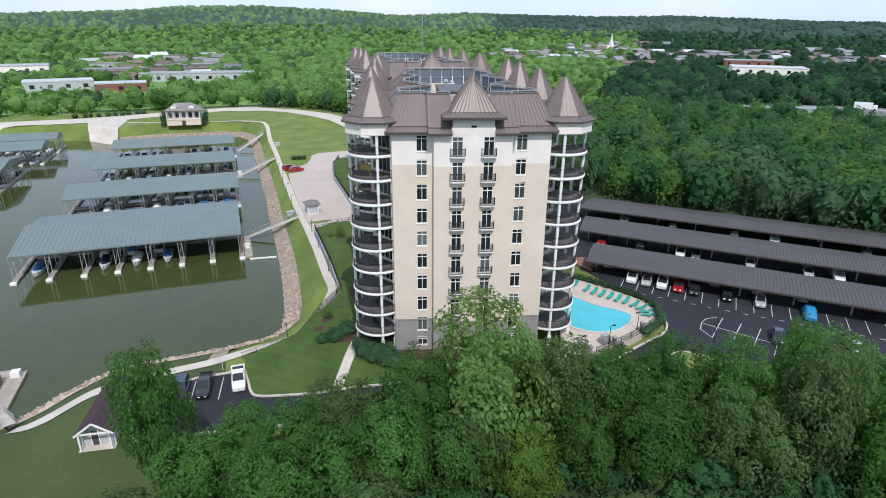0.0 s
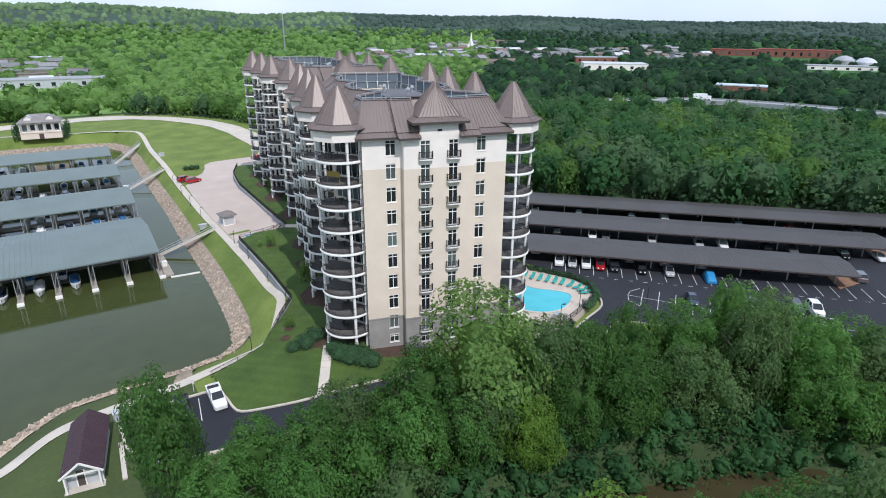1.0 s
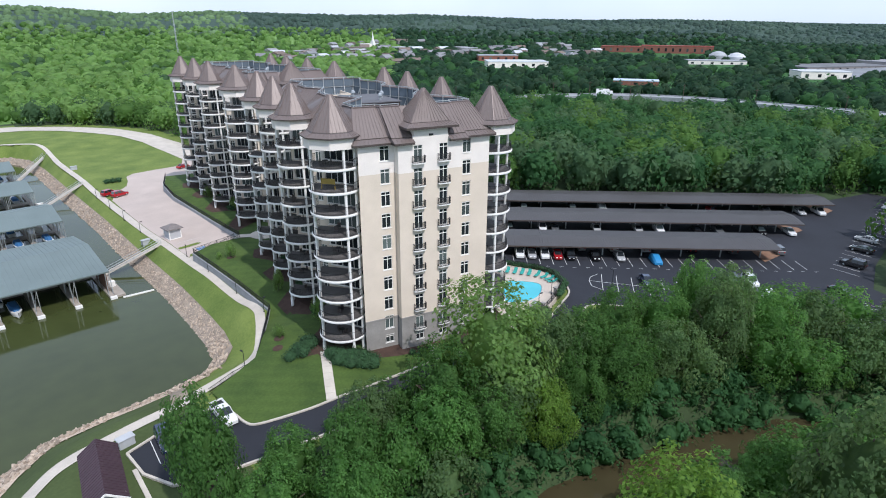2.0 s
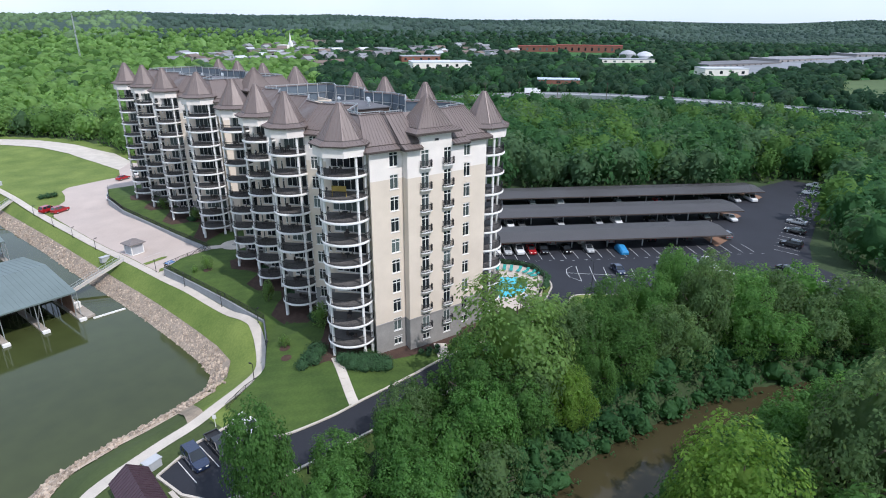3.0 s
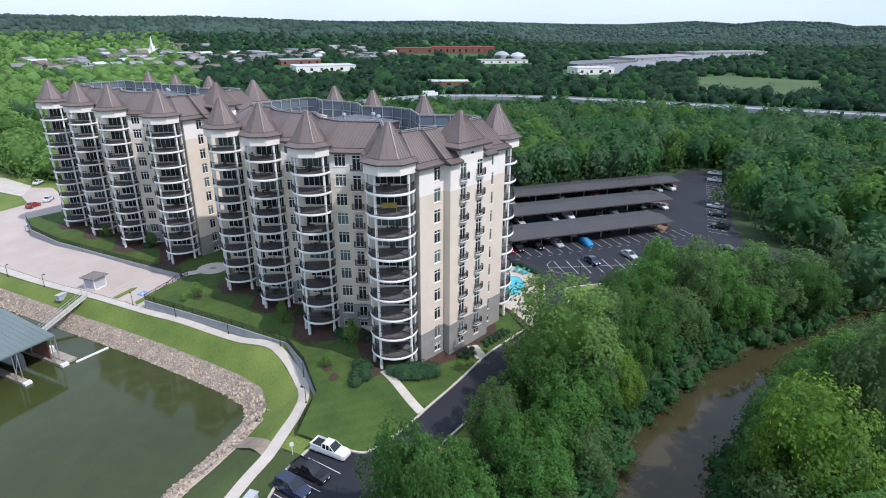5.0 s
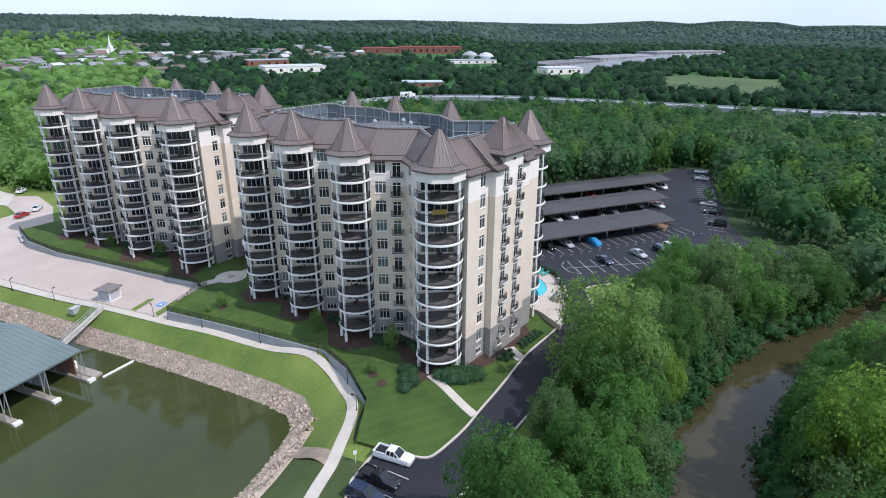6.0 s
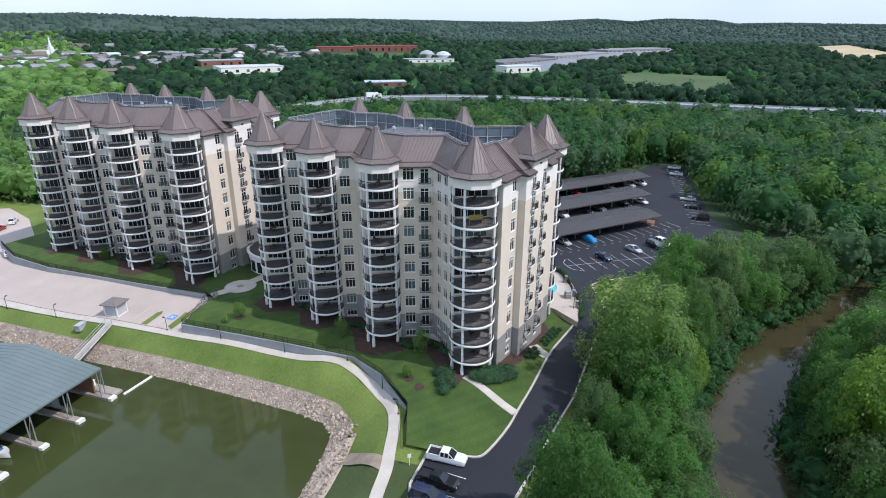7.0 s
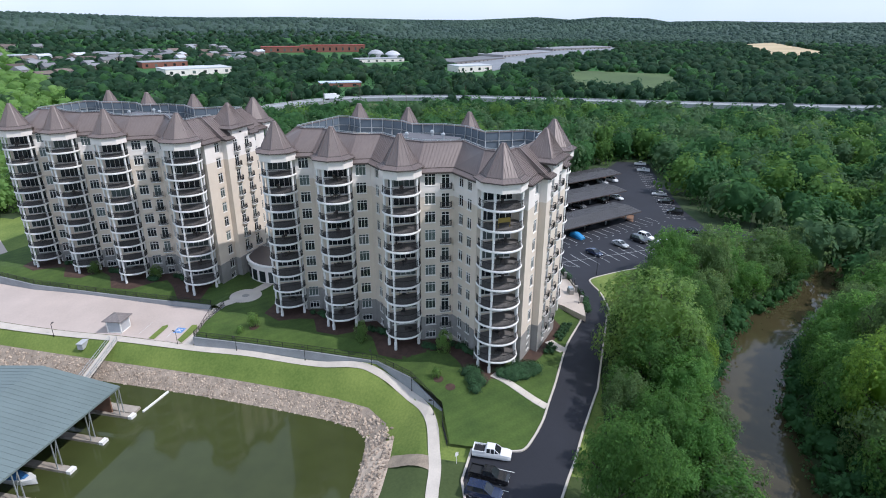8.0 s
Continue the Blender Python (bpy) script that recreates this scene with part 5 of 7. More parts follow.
part("parapet", s, M_TRIM, link)
s = Mesh()
s.prism(arc(44.5, 124.5, 7.9, 116, 244, 14) + [(47.0, 116.4), (47.0, 132.5)], 4.0, 4.06)
part("roof", s, M_FASCIA, link)
for a in (136, 152, 168, 184, 200, 216):
    s = Mesh()
    s.box(-0.04, -0.75, 0.15, 0.04, 0.75, 2.6)
    part("glazed_door", s, M_GLASS, link, m=pose(44.5 + 8.23 * math.cos(radians(a)), 124.5 + 8.23 * math.sin(radians(a)), 0, 0, 0, a))

# plaza, stairs and paths on the lawn
single("plaza", drape("plaza", arc(29.8, 126.6, 3.2, 0, 350, 24), lambda x, y: LZ(x, y) + 0.09, M_CONCRETE, 2), None, "round concrete plaza before the entrance", "paving", kind="structure")
single("plaza_medallion", drape("plaza_medallion", arc(29.8, 126.6, 0.75, 0, 340, 16), lambda x, y: LZ(x, y) + 0.12, M_GREY, 2), None, "dark round medallion in the plaza", "paving", kind="structure")
single("entrance_path", drape("entrance_path", ribbon_poly(smooth_line([(31.7, 126.2), (34.0, 125.3), (36.8, 124.7)]), 2.2), lambda x, y: LZ(x, y) + 0.11, M_CONCRETE, 2), None, "concrete path to the entrance doors", "path", kind="structure")
single("entrance_path", drape("entrance_path", ribbon_poly([(27.4, 127.6), (24.3, 129.6)], 2.2), lambda x, y: LZ(x, y) + 0.11, M_CONCRETE, 2), None, "concrete path from the stairs to the plaza", "path", kind="structure")
stairs = thing("stairs", "concrete garden stairs with black handrails", "stairs")
for i in range(13):
    st = Mesh()
    x = 18.9 + 0.42 * i
    st.box(x, 128.75, -3.6, x + 0.44, 130.7, -2.85 + 0.175 * (i + 1))
    part("step", st, M_CONCRETE, stairs)
s = Mesh()
for y in (128.8, 130.65):
    s.beam((18.9, y, -1.9), (24.4, y, 0.4), 0.06)
    for i in range(7):
        t = i / 6
        s.beam((18.9 + 5.5 * t, y, -2.8 + 2.3 * t), (18.9 + 5.5 * t, y, -1.9 + 2.3 * t), 0.05)
part("handrail", s, M_RAIL, stairs)
single("stair_walk", drape("stair_walk", [(13.9, 128.7), (18.95, 128.7), (18.95, 130.75), (13.9, 130.75)], lambda x, y: gz(x, y) + 0.17, M_CONCRETE, 2), None, "concrete walk from the lakeside path to the stairs", "path", kind="structure")
single("planted_island", drape("planted_island", [(14.2, 131.2), (19.2, 131.1), (20.4, 132.0), (20.2, 132.9), (15.0, 132.6)], lambda x, y: gz(x, y) + 0.2, M_GRASS, 1), None, "grass strip between the stairs and the drive", "island", kind="structure")


def slab_path(line, w, zf, label, n_slab):
    """Straight walk of separate concrete slabs with open joints."""
    p = thing("slab_path", label, "path", kind="structure")
    a, b = Vector(line[0]), Vector(line[1])
    d, L = (b - a).normalized(), (b - a).length
    nrm = Vector((-d.y, d.x)) * w / 2
    for i in range(n_slab):
        q0, q1 = a + d * (L * i / n_slab + 0.02), a + d * (L * (i + 1) / n_slab - 0.02)
        s = Mesh()
        c = [q0 - nrm, q1 - nrm, q1 + nrm, q0 + nrm]
        lo = [(v.x, v.y, zf(v.x, v.y) - 0.15) for v in c]
        hi = [(v.x, v.y, zf(v.x, v.y) + 0.09) for v in c]
        s.quad(hi), [s.quad((lo[k], lo[(k + 1) % 4], hi[(k + 1) % 4], hi[k])) for k in range(4)]
        part("slab", s, M_CONCRETE, p)
    return p


slab_path([(12.1, 73.3), (7.4, 64.4)], 1.35, LZ, "concrete slab path from the tower to the road", 8)
slab_path([(26.3, 65.0), (24.1, 62.2)], 2.0, LZ, "short concrete path to the south door", 3)
single("gravel_spur", drape("gravel_spur", [(-8.4, 78.9), (-5.8, 79.5), (-5.4, 81.6), (-4.4, 85.2), (-6.6, 85.8), (-7.4, 82.0)], lambda x, y: max(gz(x, y), gz(x + 0.4, y), gz(x - 0.4, y), gz(x, y + 0.4), gz(x, y - 0.4)) + 0.07, mat("tan_gravel", (0.26, 0.21, 0.16), 0.95, var=0.25, scale=0.8, fine=7.0, bump=0.5), 0.5), None, "worn tan gravel spur from the walkway to the rocks", "path", kind="structure")


def to_world(pts, base):
    return [tuple((base @ Vector((x, y, 0)))[:2]) for x, y in pts]


BED = [(-2.2, 16.6), (2.5, 17.6), (6, 14.6), (9.5, 12.4), (12.5, 15.0), (15, 17.4), (19.5, 18.0), (23, 14.6), (26, 13.5), (29, 17), (33, 17.6), (36.5, 14), (39, 15), (42, 17.6), (46.5, 16.5), (48, 11), (46, 8), (8, 6), (-1, 9)]
for k, bp in enumerate((A_POSE, B_POSE)):
    single("mulch_bed", drape("mulch_bed", to_world(BED, bp), lambda x, y: LZ(x, y) + 0.035, M_MULCH, 2), None, "dark brown mulch bed along the foot of the tower", "flower bed", kind="structure")
single("mulch_bed", drape("mulch_bed", to_world([(-3.2, 10.4), (-5.0, 9.6), (-5.6, 6.0), (-5.9, -1.0), (-5.4, -7.0), (-3.2, -9)], A_POSE), lambda x, y: LZ(x, y) + 0.035, M_MULCH, 2), None, "brown mulch bed along the south wall", "flower bed", kind="structure")
single("mulch_bed", drape("mulch_bed", [(8.6, 74.2), (11.4, 73.2), (12.6, 74.6), (13.6, 77.2), (9.5, 77.0)], lambda x, y: LZ(x, y) + 0.04, M_MULCH, 1), None, "brown mulch under the juniper hedge", "flower bed", kind="structure")
for x, y, r in ((9.1, 81.5, 0.8), (7.7, 79.3, 0.8), (18.2, 118.4, 0.9)):
    single("mulch_ring", drape("mulch_ring", arc(x, y, r, 0, 340, 14), lambda x, y: LZ(x, y) + 0.05, M_MULCH, 1), None, "round patch of brown mulch in the lawn", "mulch", kind="structure")


# ---- pool ----
DECK = [(36, 58.4), (42.9, 58.8), (48, 60.2), (52.6, 61.8), (57.7, 64.2), (60.2, 68.4), (60, 72), (57.6, 77.5), (55.2, 81.6), (51.4, 86.8), (47, 84), (44, 76), (42.2, 68), (40, 63)]
POOL = smooth_line([(49.4, 78.3), (50.5, 75.0), (51.7, 72.4), (53.6, 70.4), (55.0, 68.0), (54.2, 66.0), (50.5, 63.9), (46.7, 64.2), (43.9, 67.1), (44.2, 71.0), (45.5, 75.5), (47.2, 78.6), (49.4, 78.3)], 3)[:-1]
s = Mesh()
s.prism(DECK, -1.9, -0.3)
single("pool_terrace", s, M_POOLDECK, "tan concrete pool terrace behind the tower", "terrace", kind="structure")
pool = thing("swimming_pool", "curved swimming pool of bright turquoise water", "pool")
s = Mesh()
s.prism(POOL, -0.296, -0.25)
part("water", s, M_POOL, pool)
s = Mesh()
NP = len(POOL)
for i, p in enumerate(POOL):
    d = (Vector(POOL[(i + 1) % NP]) - Vector(POOL[i - 1])).normalized() * 0.22
    s.v += [(p[0] + q * d.y, p[1] - q * d.x, z) for q, z in ((-1, -0.29), (-1, -0.17), (1, -0.17), (1, -0.29))]
    j = (i + 1) % NP
    s.f += [(4 * i + q, 4 * j + q, 4 * j + (q + 1) % 4, 4 * i + (q + 1) % 4) for q in range(4)]
s.m = [0] * len(s.f)
part("coping", s, M_CONCRETE, pool)


def lounger():
    l = thing("lounger", "teal fabric sun lounger on the pool terrace", "lounger", group="loungers by the pool")
    s = Mesh()
    s.box(-0.33, -0.95, 0.3, 0.33, 0.4, 0.36)
    part("seat", s, M_TEAL, l)
    s = Mesh()
    s.quad(((-0.33, 0.4, 0.36), (0.33, 0.4, 0.36), (0.33, 0.9, 0.85), (-0.33, 0.9, 0.85))), s.quad(((-0.33, 0.4, 0.3), (-0.33, 0.94, 0.81), (0.33, 0.94, 0.81), (0.33, 0.4, 0.3)))
    part("backrest", s, M_TEAL, l)
    for x in (-0.3, 0.3):
        for y in (-0.85, 0.35):
            s = Mesh()
            s.box(x - 0.025, y - 0.025, 0, x + 0.025, y + 0.025, 0.3)
            part("leg", s, M_TRIM, l)
    return l


lg = lounger()
spots = [(51.9, 81.6), (52.6, 80.2), (53.5, 77.8), (54.1, 76.4), (54.8, 75.1), (55.6, 73.9), (56.3, 72.7), (57.0, 71.5), (57.6, 70.0), (57.9, 68.6), (57.8, 67.3), (57.3, 66.2)]
for i, (x, y) in enumerate(spots):
    m = pose(x, y, -0.3, 0, 0, -62 - 4 * max(0, i - 7) * 4)
    if i:
        copy_thing(lg, m)
    else:
        lg.matrix_basis = m


def lamp_post(x, y, z, h, label, name="street_lamp", group=""):
    l = thing(name, label, "lamp", pose(x, y, z, 0, 0, (x * 31) % 360), group)
    s = Mesh()
    s.cyl(0, 0, 0, 0.25, 0.12, 8), s.cyl(0, 0, 0.25, h, 0.055, 8, 0.045)
    part("pole", s, M_RAIL, l)
    s = Mesh()
    s.beam((0, 0, h), (0.5, 0, h + 0.05), 0.06), s.box(0.3, -0.12, h - 0.02, 0.75, 0.12, h + 0.1)
    part("lamp_head", s, M_RAIL, l)
    return l


for x, y in ((13.6, 119.6), (13.5, 106.4), (13.9, 131.8), (12.8, 93.9), (12.1, 170.0), (12.1, 157.0), (12.3, 183), (12.5, 197), (8.6, 85.8), (3.0, 80.9)):
    lamp_post(x, y, gz(x, y), 2.6, "black lamp post beside the walkway", "path_lamp", "lamps along the walkway")
lamp_post(60.4, 55.6, gz(60.4, 55.6), 6.5, "tall black lamp post of the car park", group="lamps of the car park")
lamp_post(97.0, 14.2, gz(97.0, 14.2), 6.5, "tall black lamp post of the car park", group="lamps of the car park")
for x, y in ((46.8, 60.3), (53.4, 62.6), (42.0, 59.2)):
    p = thing("gate_pillar", "stone pillar with a lamp at the pool terrace", "pillar", pose(x, y, -1.6))
    s = Mesh()
    s.box(-0.25, -0.25, 0, 0.25, 0.25, 2.6), s.box(-0.32, -0.32, 2.6, 0.32, 0.32, 2.75)
    part("shaft", s, M_GREY, p)
    lamp_post(x - 0.5, y + 0.5, -0.3, 3.0, "black lamp post on the pool terrace", "terrace_lamp", "lamps of the pool terrace")
g = thing("grill_station", "stone grill station on the pool terrace", "grill", pose(46.0, 61.4, -0.3, 0, 0, 20))
s = Mesh()
s.box(-0.8, -0.5, 0, 0.8, 0.5, 0.95)
part("base", s, M_GREY, g)
s = Mesh()
s.box(-0.6, -0.4, 0.95, 0.6, 0.4, 1.4)
part("grill", s, M_STEEL, g)
fence([(42.9, 58.9), (48, 60.3), (52.6, 61.9), (57.7, 64.3), (60.1, 68.4), (59.9, 72), (57.5, 77.5), (55.1, 81.6)], lambda x, y: -0.32, "black metal railing round the pool terrace", 1.2, 0.2)

# ---- vehicles ----


def loft(m, sections, mi=0, caps=True):
    k, n = len(m.v), len(sections[0])
    for sec in sections:
        m.v += [tuple(p) for p in sec]
    for j in range(len(sections) - 1):
        for i in range(n):
            a, b = k + j * n + i, k + j * n + (i + 1) % n
            m.f.append((a, b, b + n, a + n)), m.m.append(mi)
    if caps:
        m.f += [tuple(range(k + n - 1, k - 1, -1)), tuple(range(k + (len(sections) - 1) * n, k + len(sections) * n))]
        m.m += [mi, mi]


SHAPES = {  # body stations (x, half width, top), cabin stations (x, base half, top half, base z, top z)
    "sedan": ([(-2.35, 0.72, 0.78), (-2.2, 0.86, 0.98), (-1.2, 0.9, 1.0), (0.7, 0.9, 0.95), (1.9, 0.86, 0.8), (2.35, 0.68, 0.66)], [(-1.75, 0.78, 0.7, 0.97, 0.99), (-0.95, 0.8, 0.6, 0.97, 1.43), (0.2, 0.8, 0.6, 0.95, 1.45), (1.05, 0.78, 0.68, 0.92, 0.95)]),
    "suv": ([(-2.35, 0.8, 1.0), (-2.25, 0.92, 1.1), (-1.2, 0.95, 1.1), (0.9, 0.95, 1.08), (2.0, 0.9, 0.98), (2.35, 0.75, 0.8)], [(-2.2, 0.84, 0.76, 1.08, 1.12), (-1.95, 0.86, 0.7, 1.08, 1.72), (0.2, 0.86, 0.7, 1.08, 1.76), (1.15, 0.84, 0.72, 1.06, 1.08)]),
    "pickup": ([(-2.9, 0.9, 1.1), (-2.8, 0.97, 1.12), (-0.9, 0.97, 1.12), (1.2, 0.97, 1.12), (2.5, 0.94, 1.05), (2.9, 0.8, 0.85)], [(-0.95, 0.86, 0.76, 1.1, 1.12), (-0.8, 0.88, 0.72, 1.1, 1.8), (0.45, 0.88, 0.72, 1.1, 1.82), (1.3, 0.86, 0.74, 1.1, 1.13)]),
}
CARS = {}


def car(shape, paint, label, m, group="parked cars"):
    key = (shape, paint)
    if key in CARS:
        c = copy_thing(CARS[key], m)
        return tagged(c, label, group=group)
    c = thing("pickup_truck" if shape == "pickup" else "car", label, "truck" if shape == "pickup" else "car", m, group)
    body, cab = SHAPES[shape]
    P = PAINTS[paint]
    b = Mesh()
    loft(b, [[(x, -w, 0.32), (x, -w * 1.02, 0.62), (x, -w * 0.95, t), (x, w * 0.95, t), (x, w * 1.02, 0.62), (x, w, 0.32)] for x, w, t in body])
    part("body", b, P, c)
    g = Mesh()
    loft(g, [[(x, -wb, zb), (x, -wt, zt), (x, wt, zt), (x, wb, zb)] for x, wb, wt, zb, zt in cab])
    part("glazing", g, M_GLASS, c)
    r = Mesh()
    a, d = cab[1], cab[2]
    r.quad(((a[0], -a[2] - 0.03, a[4] + 0.015), (d[0], -d[2] - 0.03, d[4] + 0.015), (d[0], d[2] + 0.03, d[4] + 0.015), (a[0], a[2] + 0.03, a[4] + 0.015)))
    for sec in (a, d):
        for sg in (1, -1):
            r.beam((sec[0], sec[1] * sg, sec[3]), (sec[0], (sec[2] + 0.02) * sg, sec[4]), 0.09)
    for sg in (1, -1):
        r.beam((cab[3][0], cab[3][1] * sg, cab[3][3]), (d[0], (d[2] + 0.02) * sg, d[4]), 0.08), r.beam((cab[0][0], cab[0][1] * sg, cab[0][3]), (a[0], (a[2] + 0.02) * sg, a[4]), 0.09)
        r.beam(((a[0] + d[0]) / 2, a[1] * sg, a[3]), ((a[0] + d[0]) / 2, (a[2] + 0.02) * sg, a[4]), 0.09)
    part("roof", r, P, c)
    if shape == "pickup":
        bed = Mesh()
        bed.box(-2.72, -0.8, 1.122, -1.1, 0.8, 1.13)
        part("bed", bed, M_RAIL, c)
        bed = Mesh()
        bed.box(-2.9, -0.98, 1.12, -2.75, 0.98, 1.32), bed.box(-2.75, -0.98, 1.12, -1.0, -0.86, 1.32), bed.box(-2.75, 0.86, 1.12, -1.0, 0.98, 1.32)
        part("bed_side", bed, P, c)
    wx = 1.45 if shape != "pickup" else 1.85
    for x in (-wx, wx):
        for sg in (1, -1):
            t = Mesh()
            n = 14
            ring = lambda y, rr: [(x + rr * math.cos(6.2832 * i / n), y * sg, 0.34 + rr * math.sin(6.2832 * i / n)) for i in range(n)]
            loft(t, [ring(0.7, 0.34), ring(0.93, 0.34)])
            tw = part("wheel", t, M_TYRE, c)
            t = Mesh()
            loft(t, [ring(0.92, 0.2), ring(0.945, 0.18)])
            part("rim", t, M_STEEL, tw)
    fx, bx = body[-1][0], body[0][0]
    for sg in (1, -1):
        t = Mesh()
        t.box(fx - 0.22, 0.42 * sg - 0.16, 0.6, fx + 0.01, 0.42 * sg + 0.16, 0.74)
        part("headlight", t, M_TRIM, c)
        t = Mesh()
        t.box(bx - 0.01, 0.56 * sg - 0.12, 0.72, bx + 0.12, 0.56 * sg + 0.12, 0.92)
        part("taillight", t, PAINTS["red"], c)
    CARS[key] = c
    return c


def park(x, y, heading, shape, paint, label, group="parked cars"):
    z = gz(x, y) + 0.17
    size = 0.9 if shape == "pickup" else 1.0
    return car(shape, paint, label, pose(x, y, z, 0, 0, heading) @ Matrix.Diagonal((size, size, size, 1)), group)


park(-4.4, 71.1, -91, "pickup", "white", "white pickup truck parked at the kerb", "vehicles of the small car park")
park(-8.6, 70.9, -97, "pickup", "black", "black pickup truck in a marked bay", "vehicles of the small car park")
park(-11.6, 71.2, -97, "suv", "navy", "dark blue SUV in a marked bay", "vehicles of the small car park")
park(17.8, 193.2, 20, "suv", "red", "red SUV on the paved drive", "vehicles on the drive")
park(15.9, 196.2, 20, "suv", "red", "red SUV beside another on the paved drive", "vehicles on the drive")
park(32.2, 195.2, 60, "suv", "white", "white van on the paved drive", "vehicles on the drive")
park(44.0, 213.6, 20, "sedan", "red", "dark red car on the paved drive", "vehicles on the drive")
park(50.0, 216.0, 40, "sedan", "white", "white car on the paved drive", "vehicles on the drive")
park(61.0, 239.0, 30, "sedan", "white", "white car on the paved drive", "vehicles on the drive")
crow = [("suv", "white", "white SUV"), ("sedan", "silver", "silver saloon car"), ("suv", "white", "white off-road car"), ("sedan", "red", "red saloon car"), ("suv", "black", "black SUV"), ("sedan", "black", "black saloon car"), ("sedan", "silver", "silver saloon car"), ("sedan", "grey", "grey saloon car"), ("suv", "black", "black SUV"), ("sedan", "white", "white saloon car"), ("suv", "grey", "grey SUV")]


def lot_car(t, p, turn, spec):
    v = along(t, p)
    park(v.x, v.y, turn, spec[0], spec[1], spec[2] + " in a bay of the car park", "cars of the car park")


for t, sp in zip((-11.0, -8.4, -5.7, -2.9, -0.2, 5.1, 10.3), crow):
    lot_car(t, 103.9, 225, sp)
for i, t in enumerate((-16, -8, 3, 10, 17, 27, 36, 46)):
    lot_car(t, 109.4, 45, crow[(i * 3) % 11])
for i, t in enumerate((-20, -12, -4, -1, 9, 19, 24, 33, 38, 48, 55)):
    lot_car(t, 122.0, 225, crow[(i * 5 + 3) % 11])
for i, t in enumerate((-18, -7, 6, 14, 31, 43, 57, 66, 71)):
    lot_car(t, 138.6, 225, crow[(i * 7 + 1) % 11])
for x, y, a, sp in ((73.4, 55.8, 225, ("sedan", "navy", "dark blue saloon car")), (81.0, 49.0, 225, crow[1]), (85.6, 44.0, 225, crow[4]), (88.0, 42.0, 225, crow[2]), (95.6, 28.5, 250, crow[5]), (82.0, 21.5, 200, crow[0]), (84.2, 37.6, 45, crow[0]),
                    (113.0, 31.0, 85, crow[4]), (124.3, 32.2, 85, crow[5]), (132.5, 33.2, 85, crow[1])):
    park(x, y, a, sp[0], sp[1], sp[2] + " in a bay of the car park", "cars of the car park")
for x, y in ((165.9, 35.2), (175, 35.6)):
    park(x, y, 85, "pickup", "white", "white pickup truck at the edge of the woods", "cars of the car park")
v = along(17.6, 102.6)
tarp = Mesh()
loft(tarp, [[(x, -w, 0.12), (x, -w * 0.9, t * 0.7), (x, -w * 0.6, t), (x, w * 0.6, t), (x, w * 0.9, t * 0.7), (x, w, 0.12)] for x, w, t in ((-2.3, 0.8, 0.7), (-1.6, 1.0, 1.25), (-0.2, 1.02, 1.5), (0.9, 1.0, 1.2), (1.9, 0.98, 0.95), (2.35, 0.8, 0.6))])
single("covered_car", tarp, mat("blue_tarpaulin", (0.02, 0.2, 0.42), 0.6, var=0.1), "car under a bright blue tarpaulin", "car", pose(v.x, v.y, gz(v.x, v.y) + 0.17, 0, 0, 225))

# ---- painted bays ----


def stripe_set(name, segs, label, w=0.11):
    s = Mesh()
    for a, b in segs:
        a, b = Vector(a), Vector(b)
        d = (b - a).normalized()
        n = Vector((-d.y, d.x)) * w / 2
        k = max(1, round((b - a).length / 2.5))
        for i in range(k):
            p, q = a.lerp(b, i / k), a.lerp(b, (i + 1) / k)
            c = [p - n, q - n, q + n, p + n]
            s.quad([(v.x, v.y, gz(v.x, v.y) + 0.195) for v in c])
    return single(name, s, M_PAINT, label, "road marking", kind="structure")


A2 = lambda t, p: tuple(along(t, p)[:2])
stripe_set("bay_lines", [((-6.3, 73.2), (-7.0, 67.8)), ((-9.8, 73.6), (-10.4, 68.2)), ((-12.9, 73.0), (-13.4, 67.9))], "white bay lines of the small car park", 0.10)
stripe_set("bay_lines", [(A2(-12.4 + 2.72 * i, 99.4), A2(-12.4 + 2.72 * i, 104.4)) for i in range(23)] + [(A2(-11.4 + 2.72 * i, 98.4), A2(-10.6 + 2.72 * i, 98.4)) for i in range(23)], "white bay lines below the carport", 0.10)
DR = lambda t, q: A2(t, 92.2 - 0.22 * t + q)
stripe_set("bay_lines", [(DR(1.2 + 2.78 * i, 0), DR(1.9 + 2.78 * i, 4.0)) for i in range(1, 13)] + [(DR(1.2 + 2.78 * i, 0), DR(0.6 + 2.78 * i, -4.0)) for i in range(1, 13)] + [(DR(1.6, 0), DR(36, 0)), (DR(1.6, 0), DR(2.2, 2.0)), (DR(2.2, 2.0), DR(4.0, 4.0)), (DR(1.6, 0), DR(1.6, -2.4)), (DR(1.6, -2.4), DR(3.4, -4.0))], "white bay lines of the double row", 0.10)
stripe_set("bay_lines", [((108 + 2.8 * i, 28.6 + 0.07 * 2.8 * i), (108.6 + 2.8 * i, 33.9 + 0.07 * 2.8 * i)) for i in range(24)], "white bay lines beside the woods", 0.10)
stripe_set("bay_lines", [((82 + 2.8 * i, 31.5 - 1.6 * i), (85 + 2.8 * i, 27 - 1.6 * i)) for i in range(5)] + [((82, 31.5), (95, 24.2)), ((86, 36), (91, 31))], "white bay lines of the far bays", 0.10)
stripe_set("bay_lines", [((15.2, 135 + 2.9 * i), (19.6, 135.3 + 2.9 * i)) for i in range(3)], "white bay lines by the kiosk", 0.10)
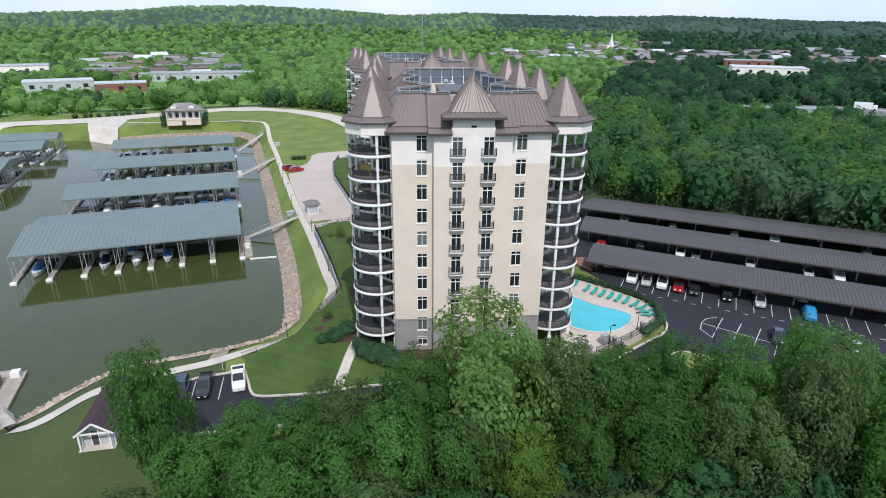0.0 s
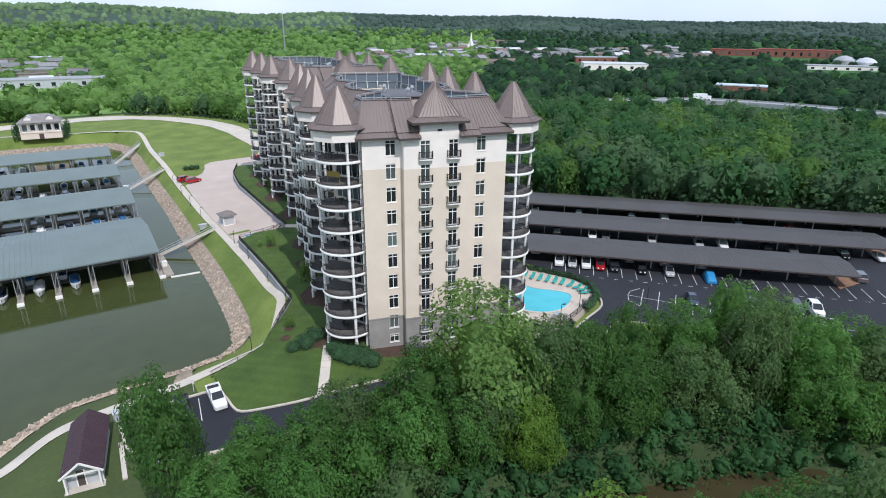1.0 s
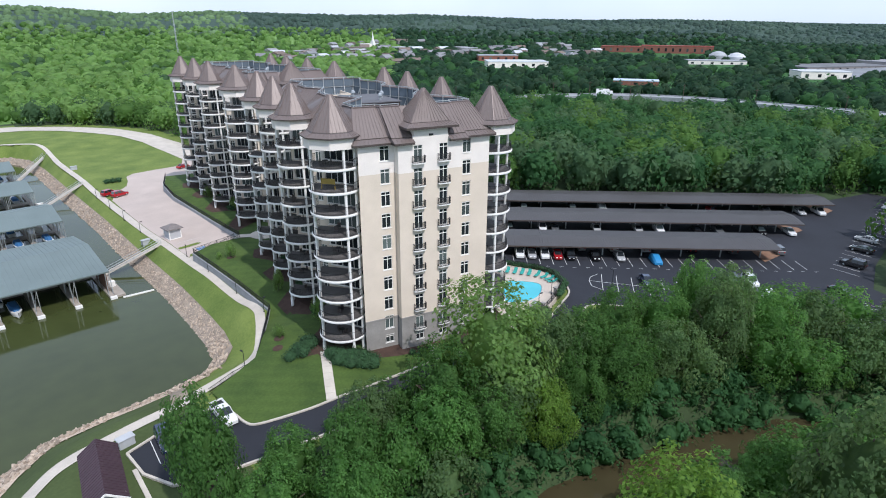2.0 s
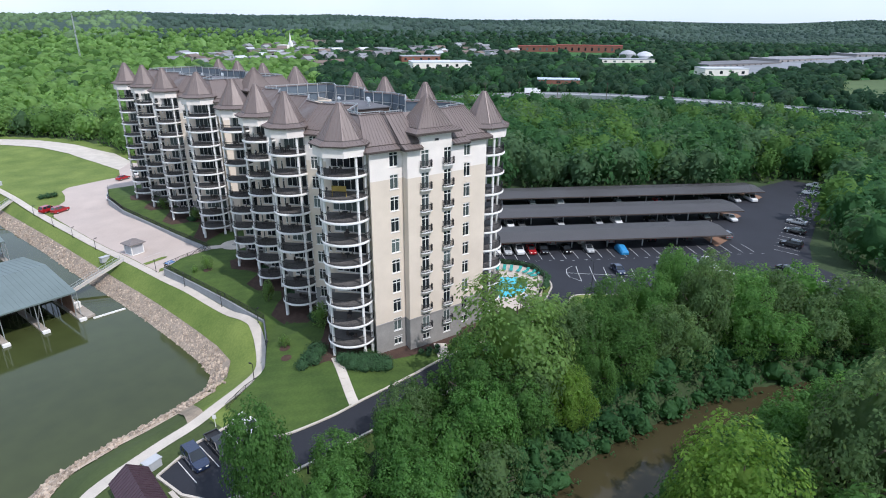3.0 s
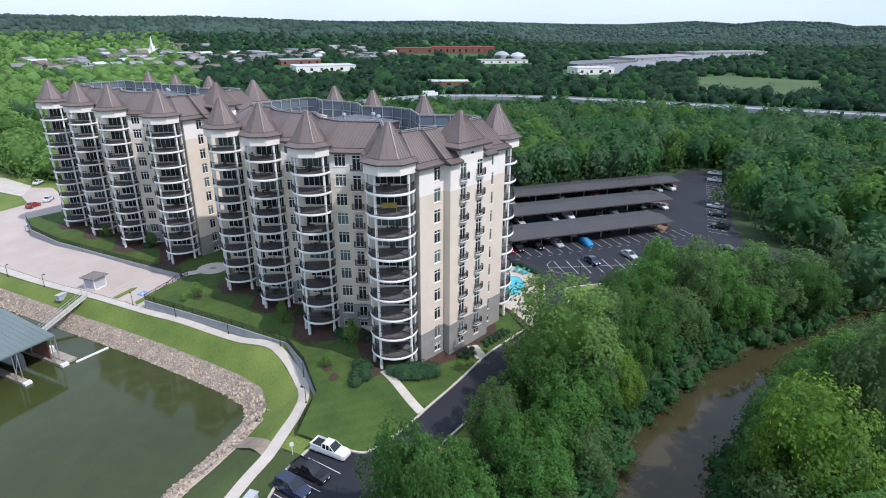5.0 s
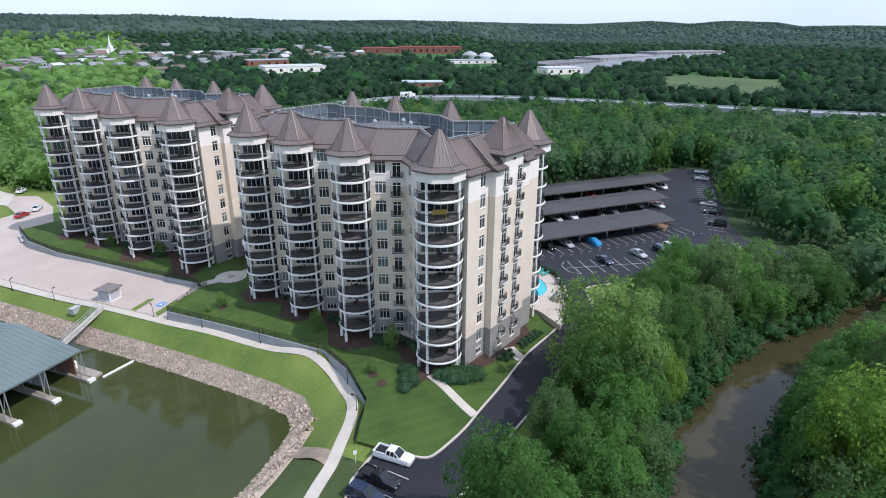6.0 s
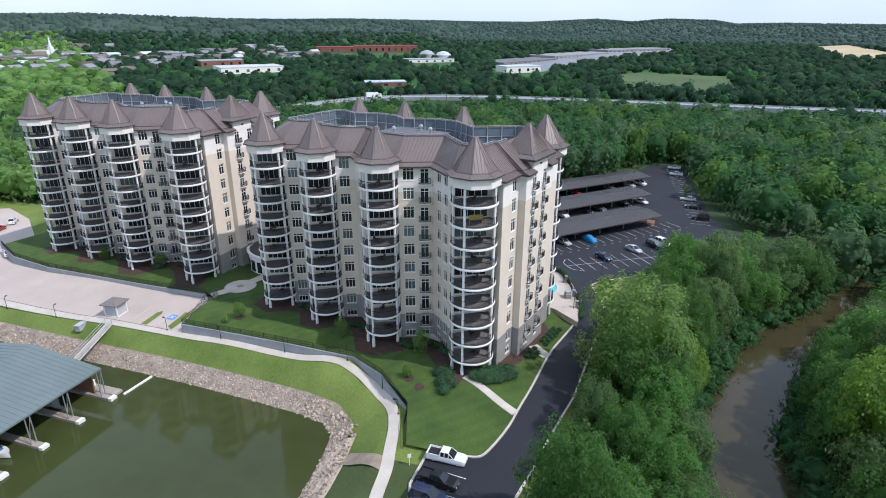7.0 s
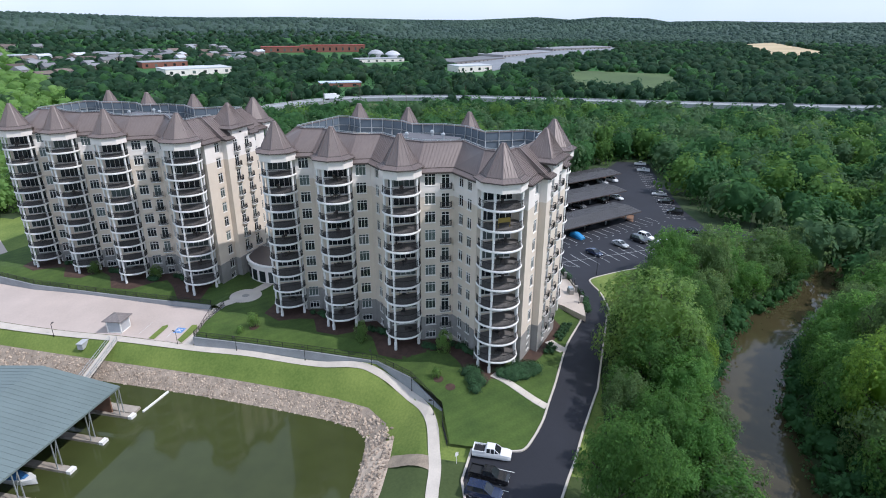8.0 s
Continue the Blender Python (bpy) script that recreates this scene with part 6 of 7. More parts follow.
hc = single("accessible_bay_sign", drape("accessible_bay_sign", [(17.2, 133.3), (19.0, 133.4), (18.9, 135.1), (17.1, 135.0)], lambda x, y: gz(x, y) + 0.15, mat("blue_road_paint", (0.12, 0.25, 0.5), 0.7, var=0.15, scale=2), 1), None, "blue painted square in an accessible bay", "road marking", kind="structure")
stripe_set("accessible_bay_mark", [((17.6, 133.7), (18.5, 134.7)), ((17.6, 134.7), (18.5, 133.7))], "white mark on the blue painted square", 0.2)
single("planted_island", drape("planted_island", [(14.2, 136.9), (18.6, 137.1), (19.4, 137.6), (18.6, 138.3), (14.2, 138.1)], lambda x, y: gz(x, y) + 0.2, M_GRASS, 2), None, "grass island in the paved drive", "island", kind="structure")
ISLE = smooth_line([(40, 53.8), (43, 53.7), (49.6, 55.0), (54, 56.8), (56.4, 57.1), (58.9, 55.2), (63.7, 49.7), (66.5, 44.6), (60, 43), (46, 48), (40, 53.8)], 3)
single("planted_island", drape("planted_island", ISLE[:-1], lambda x, y: gz(x, y) + 0.3, M_GRASS, 2), None, "kerbed grass island at the car park entry", "island", kind="structure")
kerb(ISLE, h=0.3)
for t, p0, p1 in ((44.6, 103, 113), (58.4, 120.4, 130), (75.2, 137, 147), (-22.6, 104, 113)):
    sg = 1 if t > 0 else -1
    single("planted_island", drape("planted_island", [A2(t - 4 * sg, p0), A2(t + 1.0 * sg, (p0 + p1) / 2 - 1), A2(t + 1.0 * sg, (p0 + p1) / 2 + 1), A2(t - 4 * sg, p1)], lambda x, y: gz(x, y) + 0.32, mat("tan_mulch", (0.22, 0.125, 0.08), 0.9, var=0.15, scale=1, fine=6), 2), None, "tan mulched island at the end of a carport", "island", kind="structure")
s = Mesh()
s.box(-0.03, -0.03, 0, 0.03, 0.03, 1.9), s.box(-0.04, -0.25, 1.3, -0.034, 0.25, 1.9)
single("sign_post", s, M_TRIM, "small white sign on a post beside the bays", "sign", pose(-6.4, 75.6, gz(-6.4, 75.6), 0, 0, 40))
for x, y in ((15.6, 236), (10.9, 149.6), (-15.2, 74.4)):
    s = Mesh()
    s.box(-0.9, -0.5, 0, 0.9, 0.5, 1.1), s.box(-1.0, -0.6, 1.1, 1.0, 0.6, 1.2)
    single("utility_box", s, M_SIDING, "grey utility box on the grass", "box", pose(x, y, gz(x, y), 0, 0, 8))
s = Mesh()
s.cyl(0, 0, 0, 1.0, 0.12, 8), s.cyl(0, 0, 1.0, 1.15, 0.16, 8, 0.06)
single("bollard", s, M_RAIL, "black bollard at the road edge", "bollard", pose(-4.6, 59.2, gz(-4.6, 59.2)))

# ---- the far valley: highway, fields, town ----


def land(x, y):
    """Ground height far off, hills included."""
    return float(ground_z(x, y) + hill_h(np.float64(x), np.float64(y)))


HWY = smooth_line([(150, 296), (200, 281), (247, 264), (292, 246), (322, 226), (340, 186), (347, 125), (348, 58), (347, -10), (348, -70), (352, -190), (362, -420)], 6)
HWY_UP = lambda x, y: land(x, y) + 2.2 + 1.2 * min(1.0, max(0.0, (240 - y) / 90))
single("highway", drape("highway", ribbon_poly(HWY, 13), HWY_UP, M_RWALL, 12), None, "pale concrete highway through the woods", "road", kind="structure")
hb = Mesh()
for off in (-6.6, 6.6):
    ln = offset_line(HWY, off)
    for a, b in zip(ln[:-1], ln[1:]):
        hb.beam((*a, HWY_UP(*a) - 0.5), (*b, HWY_UP(*b) - 0.5), 0.4, 2.4)
single("highway_barrier", hb, M_RWALL, "concrete side barrier of the highway", "barrier", kind="structure")
FIELDS = [[(430, 62), (565, 75), (592, 52), (572, -28), (440, -24)], [(820, -186), (1215, -238), (1345, -335), (870, -290)], [(252, 240), (300, 230), (330, 214), (308, 158), (268, 158)], [(560, 150), (640, 222), (770, 184), (905, 122), (1062, 4), (900, -8), (745, 92)]]
for f, m, lb in ((FIELDS[0], mat("meadow_grass", (0.062, 0.100, 0.036), 0.95, var=0.2, scale=0.02, fine=0.3, tint=(0.090, 0.135, 0.048)), "open green field beyond the woods"), (FIELDS[1], mat("straw_field", (0.42, 0.33, 0.2), 0.95, var=0.15, scale=0.01, fine=0.1), "pale straw-coloured field far off"), (FIELDS[2], M_GRASS_DARK, "green meadow beside the highway"), (FIELDS[3], mat("worn_asphalt", (0.20, 0.21, 0.225), 0.9, var=0.12, scale=0.02, fine=0.2), "wide grey car park of the shopping centre")):
    single("field", drape("field", f, lambda x, y: land(x, y) + 0.6, m, 25), None, lb, "field", kind="structure")


def town_building(x, y, w, d, h, turn, roofm, wallm, label, pitch=0.0, name="town_building"):
    z = min(land(x + i, y + j) for i in (-w / 2, w / 2) for j in (-d / 2, d / 2)) - 0.5
    b = thing(name, label, "building", pose(x, y, z, 0, 0, turn), "buildings of the town")
    s = Mesh()
    s.box(-w / 2, -d / 2, 0, w / 2, d / 2, h)
    part("wall", s, wallm, b)
    s = Mesh()
    if pitch:
        e, k = 0.5, h + pitch
        s.quad(((-w / 2 - e, -d / 2 - e, h), (w / 2 + e, -d / 2 - e, h), (w / 2 + e, 0, k), (-w / 2 - e, 0, k)))
        s.quad(((w / 2 + e, d / 2 + e, h), (-w / 2 - e, d / 2 + e, h), (-w / 2 - e, 0, k), (w / 2 + e, 0, k)))
        s.quad(((-w / 2 - e, d / 2 + e, h), (-w / 2 - e, -d / 2 - e, h), (-w / 2 - e, 0, k))), s.quad(((w / 2 + e, -d / 2 - e, h), (w / 2 + e, d / 2 + e, h), (w / 2 + e, 0, k)))
    else:
        s.box(-w / 2 - 0.2, -d / 2 - 0.2, h, w / 2 + 0.2, d / 2 + 0.2, h + 0.7)
    part("roof", s, roofm, b)
    n = max(2, int(w / 9))
    for i in range(n):
        px = -w / 2 + w * (i + 0.5) / n
        g = Mesh()
        g.box(px - w / n * 0.14, -d / 2 - 0.06, h * 0.35, px + w / n * 0.14, -d / 2 - 0.01, h * 0.75)
        part("window", g, M_GLASS, b)
    return b


M_GREYROOF = mat("grey_town_roof", (0.2, 0.2, 0.21), 0.8, var=0.12, scale=0.05, fine=0.4, obj_var=0.3)
M_BROWNROOF = mat("brown_town_roof", (0.13, 0.1, 0.085), 0.85, var=0.15, scale=0.05, fine=0.4, obj_var=0.35)
trn = random.Random(21)
TOWN, BIG = [], []
for cx, cy, sx, sy, n in ((-40, 560, 50, 50, 14), (-60, 690, 60, 70, 18), (-230, 620, 60, 60, 6), (400, 700, 70, 50, 12), (480, 690, 70, 60, 14), (560, 620, 70, 50, 12), (600, 545, 50, 45, 8), (660, 500, 50, 40, 8), (700, 580, 80, 60, 8), (440, 580, 60, 60, 10), (350, 660, 40, 40, 8), (560, 790, 90, 50, 10)):
    for _ in range(n):
        for _try in range(12):
            x, y = cx + trn.uniform(-sx, sx), cy + trn.uniform(-sy, sy)
            if all((x - a) ** 2 + (y - b) ** 2 > 26 ** 2 for a, b in TOWN):
                break
        TOWN.append((x, y))
        big = trn.random() < 0.3
        roofm = trn.choice([M_TOWNROOF, M_GREYROOF, M_GREYROOF, M_BROWNROOF])
        w, d, h = (trn.uniform(22, 38), trn.uniform(14, 22), trn.uniform(4.5, 6)) if big else (trn.uniform(11, 17), trn.uniform(8, 11), trn.uniform(4.2, 5.6))
        pale = roofm is M_TOWNROOF
        town_building(x, y, w, d, h, trn.uniform(-30, 30), roofm, trn.choice([M_TOWNWALL, M_TOWNWALL, M_TOWNWALL, M_SIDING]), ("large flat-roofed " if big else "pitched-roof ") + ("pale" if pale else "dark-roofed") + " town building among trees", 0 if big else trn.uniform(2, 3.5))
for x, y, w, d, h, a, rm, wm, lb in ((-165, 588, 60, 26, 3, 10, M_TOWNROOF, M_WHITE, "long white industrial shed in the town"), (-104, 468, 40, 20, 2, 12, M_TOWNROOF, M_SIDING, "pale metal warehouse near the lake"), (-64, 446, 30, 16, 2, 5, M_TOWNROOF, M_BRICK, "pale-roofed workshop near the lake"),
                                     (-18, 512, 82, 22, 2, -4, M_TOWNROOF, M_SIDING, "long pale-roofed warehouse near the lake"), (472, 430, 62, 34, 5, -40, M_TOWNROOF, M_WHITE, "large white-roofed store in the town"), (520, 500, 46, 24, 5, -40, M_TOWNROOF, M_BRICK, "pale-roofed brick store in the town"), (414, 256, 34, 14, 2.5, -60, mat("blue_white_roof", (0.45, 0.52, 0.62), 0.5, var=0.1, scale=0.05), M_BRICK, "low blue-white roofed building by the highway"),
                                     (570, 172, 40, 24, 5, -50, M_TOWNROOF, M_WHITE, "white store with a flat roof"), (655, 300, 60, 22, 3, -55, M_TOWNROOF, M_WHITE, "white hall with a flat roof"),
                                     (757, 478, 56, 18, 7, -65, M_REDROOF, M_BRICK, "long red-roofed brick building"), (788, 412, 92, 20, 9, -65, M_REDROOF, M_BRICK, "long red-roofed brick building"), (690, 196, 110, 44, 2, -26, M_GREYROOF, M_TOWNWALL, "wide grey-roofed shopping centre"), (815, 148, 130, 48, 2, -28, M_GREYROOF, M_TOWNWALL, "wide grey-roofed shopping centre"), (950, 70, 140, 44, 2, -40, M_GREYROOF, M_TOWNWALL, "wide grey-roofed shopping centre")):
    TOWN.append((x, y)), BIG.append((x, y))
    town_building(x, y, w, d, h + (1.5 if x > 0 else 4.0), a, rm, wm, lb)
for x, y in ((702, 318), (690, 292)):
    s = Mesh()
    s.cyl(0, 0, 0, 6, 10, 20), s.cyl(0, 0, 6, 9, 10, 20, 6.5), s.cyl(0, 0, 9, 10.5, 6.5, 20, 1.5)
    single("domed_hall", s, M_TOWNROOF, "white domed hall in the town", "building", pose(x, y, land(x, y)), "buildings of the town", smooth=False)
ch = thing("church", "white church with a tall pointed steeple", "church", pose(520, 757, land(520, 757)))
s = Mesh()
s.box(-6, -12, 0, 6, 12, 8)
part("nave", s, M_WHITE, ch)
s = Mesh()
s.box(-2.2, -15, 0, 2.2, -10, 12), s.cyl(0, -12.5, 12, 25, 1.9, 8, 0.1)
part("steeple", s, M_TRIM, ch)
mast = thing("radio_mast", "slender steel lattice radio mast", "mast", pose(250, 774, land(250, 774)))
s = Mesh()
for i in range(3):
    a = radians(120 * i)
    s.beam((1.1 * math.cos(a), 1.1 * math.sin(a), 0), (0.35 * math.cos(a), 0.35 * math.sin(a), 50), 0.3)
    for k in range(12):
        b = radians(120 * (i + 1))
        r0, r1 = 1.1 - 0.75 * k / 12, 1.1 - 0.75 * (k + 1) / 12
        s.beam((r0 * math.cos(a), r0 * math.sin(a), 50 * k / 12), (r1 * math.cos(b), r1 * math.sin(b), 50 * (k + 1) / 12), 0.18)
part("lattice", s, M_STEEL, mast)
for i in range(9):
    x, y = HWY[6 + 4 * i]
    x, y = x - 14, y - 12
    p = thing("utility_pole", "wooden utility pole beside the highway", "pole", pose(x, y, land(x, y), 0, 0, 40 * i), "utility poles along the highway")
    s = Mesh()
    s.cyl(0, 0, 0, 13, 0.2, 7, 0.13)
    part("pole", s, M_TRUNK, p)
    s = Mesh()
    s.box(-1.3, -0.1, 12, 1.3, 0.1, 12.2)
    part("crossarm", s, M_TRUNK, p)
x, y = 322, 226
lorry = thing("lorry", "white box lorry on the highway", "truck", pose(x, y, HWY_UP(x, y), 0, 0, -50))
s = Mesh()
s.box(-5, -1.25, 1.0, 3.4, 1.25, 4.0)
part("cargo_box", s, M_BOATW, lorry)
s = Mesh()
s.box(3.6, -1.15, 0.7, 5.6, 1.15, 2.9)
part("cab", s, M_BOATW, lorry)
for x0 in (-3.6, -2.4, 4.6):
    s = Mesh()
    s.box(x0 - 0.5, -1.2, 0, x0 + 0.5, 1.2, 1.0)
    part("wheel", s, M_TYRE, lorry)

# ---- trees ----


def leaf_cloud(rng, lobes, count, size, flat=0.5, rough=0.45, spread=0.8):
    """Leaf quads scattered over a set of lobes (x, y, z, radius)."""
    lob = np.array(lobes, float)
    wgt = lob[:, 3] ** 2
    pick = rng.choice(len(lob), count, p=wgt / wgt.sum())
    d = rng.normal(size=(count, 3))
    d[:, 2] = np.where(rng.random(count) < 0.7, np.abs(d[:, 2]), d[:, 2])
    d /= np.linalg.norm(d, axis=1)[:, None]
    rad = lob[pick, 3] * (0.6 + spread * rng.random(count))
    c = lob[pick, :3] + d * rad[:, None] * np.array([1, 1, 0.85])
    out = c - lob[:, :3].mean(0)
    out /= np.linalg.norm(out, axis=1)[:, None] + 1e-9
    n = 0.6 * d + 0.5 * out + rng.normal(size=(count, 3)) * rough + np.array([0, 0, 0.45])
    n /= np.linalg.norm(n, axis=1)[:, None]
    t = np.cross(n, rng.normal(size=(count, 3)))
    t /= np.linalg.norm(t, axis=1)[:, None] + 1e-9
    b = np.cross(n, t)
    s = (size * (0.55 + 0.9 * rng.random(count)))[:, None]
    return np.stack([c - t * s, c - b * s * flat, c + t * s, c + b * s * flat], 1).reshape(-1, 3)


def make_ico(level):
    bm = bmesh.new()
    bmesh.ops.create_icosphere(bm, subdivisions=level, radius=1)
    bm.verts.index_update()
    r = (np.array([v.co[:] for v in bm.verts]), np.array([[v.index for v in f.verts] for f in bm.faces]))
    bm.free()
    return r


ICO = make_ico(2)


def fast_mesh(name, quads, tri_v, tri_f, mats):
    """One mesh from n*4 quad corners and indexed triangles."""
    nq = len(quads) // 4
    verts = np.concatenate([quads, tri_v]) if len(tri_v) else quads
    loops = np.concatenate([np.arange(nq * 4), (tri_f + nq * 4).ravel()]) if len(tri_v) else np.arange(nq * 4)
    nt = len(tri_f)
    start = np.concatenate([np.arange(nq) * 4, nq * 4 + np.arange(nt) * 3])
    total = np.concatenate([np.full(nq, 4), np.full(nt, 3)])
    me = bpy.data.meshes.new(name)
    me.vertices.add(len(verts)), me.loops.add(len(loops)), me.polygons.add(nq + nt)
    me.vertices.foreach_set("co", verts.astype(np.float32).ravel())
    me.loops.foreach_set("vertex_index", loops.astype(np.int32))
    me.polygons.foreach_set("loop_start", start.astype(np.int32))
    me.polygons.foreach_set("loop_total", total.astype(np.int32))
    me.polygons.foreach_set("use_smooth", np.concatenate([np.zeros(nq, bool), np.ones(nt, bool)]))
    for m in mats if isinstance(mats, list) else [mats]:
        me.materials.append(m)
    me.update(calc_edges=True)
    return me


def cores(rng, lobes, k, ico=ICO):
    """Rough inner lumps that close a crown."""
    v, f, base = [], [], 0
    for x, y, z, r in lobes:
        j = ico[0] * (0.8 + 0.4 * rng.random((len(ico[0]), 1)))
        v.append(j * np.array([r, r, r * 0.85]) * k + np.array([x, y, z]))
        f.append(ico[1] + base)
        base += len(ico[0])
    return np.concatenate(v), np.concatenate(f)


def crown_lobes(rng, n, low):
    """Clumps of a unit crown (1 wide, 1 high): shoots over an uneven egg, thick at the shoulders and open below."""
    out, lean = [], rng.normal(size=2) * 0.05
    for i in range(n):
        z = -0.75 + 1.72 * (i + 0.5) / n
        a = 2.39996 * i + rng.normal() * 0.35
        ring = math.sqrt(max(0.0, 1 - min(0.96, abs(z)) ** 2.2))
        reach = rng.uniform(0.62, 1.0) * (1 + 0.20 * math.sin(2 * a + n) + 0.12 * math.sin(3 * a + 1.3 * n))
        r = rng.uniform(0.075, 0.135) * (1.25 - 0.35 * max(0.0, z)) * (60 / n) ** 0.36
        up = low + (1 - low) * (0.5 + 0.5 * z)
        out.append((0.43 * ring * reach * math.cos(a) + lean[0] * z, 0.43 * ring * reach * math.sin(a) + lean[1] * z, min(0.97, up) - 0.5 * r + rng.normal() * 0.025, r))
    return out


def clump_cloud(rng, lobes, count, size):
    """Leaf sprays in and over the clumps, facing outward and up."""
    lob = np.array(lobes, float)
    wgt = lob[:, 3] ** 1.7
    pick = rng.choice(len(lob), count, p=wgt / wgt.sum())
    out = lob[pick, :3] - np.array([0, 0, 0.42])
    out /= np.linalg.norm(out, axis=1)[:, None] + 1e-9
    d = rng.normal(size=(count, 3)) + 0.7 * out + np.array([0, 0, 0.15])
    d /= np.linalg.norm(d, axis=1)[:, None]
    c = lob[pick, :3] + d * (lob[pick, 3] * (0.55 + 0.65 * rng.random(count)))[:, None]
    n = 0.55 * d + 0.55 * out + rng.normal(size=(count, 3)) * 0.40 + np.array([0, 0, 0.35])
    n /= np.linalg.norm(n, axis=1)[:, None]
    u = np.cross(n, rng.normal(size=(count, 3)))
    u /= np.linalg.norm(u, axis=1)[:, None] + 1e-9
    v = np.cross(n, u)
    k = (size * (0.4 + 1.2 * rng.random(count)))[:, None]
    return np.stack([c - u * k, c - v * k * 0.65, c + u * k, c + v * k * 0.65], 1).reshape(-1, 3)


def unit_crown(seed, clumps, leaves, size, low, level=3, fill=0.62):
    """A unit crown: an uneven inner body hidden by clumps of leaf sprays."""
    rng = np.random.default_rng(seed)
    ico = make_ico(level)
    o = Vector((seed * 1.7, seed * 0.9, seed * 0.3))
    k = np.array([1 + 0.35 * noise.noise(Vector(p) * 1.7 + o) + 0.4 * noise.noise(Vector(p) * 4.1 + o) for p in ico[0]])[:, None]
    body = ico[0] * k * np.array([0.43, 0.43, 0.5 * (1 - low)]) * fill + np.array([0, 0, 0.5 + 0.46 * low])
    return clump_cloud(rng, crown_lobes(rng, clumps, low), leaves, size), body, ico[1]


def make_tree(seed, clumps, leaves, size, low):
    h, w = 12.0, 11.0
    q, v, f = unit_crown(seed, clumps, leaves, size, low, 3, 0.5)
    k = np.array([w, w, h])
    crown = fast_mesh("crown", q * k, v * k, f, M_LEAF)
    t = Mesh()
    t.cyl(0, 0, -0.8, h * 0.42, 0.3, 9, 0.2), t.cyl(0, 0, h * 0.42, h * 0.82, 0.2, 8, 0.05)
    for i in range(9):
        z = h * (low + 0.1 + 0.05 * i)
        a, b = Vector((0, 0, z * 0.7)), Vector((0.36 * w * math.cos(2.4 * i), 0.36 * w * math.sin(2.4 * i), z + 0.6))
        m1 = a.lerp(b, 0.5) + Vector((0, 0, -0.25))
        t.beam(a, m1, 0.2), t.beam(m1, b, 0.12)
    return crown, t.data("trunk", M_TRUNK)


KINDS = [make_tree(11 + i, 84, 9400, 0.0150, 0.10 + 0.04 * (i % 3)) for i in range(6)] + [make_tree(61 + i, 42, 2700, 0.0235, 0.12 + 0.04 * (i % 3)) for i in range(5)]
CROWNS = {}


def tree(x, y, h, w, kind, material=None, label="broad-leaved tree in full green leaf", z=None, group="trees along the creek"):
    k = kind % len(KINDS)
    ob = thing("tree", label, "tree", pose(x, y, (gz(x, y) if z is None else z) - 0.1, 0, 0, (x * 37 + y * 91) % 360) @ Matrix.Diagonal((w / 11.0 * (1 + 0.12 * math.sin(7 * x)), w / 11.0 * (1 - 0.12 * math.sin(7 * x)), h / 12.0, 1)), group)
    c, t = KINDS[k]
    part("trunk", t, None, ob)
    if material and material != M_LEAF:
        key = (k, material.name)
        if key not in CROWNS:
            CROWNS[key] = c.copy()
            CROWNS[key].materials[0] = material
        c = CROWNS[key]
    part("crown", c, None, ob)
    return ob


LB_LIGHT = "bright yellow-green tree in spring leaf"
LB_DULL = "grey-green tree with sparse leaves"
PLACED = []
for x, y, h, w, mm in ((21.0, 48.0, 19.0, 15.5, M_LEAF_PALE), (13.5, 49.0, 13.0, 10, M_LEAF), (28.5, 46.0, 13.5, 10.5, M_LEAF_DULL), (-12.3, 55.4, 16.2, 8.6, M_LEAF), (10.3, 18.6, 17.5, 11.5, M_LEAF_LIGHT), (26.5, 11.0, 20.0, 12, M_LEAF_DULL), (-3.5, 15.0, 15, 12, M_LEAF),
                       (57.6, 40.4, 14.2, 7.6, M_LEAF), (53.0, 34.2, 16.4, 10, M_LEAF_DULL), (33.5, 44.0, 12.5, 9.5, M_LEAF), (42.5, 44.5, 12, 10, M_LEAF), (48.5, 40.5, 12.5, 10, M_LEAF), (44.5, 37.0, 10, 8.5, M_LEAF_DULL), (61, 29.5, 12, 10, M_LEAF), (5.8, 53.2, 9.0, 7.5, M_LEAF_DULL),
                       (9.5, 45.5, 10.5, 8.5, M_LEAF), (15.0, 43.4, 9.5, 7.5, M_LEAF), (22.4, 40.4, 9.5, 6.8, M_LEAF_LIGHT), (36.5, 39.0, 10.5, 9, M_LEAF), (-4.0, 54.2, 7.5, 7.5, M_LEAF), (1.2, 49.5, 10.0, 8.5, M_LEAF), (-8.5, 49.5, 8.5, 8, M_LEAF), (18.0, 44.0, 10.5, 8, M_LEAF_DULL),
                       (37.5, 48.5, 9, 8, M_LEAF), (70, 14, 10.5, 10, M_LEAF), (29.5, 41.0, 9, 7.5, M_LEAF), (36.0, 12.0, 12.5, 11, M_LEAF), (30, 17.5, 9.5, 8.5, M_LEAF), (18.5, 19.5, 11.5, 9, M_LEAF), (44, 10, 11, 10, M_LEAF_DULL), (-2, 44.5, 9, 8, M_LEAF), (66, 36, 10.5, 9, M_LEAF)):
    k = int(x * 3 + y * 7) % 6
    tree(x, y, h, w, k, mm, LB_LIGHT if mm is M_LEAF_LIGHT else LB_DULL if mm is M_LEAF_DULL else "broad-leaved tree in full green leaf")
    PLACED.append((x, y, w))
frn = random.Random(77)
NEAR = [(-18, 44), (-9, 50), (3, 54), (30, 52.5), (44, 51.5), (56, 46.5), (68, 41), (80, 26), (84, 5), (60, -20), (0, -8), (-22, 6)]
tries = 0
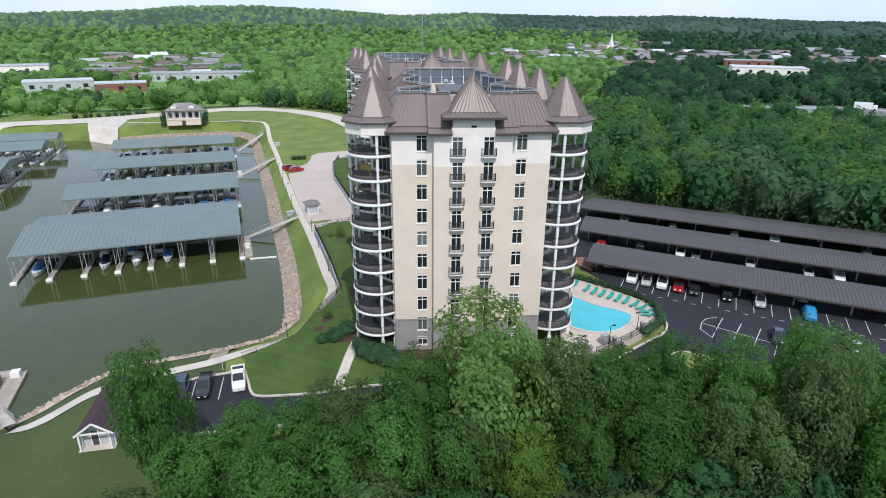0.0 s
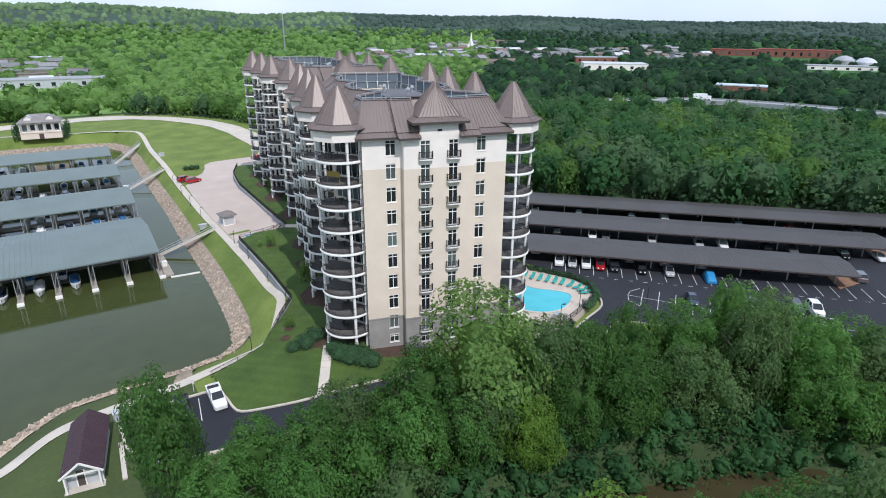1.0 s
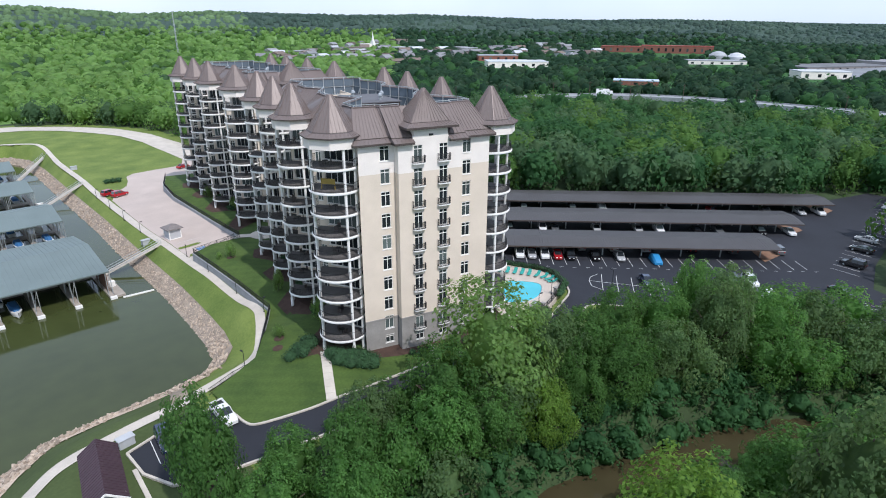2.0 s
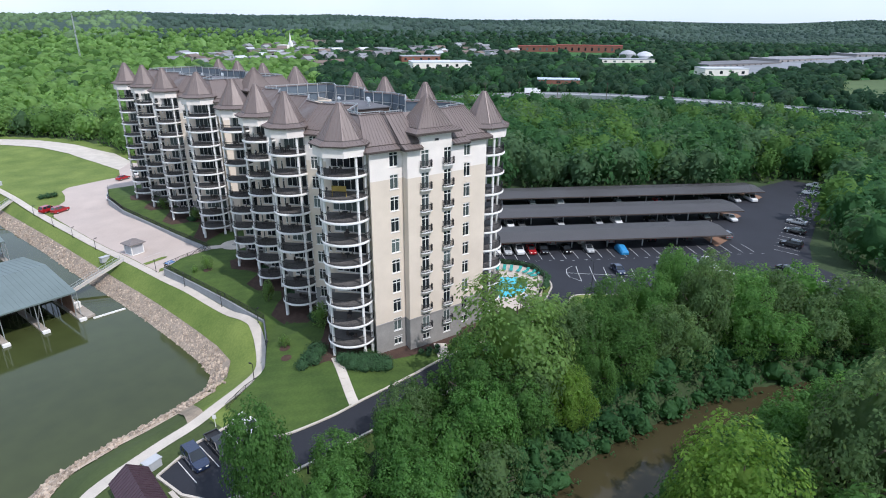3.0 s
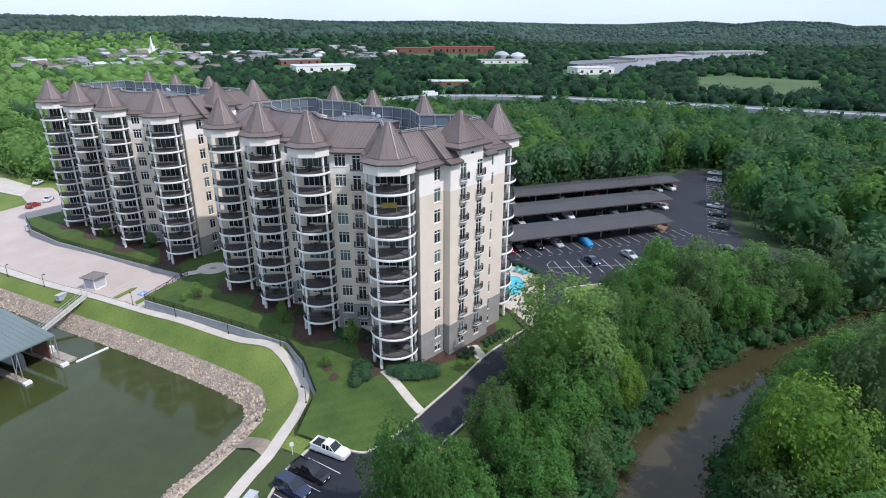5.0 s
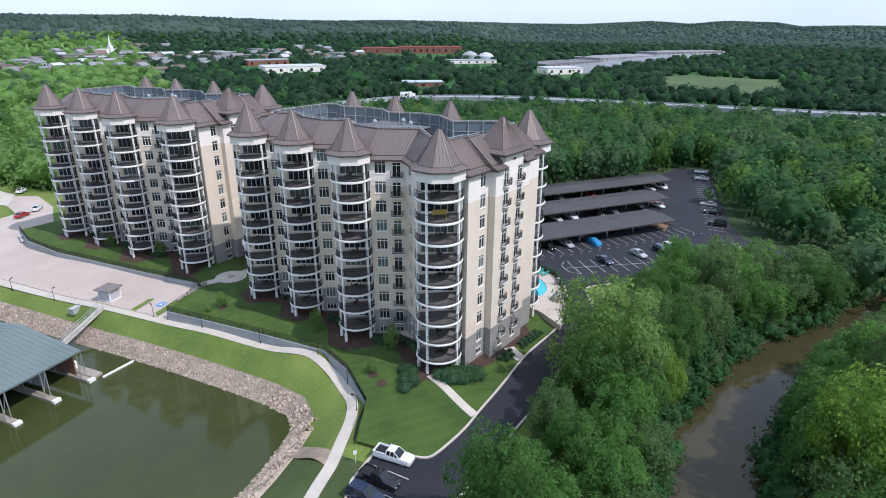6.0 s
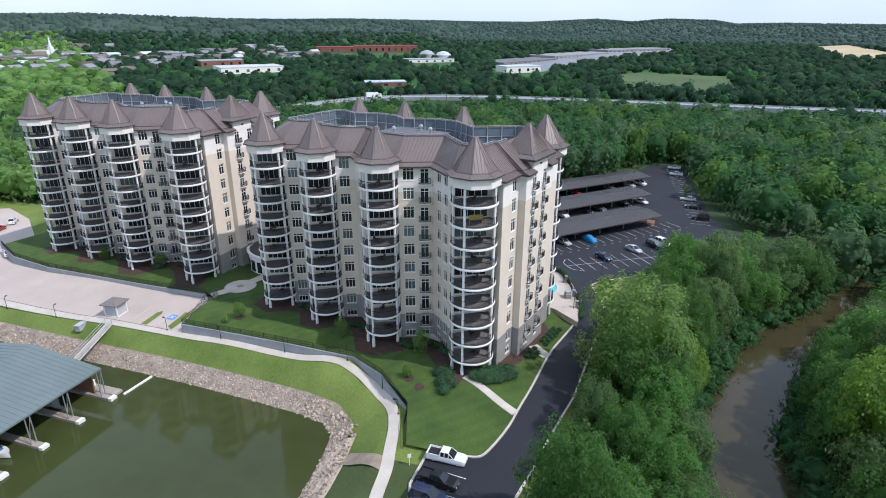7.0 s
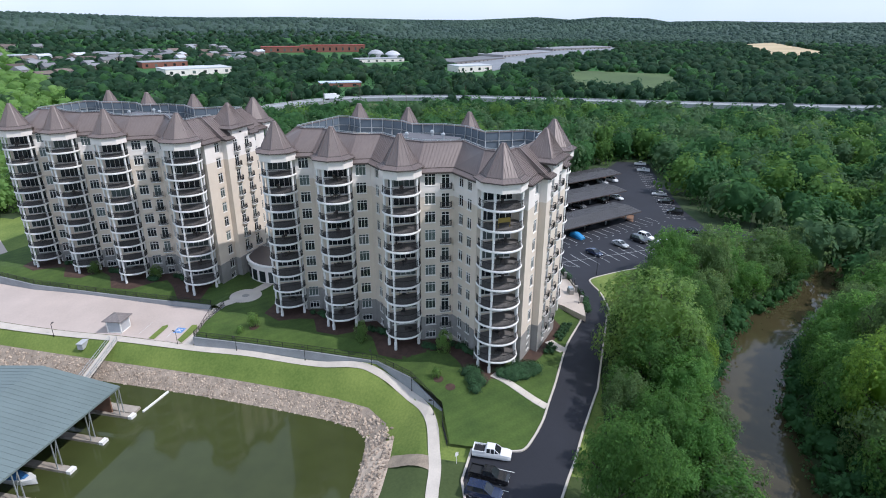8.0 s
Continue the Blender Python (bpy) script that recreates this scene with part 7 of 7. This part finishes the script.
while len(PLACED) < 132 and tries < 9000:
    tries += 1
    x, y = frn.uniform(-20, 86), frn.uniform(-20, 54)
    if not inside(x, y, NEAR) or inside(x, y, ROAD) or inside(x, y, ISLE):
        continue
    w = frn.uniform(6.5, 10.5)
    bank = float(seg_dist(x, y, CREEK, False)) - 5.8 - 0.36 * w
    if bank < 0 or float(seg_dist(x, y, ROAD, True)) < 0.42 * w:
        continue
    if any((x - a) ** 2 + (y - b) ** 2 < (0.28 * (w + c)) ** 2 for a, b, c in PLACED):
        continue
    mm = frn.choice([M_LEAF, M_LEAF, M_LEAF, M_LEAF_DULL])
    h = w * frn.uniform(0.95, 1.3)
    if y > 31 and x < 50:
        h = min(h, 6.5 + 0.7 * bank)
    tree(x, y, h, w, 6 + frn.randrange(5), mm, LB_LIGHT if mm is M_LEAF_LIGHT else LB_DULL if mm is M_LEAF_DULL else "broad-leaved tree in full green leaf")
    PLACED.append((x, y, w))
for x, y, h, w in ((18.2, 118.4, 3.2, 2.2), (17.6, 97.3, 4.2, 2.4), (17.0, 82.4, 4.4, 2.6), (33.5, 150, 3.4, 2.6), (33, 165, 3.2, 2.4), (9.4, 81.9, 2.2, 1.6), (16.4, 120.2, 1.6, 1.2)):
    tree(x, y, h, w, 6 + int(x + y) % 5, M_LEAF_PALE, "young lawn tree with a light crown", LZ(x, y), "young trees on the lawn")
for x, y in ((-28.9, 297), (-10.6, 296.5), (-27.8, 297.5), (-11.6, 296)):
    tree(x, y, 7.5, 2.6, 6 + int(x * x) % 5, M_HEDGE, "dark narrow cypress beside the clubhouse", None, "cypresses at the clubhouse")


def bush(name, lobes, count, size, label, category, z=0.0, group="", m=M_HEDGE):
    rng = np.random.default_rng(int(abs(lobes[0][0] * 100)) + count)
    cv, cf = cores(rng, lobes, 0.85)
    return single(name, fast_mesh(name, leaf_cloud(rng, lobes, count, size), cv, cf, m), None, label, category, group=group)


def run_lobes(line, r, step, zf, jitter, h):
    rng = random.Random(int(line[0][0] * 10))
    out = []
    for a, b in zip(line[:-1], line[1:]):
        L = (Vector(b) - Vector(a)).length
        for i in range(max(1, int(L / step))):
            p = Vector(a).lerp(Vector(b), i / max(1, int(L / step)))
            x, y = p.x + rng.uniform(-jitter, jitter), p.y + rng.uniform(-jitter, jitter)
            out.append((x, y, zf(x, y) + h, r * rng.uniform(0.85, 1.15)))
    return out


bush("juniper_hedge", run_lobes([(8.2, 75.4), (9.6, 75.6), (11.2, 76.2), (12.4, 76.6)], 1.0, 0.3, LZ, 0.9, 0.4), 5200, 0.11, "low spreading blue-green juniper hedge", "hedge", group="juniper hedges at the tower")
bush("juniper_hedge", run_lobes([(12.7, 71.8), (12.6, 70.0), (13.6, 68.4), (15.2, 67.2), (16.2, 66.8), (15.2, 68.4), (14.2, 70.2)], 1.1, 0.35, LZ, 0.6, 0.45), 9000, 0.11, "low spreading blue-green juniper hedge", "hedge", group="juniper hedges at the tower")
for i in range(16):
    u, v = (-5.9 - 0.9 * (i % 2), 3.9 - 0.75 * i if i < 5 else -2.0 - 0.62 * (i - 5))
    p = A_POSE @ Vector((u, v, 0))
    bush("clipped_shrub", [(p.x, p.y, LZ(p.x, p.y) + 0.35, 0.45)], 260, 0.09, "small clipped round shrub by the south wall", "shrub", group="shrubs along the south wall")
bush("terrace_hedge", run_lobes([(54.6, 82.9), (57.9, 77.6), (60.5, 72.0), (60.7, 68.4), (58.1, 63.9), (53.0, 61.4)], 0.62, 0.55, lambda x, y: -1.3, 0.15, 1.3), 5200, 0.13, "dark clipped evergreen hedge round the pool terrace", "hedge")
bush("terrace_shrubs", run_lobes([(48.0, 59.7), (43.0, 58.3), (38.0, 58.0)], 0.6, 0.9, lambda x, y: -1.3, 0.3, 0.8), 1800, 0.13, "dark evergreen shrubs below the pool terrace", "shrub")
for k, bp in enumerate((A_POSE, B_POSE)):
    for j, (u0, u1, v) in enumerate(((4.5, 9.5, 11.4), (11.5, 14.0, 13.4), (20.5, 25.5, 12.6), (33.5, 38.5, 12.2))):
        a, b = bp @ Vector((u0, v, 0)), bp @ Vector((u1, v - (0.8 if u1 < 12 else 0), 0))
        bush("foundation_shrubs", run_lobes([(a.x, a.y), (b.x, b.y)], 0.65, 0.8, LZ, 0.4, 0.45), 900, 0.12, "dark evergreen shrubs along the foot of the tower", "shrub", group="foundation shrubs")
bush("drive_shrubs", run_lobes([(19.0, 209.8), (24.0, 209.4)], 0.8, 1.6, gz, 0.1, 0.6), 900, 0.16, "row of round green shrubs by the drive", "shrub")
bush("drive_shrubs", run_lobes([(-70, 331), (-50, 333), (-38, 338)], 1.3, 3.0, gz, 0.6, 0.9), 1500, 0.25, "row of shrubs before the far drive", "shrub")

# woods: mid distance trees, far trees, hill canopy
OPEN = [(-70, 30), (-20, 44), (-8, 58), (62, 52), (62, 100), (68, 140), (68, 200), (66, 250), (64, 284), (54, 308), (37, 330), (16, 350), (0, 353), (-20, 350), (-66, 334), (-110, 330), (-420, 333), (-420, 30)]


def woods_spots(rng, n, x0, x1, y0, y1, gap, ok):
    x, y = rng.uniform(x0, x1, n), rng.uniform(y0, y1, n)
    keep = ok(x, y)
    x, y = x[keep], y[keep]
    cell, out = {}, []
    for a, b in zip(x, y):
        g = gap(a, b)
        k = (int(a // 12), int(b // 12))
        if any((a - c) ** 2 + (b - d) ** 2 < g * g for i in (-1, 0, 1) for j in (-1, 0, 1) for c, d in cell.get((k[0] + i, k[1] + j), ())):
            continue
        cell.setdefault(k, []).append((a, b))
        out.append((a, b))
    return np.array(out)


def clear(x, y):
    ok = ~inside(x, y, OPEN) & ~inside(x, y, LAKE) & ~inside(x, y, NEAR) & (seg_dist(x, y, CREEK, False) > np.where(x > 62, 2.0, 6.5)) & (seg_dist(x, y, ROAD, True) > 3.0) & ~inside(x, y, ROAD) & (seg_dist(x, y, LAKE, True) > 8)
    ok &= (seg_dist(x, y, HWY, False) > 13) & (seg_dist(x + 14, y + 5, HWY, False) > 14)
    for f in FIELDS:
        ok &= ~inside(x, y, f)
    for a, b in TOWN:
        ok &= (np.hypot(x - a, y - b) > 11) & (np.hypot(x - a * 0.982, y - b * 0.982) > 9)
    for a, b in BIG:
        for k in (0.985, 0.965, 0.945, 0.925, 0.9) if a > 500 else (0.985, 0.965, 0.945) if a > 0 else (0.98, 0.95):
            ok &= np.hypot(x - a * k, y - b * k) > 32
    return ok


def in_view(x, y):
    a = np.degrees(np.arctan2(y - 40, x + 60))
    return (a > -42) & (a < 118)


def woods(name, label, spots, kinds, hr, seed, m, wr, sunk=0.0):
    rng = np.random.default_rng(seed)
    Q, V, F, base = [], [], [], 0
    zz = ground_z(spots[:, 0], spots[:, 1]) + hill_h(spots[:, 0], spots[:, 1])
    for (x, y), z in zip(spots, zz):
        q, v, f = kinds[rng.integers(len(kinds))]
        h = rng.uniform(*hr)
        w = h * rng.uniform(*wr)
        a, e = rng.random() * 6.283, rng.uniform(0.8, 1.2)
        R = np.array([[math.cos(a) * w * e, -math.sin(a) * w / e, 0], [math.sin(a) * w * e, math.cos(a) * w / e, 0], [0, 0, h]])
        o = np.array([x, y, z - 0.5 - sunk * h])
        Q.append(q @ R.T + o), V.append(v @ R.T + o), F.append(f + base)
        base += len(v)
    return single(name, fast_mesh(name, np.concatenate(Q), np.concatenate(V), np.concatenate(F), m), None, label, "woods", kind="stuff")


def mixed_woods(spots, kinds, hr, seed, wr, sorts, sunk=0.0):
    """One wood of several sorts of tree, mixed by chance in small stands."""
    rng = np.random.default_rng(seed)
    stand = np.array([noise.noise(Vector((x * 0.035, y * 0.035, seed))) for x, y in spots]) * 0.55 + rng.random(len(spots)) - 0.05
    lo = 0.0
    for share, name, label, m in sorts:
        pick = (np.clip(stand, 0, 0.9999) >= lo) & (np.clip(stand, 0, 0.9999) < lo + share)
        lo += share
        woods(name, label, spots[pick], kinds, hr, seed + int(lo * 10), m, wr, sunk)


wr = np.random.default_rng(3)
mid = woods_spots(wr, 12000, -40, 330, -150, 420, lambda a, b: 6.2, lambda x, y: clear(x, y) & in_view(x, y) & (np.hypot(x + 20, y - 50) < 300) & (np.hypot(x + 20, y - 20) > 75))
MIDK = [unit_crown(90 + i, 26, 400, 0.050, 0.1, 3, 0.72) for i in range(7)]
# msun: the side whose leaf colours are lightened as if in sun
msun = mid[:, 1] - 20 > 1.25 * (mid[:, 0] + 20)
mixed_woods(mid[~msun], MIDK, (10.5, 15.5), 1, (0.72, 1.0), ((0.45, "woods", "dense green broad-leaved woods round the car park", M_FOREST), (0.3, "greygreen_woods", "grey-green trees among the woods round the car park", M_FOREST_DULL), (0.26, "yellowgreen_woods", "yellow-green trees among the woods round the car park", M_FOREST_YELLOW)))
mixed_woods(mid[msun], MIDK, (9.0, 13.5), 6, (0.8, 1.1), ((0.3, "sunlit_woods", "green woods behind the drive", M_FOREST_YELLOW), (0.2, "dull_woods", "grey-green trees behind the drive", M_FOREST_DULL), (0.51, "sun_toned_woods", "light green spring woods behind the drive, coloured as sunlit", M_FOREST_SUN)))
under = woods_spots(wr, 3000, -20, 86, -20, 54, lambda a, b: 2.6, lambda x, y: inside(x, y, NEAR) & (seg_dist(x, y, CREEK, False) > 5.4) & ~inside(x, y, ROAD) & (seg_dist(x, y, ROAD, True) > 2.5))
UNDK = [unit_crown(290 + i, 8, 130, 0.062, 0.0, 2) for i in range(4)]
woods("undergrowth", "leafy undergrowth below the creek trees", under, UNDK, (1.6, 3.6), 7, M_FOREST, (0.9, 1.3))
bank = woods_spots(wr, 9000, -20, 100, -20, 54, lambda a, b: 1.9, lambda x, y: (seg_dist(x, y, CREEK, False) > 5.7) & (seg_dist(x, y, CREEK, False) < 10.5) & ~inside(x, y, ROAD) & (seg_dist(x, y, ROAD, True) > 2.5) & (x > -12))
woods("bank_shrubs", "leafy shrubs leaning over the creek banks", bank, UNDK, (2.4, 5.0), 17, M_FOREST, (0.9, 1.3), 0.06)
far = woods_spots(wr, 52000, -420, 1250, -520, 1250, lambda a, b: 6.6 + max(0.0, (math.hypot(a, b) - 250) / 130), lambda x, y: clear(x, y) & in_view(x, y) & (np.hypot(x + 20, y - 50) >= 300) & (np.hypot(x, y) < 1250))
NEARK, FARK = [unit_crown(190 + i, 12, 76, 0.085, 0.1, 2, 0.82) for i in range(7)], [unit_crown(390 + i, 8, 24, 0.13, 0.05, 2, 0.9) for i in range(7)]
# sunny: far side given lighter leaf colours in place of sunlight
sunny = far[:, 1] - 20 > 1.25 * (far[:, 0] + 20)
DARK_SORTS = ((0.6, "far_woods", "far green woods across the valley, tinted with haze", M_FAR_HAZE), (0.25, "far_greygreen_woods", "far grey-green trees across the valley, tinted with haze", M_FAR_DULL_HAZE), (0.16, "far_yellowgreen_woods", "far yellow-green trees across the valley", M_FOREST))
SUN_SORTS = ((0.62, "far_sun_toned_woods", "far light green spring woods, coloured as sunlit", M_FOREST_SUN), (0.06, "far_dull_woods", "far grey-green spring woods", M_FOREST_DULL), (0.33, "far_sunlit_woods", "far yellow-green spring woods", M_FOREST_YELLOW))
reach = np.hypot(far[:, 0], far[:, 1]) < 520
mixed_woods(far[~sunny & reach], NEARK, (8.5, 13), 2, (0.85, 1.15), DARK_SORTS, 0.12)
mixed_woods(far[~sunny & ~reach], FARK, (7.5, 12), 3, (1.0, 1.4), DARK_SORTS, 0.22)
mixed_woods(far[sunny & reach], NEARK, (8.5, 12), 5, (0.85, 1.15), SUN_SORTS, 0.12)
mixed_woods(far[sunny & ~reach], FARK, (7.5, 12), 8, (1.0, 1.4), SUN_SORTS, 0.22)
hill = woods_spots(wr, 36000, -900, 3300, -1500, 3000, lambda a, b: 0.0, lambda x, y: in_view(x, y) & (np.hypot(x, y) >= 1150) & (np.hypot(x, y) < 3300))
for f in FIELDS[1:2]:
    hill = hill[~inside(hill[:, 0], hill[:, 1], f)]


def dome_kind(seed):
    """A low many-sided crown seen from far off."""
    rng = np.random.default_rng(seed)
    a = np.arange(6) * 1.0472 + rng.random()
    ring = lambda r, z: np.stack([np.cos(a) * r * (0.8 + 0.4 * rng.random(6)), np.sin(a) * r * (0.8 + 0.4 * rng.random(6)), np.full(6, z)], 1)
    v = np.concatenate([ring(0.5, 0.0), ring(0.38, 0.7), np.array([[0, 0, 1.0]])])
    f = [(i, (i + 1) % 6, 6 + (i + 1) % 6) for i in range(6)] + [(i, 6 + (i + 1) % 6, 6 + i) for i in range(6)] + [(6 + i, 6 + (i + 1) % 6, 12) for i in range(6)]
    return (np.zeros((0, 3)), v, np.array(f))


# hlight: hills drawn with the colour brightened as sunlit
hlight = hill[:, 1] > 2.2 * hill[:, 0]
woods("hill_woods", "dark wooded canopy on the far hills, tinted with haze", hill[~hlight], [dome_kind(i) for i in range(6)], (5, 9), 4, M_HILL_HAZE, (1.3, 2.0))
woods("sun_toned_hill_woods", "light green canopy on the near hills, coloured as sunlit", hill[hlight], [dome_kind(i) for i in range(6)], (5, 9), 9, M_HILL_SUN, (1.3, 2.0))
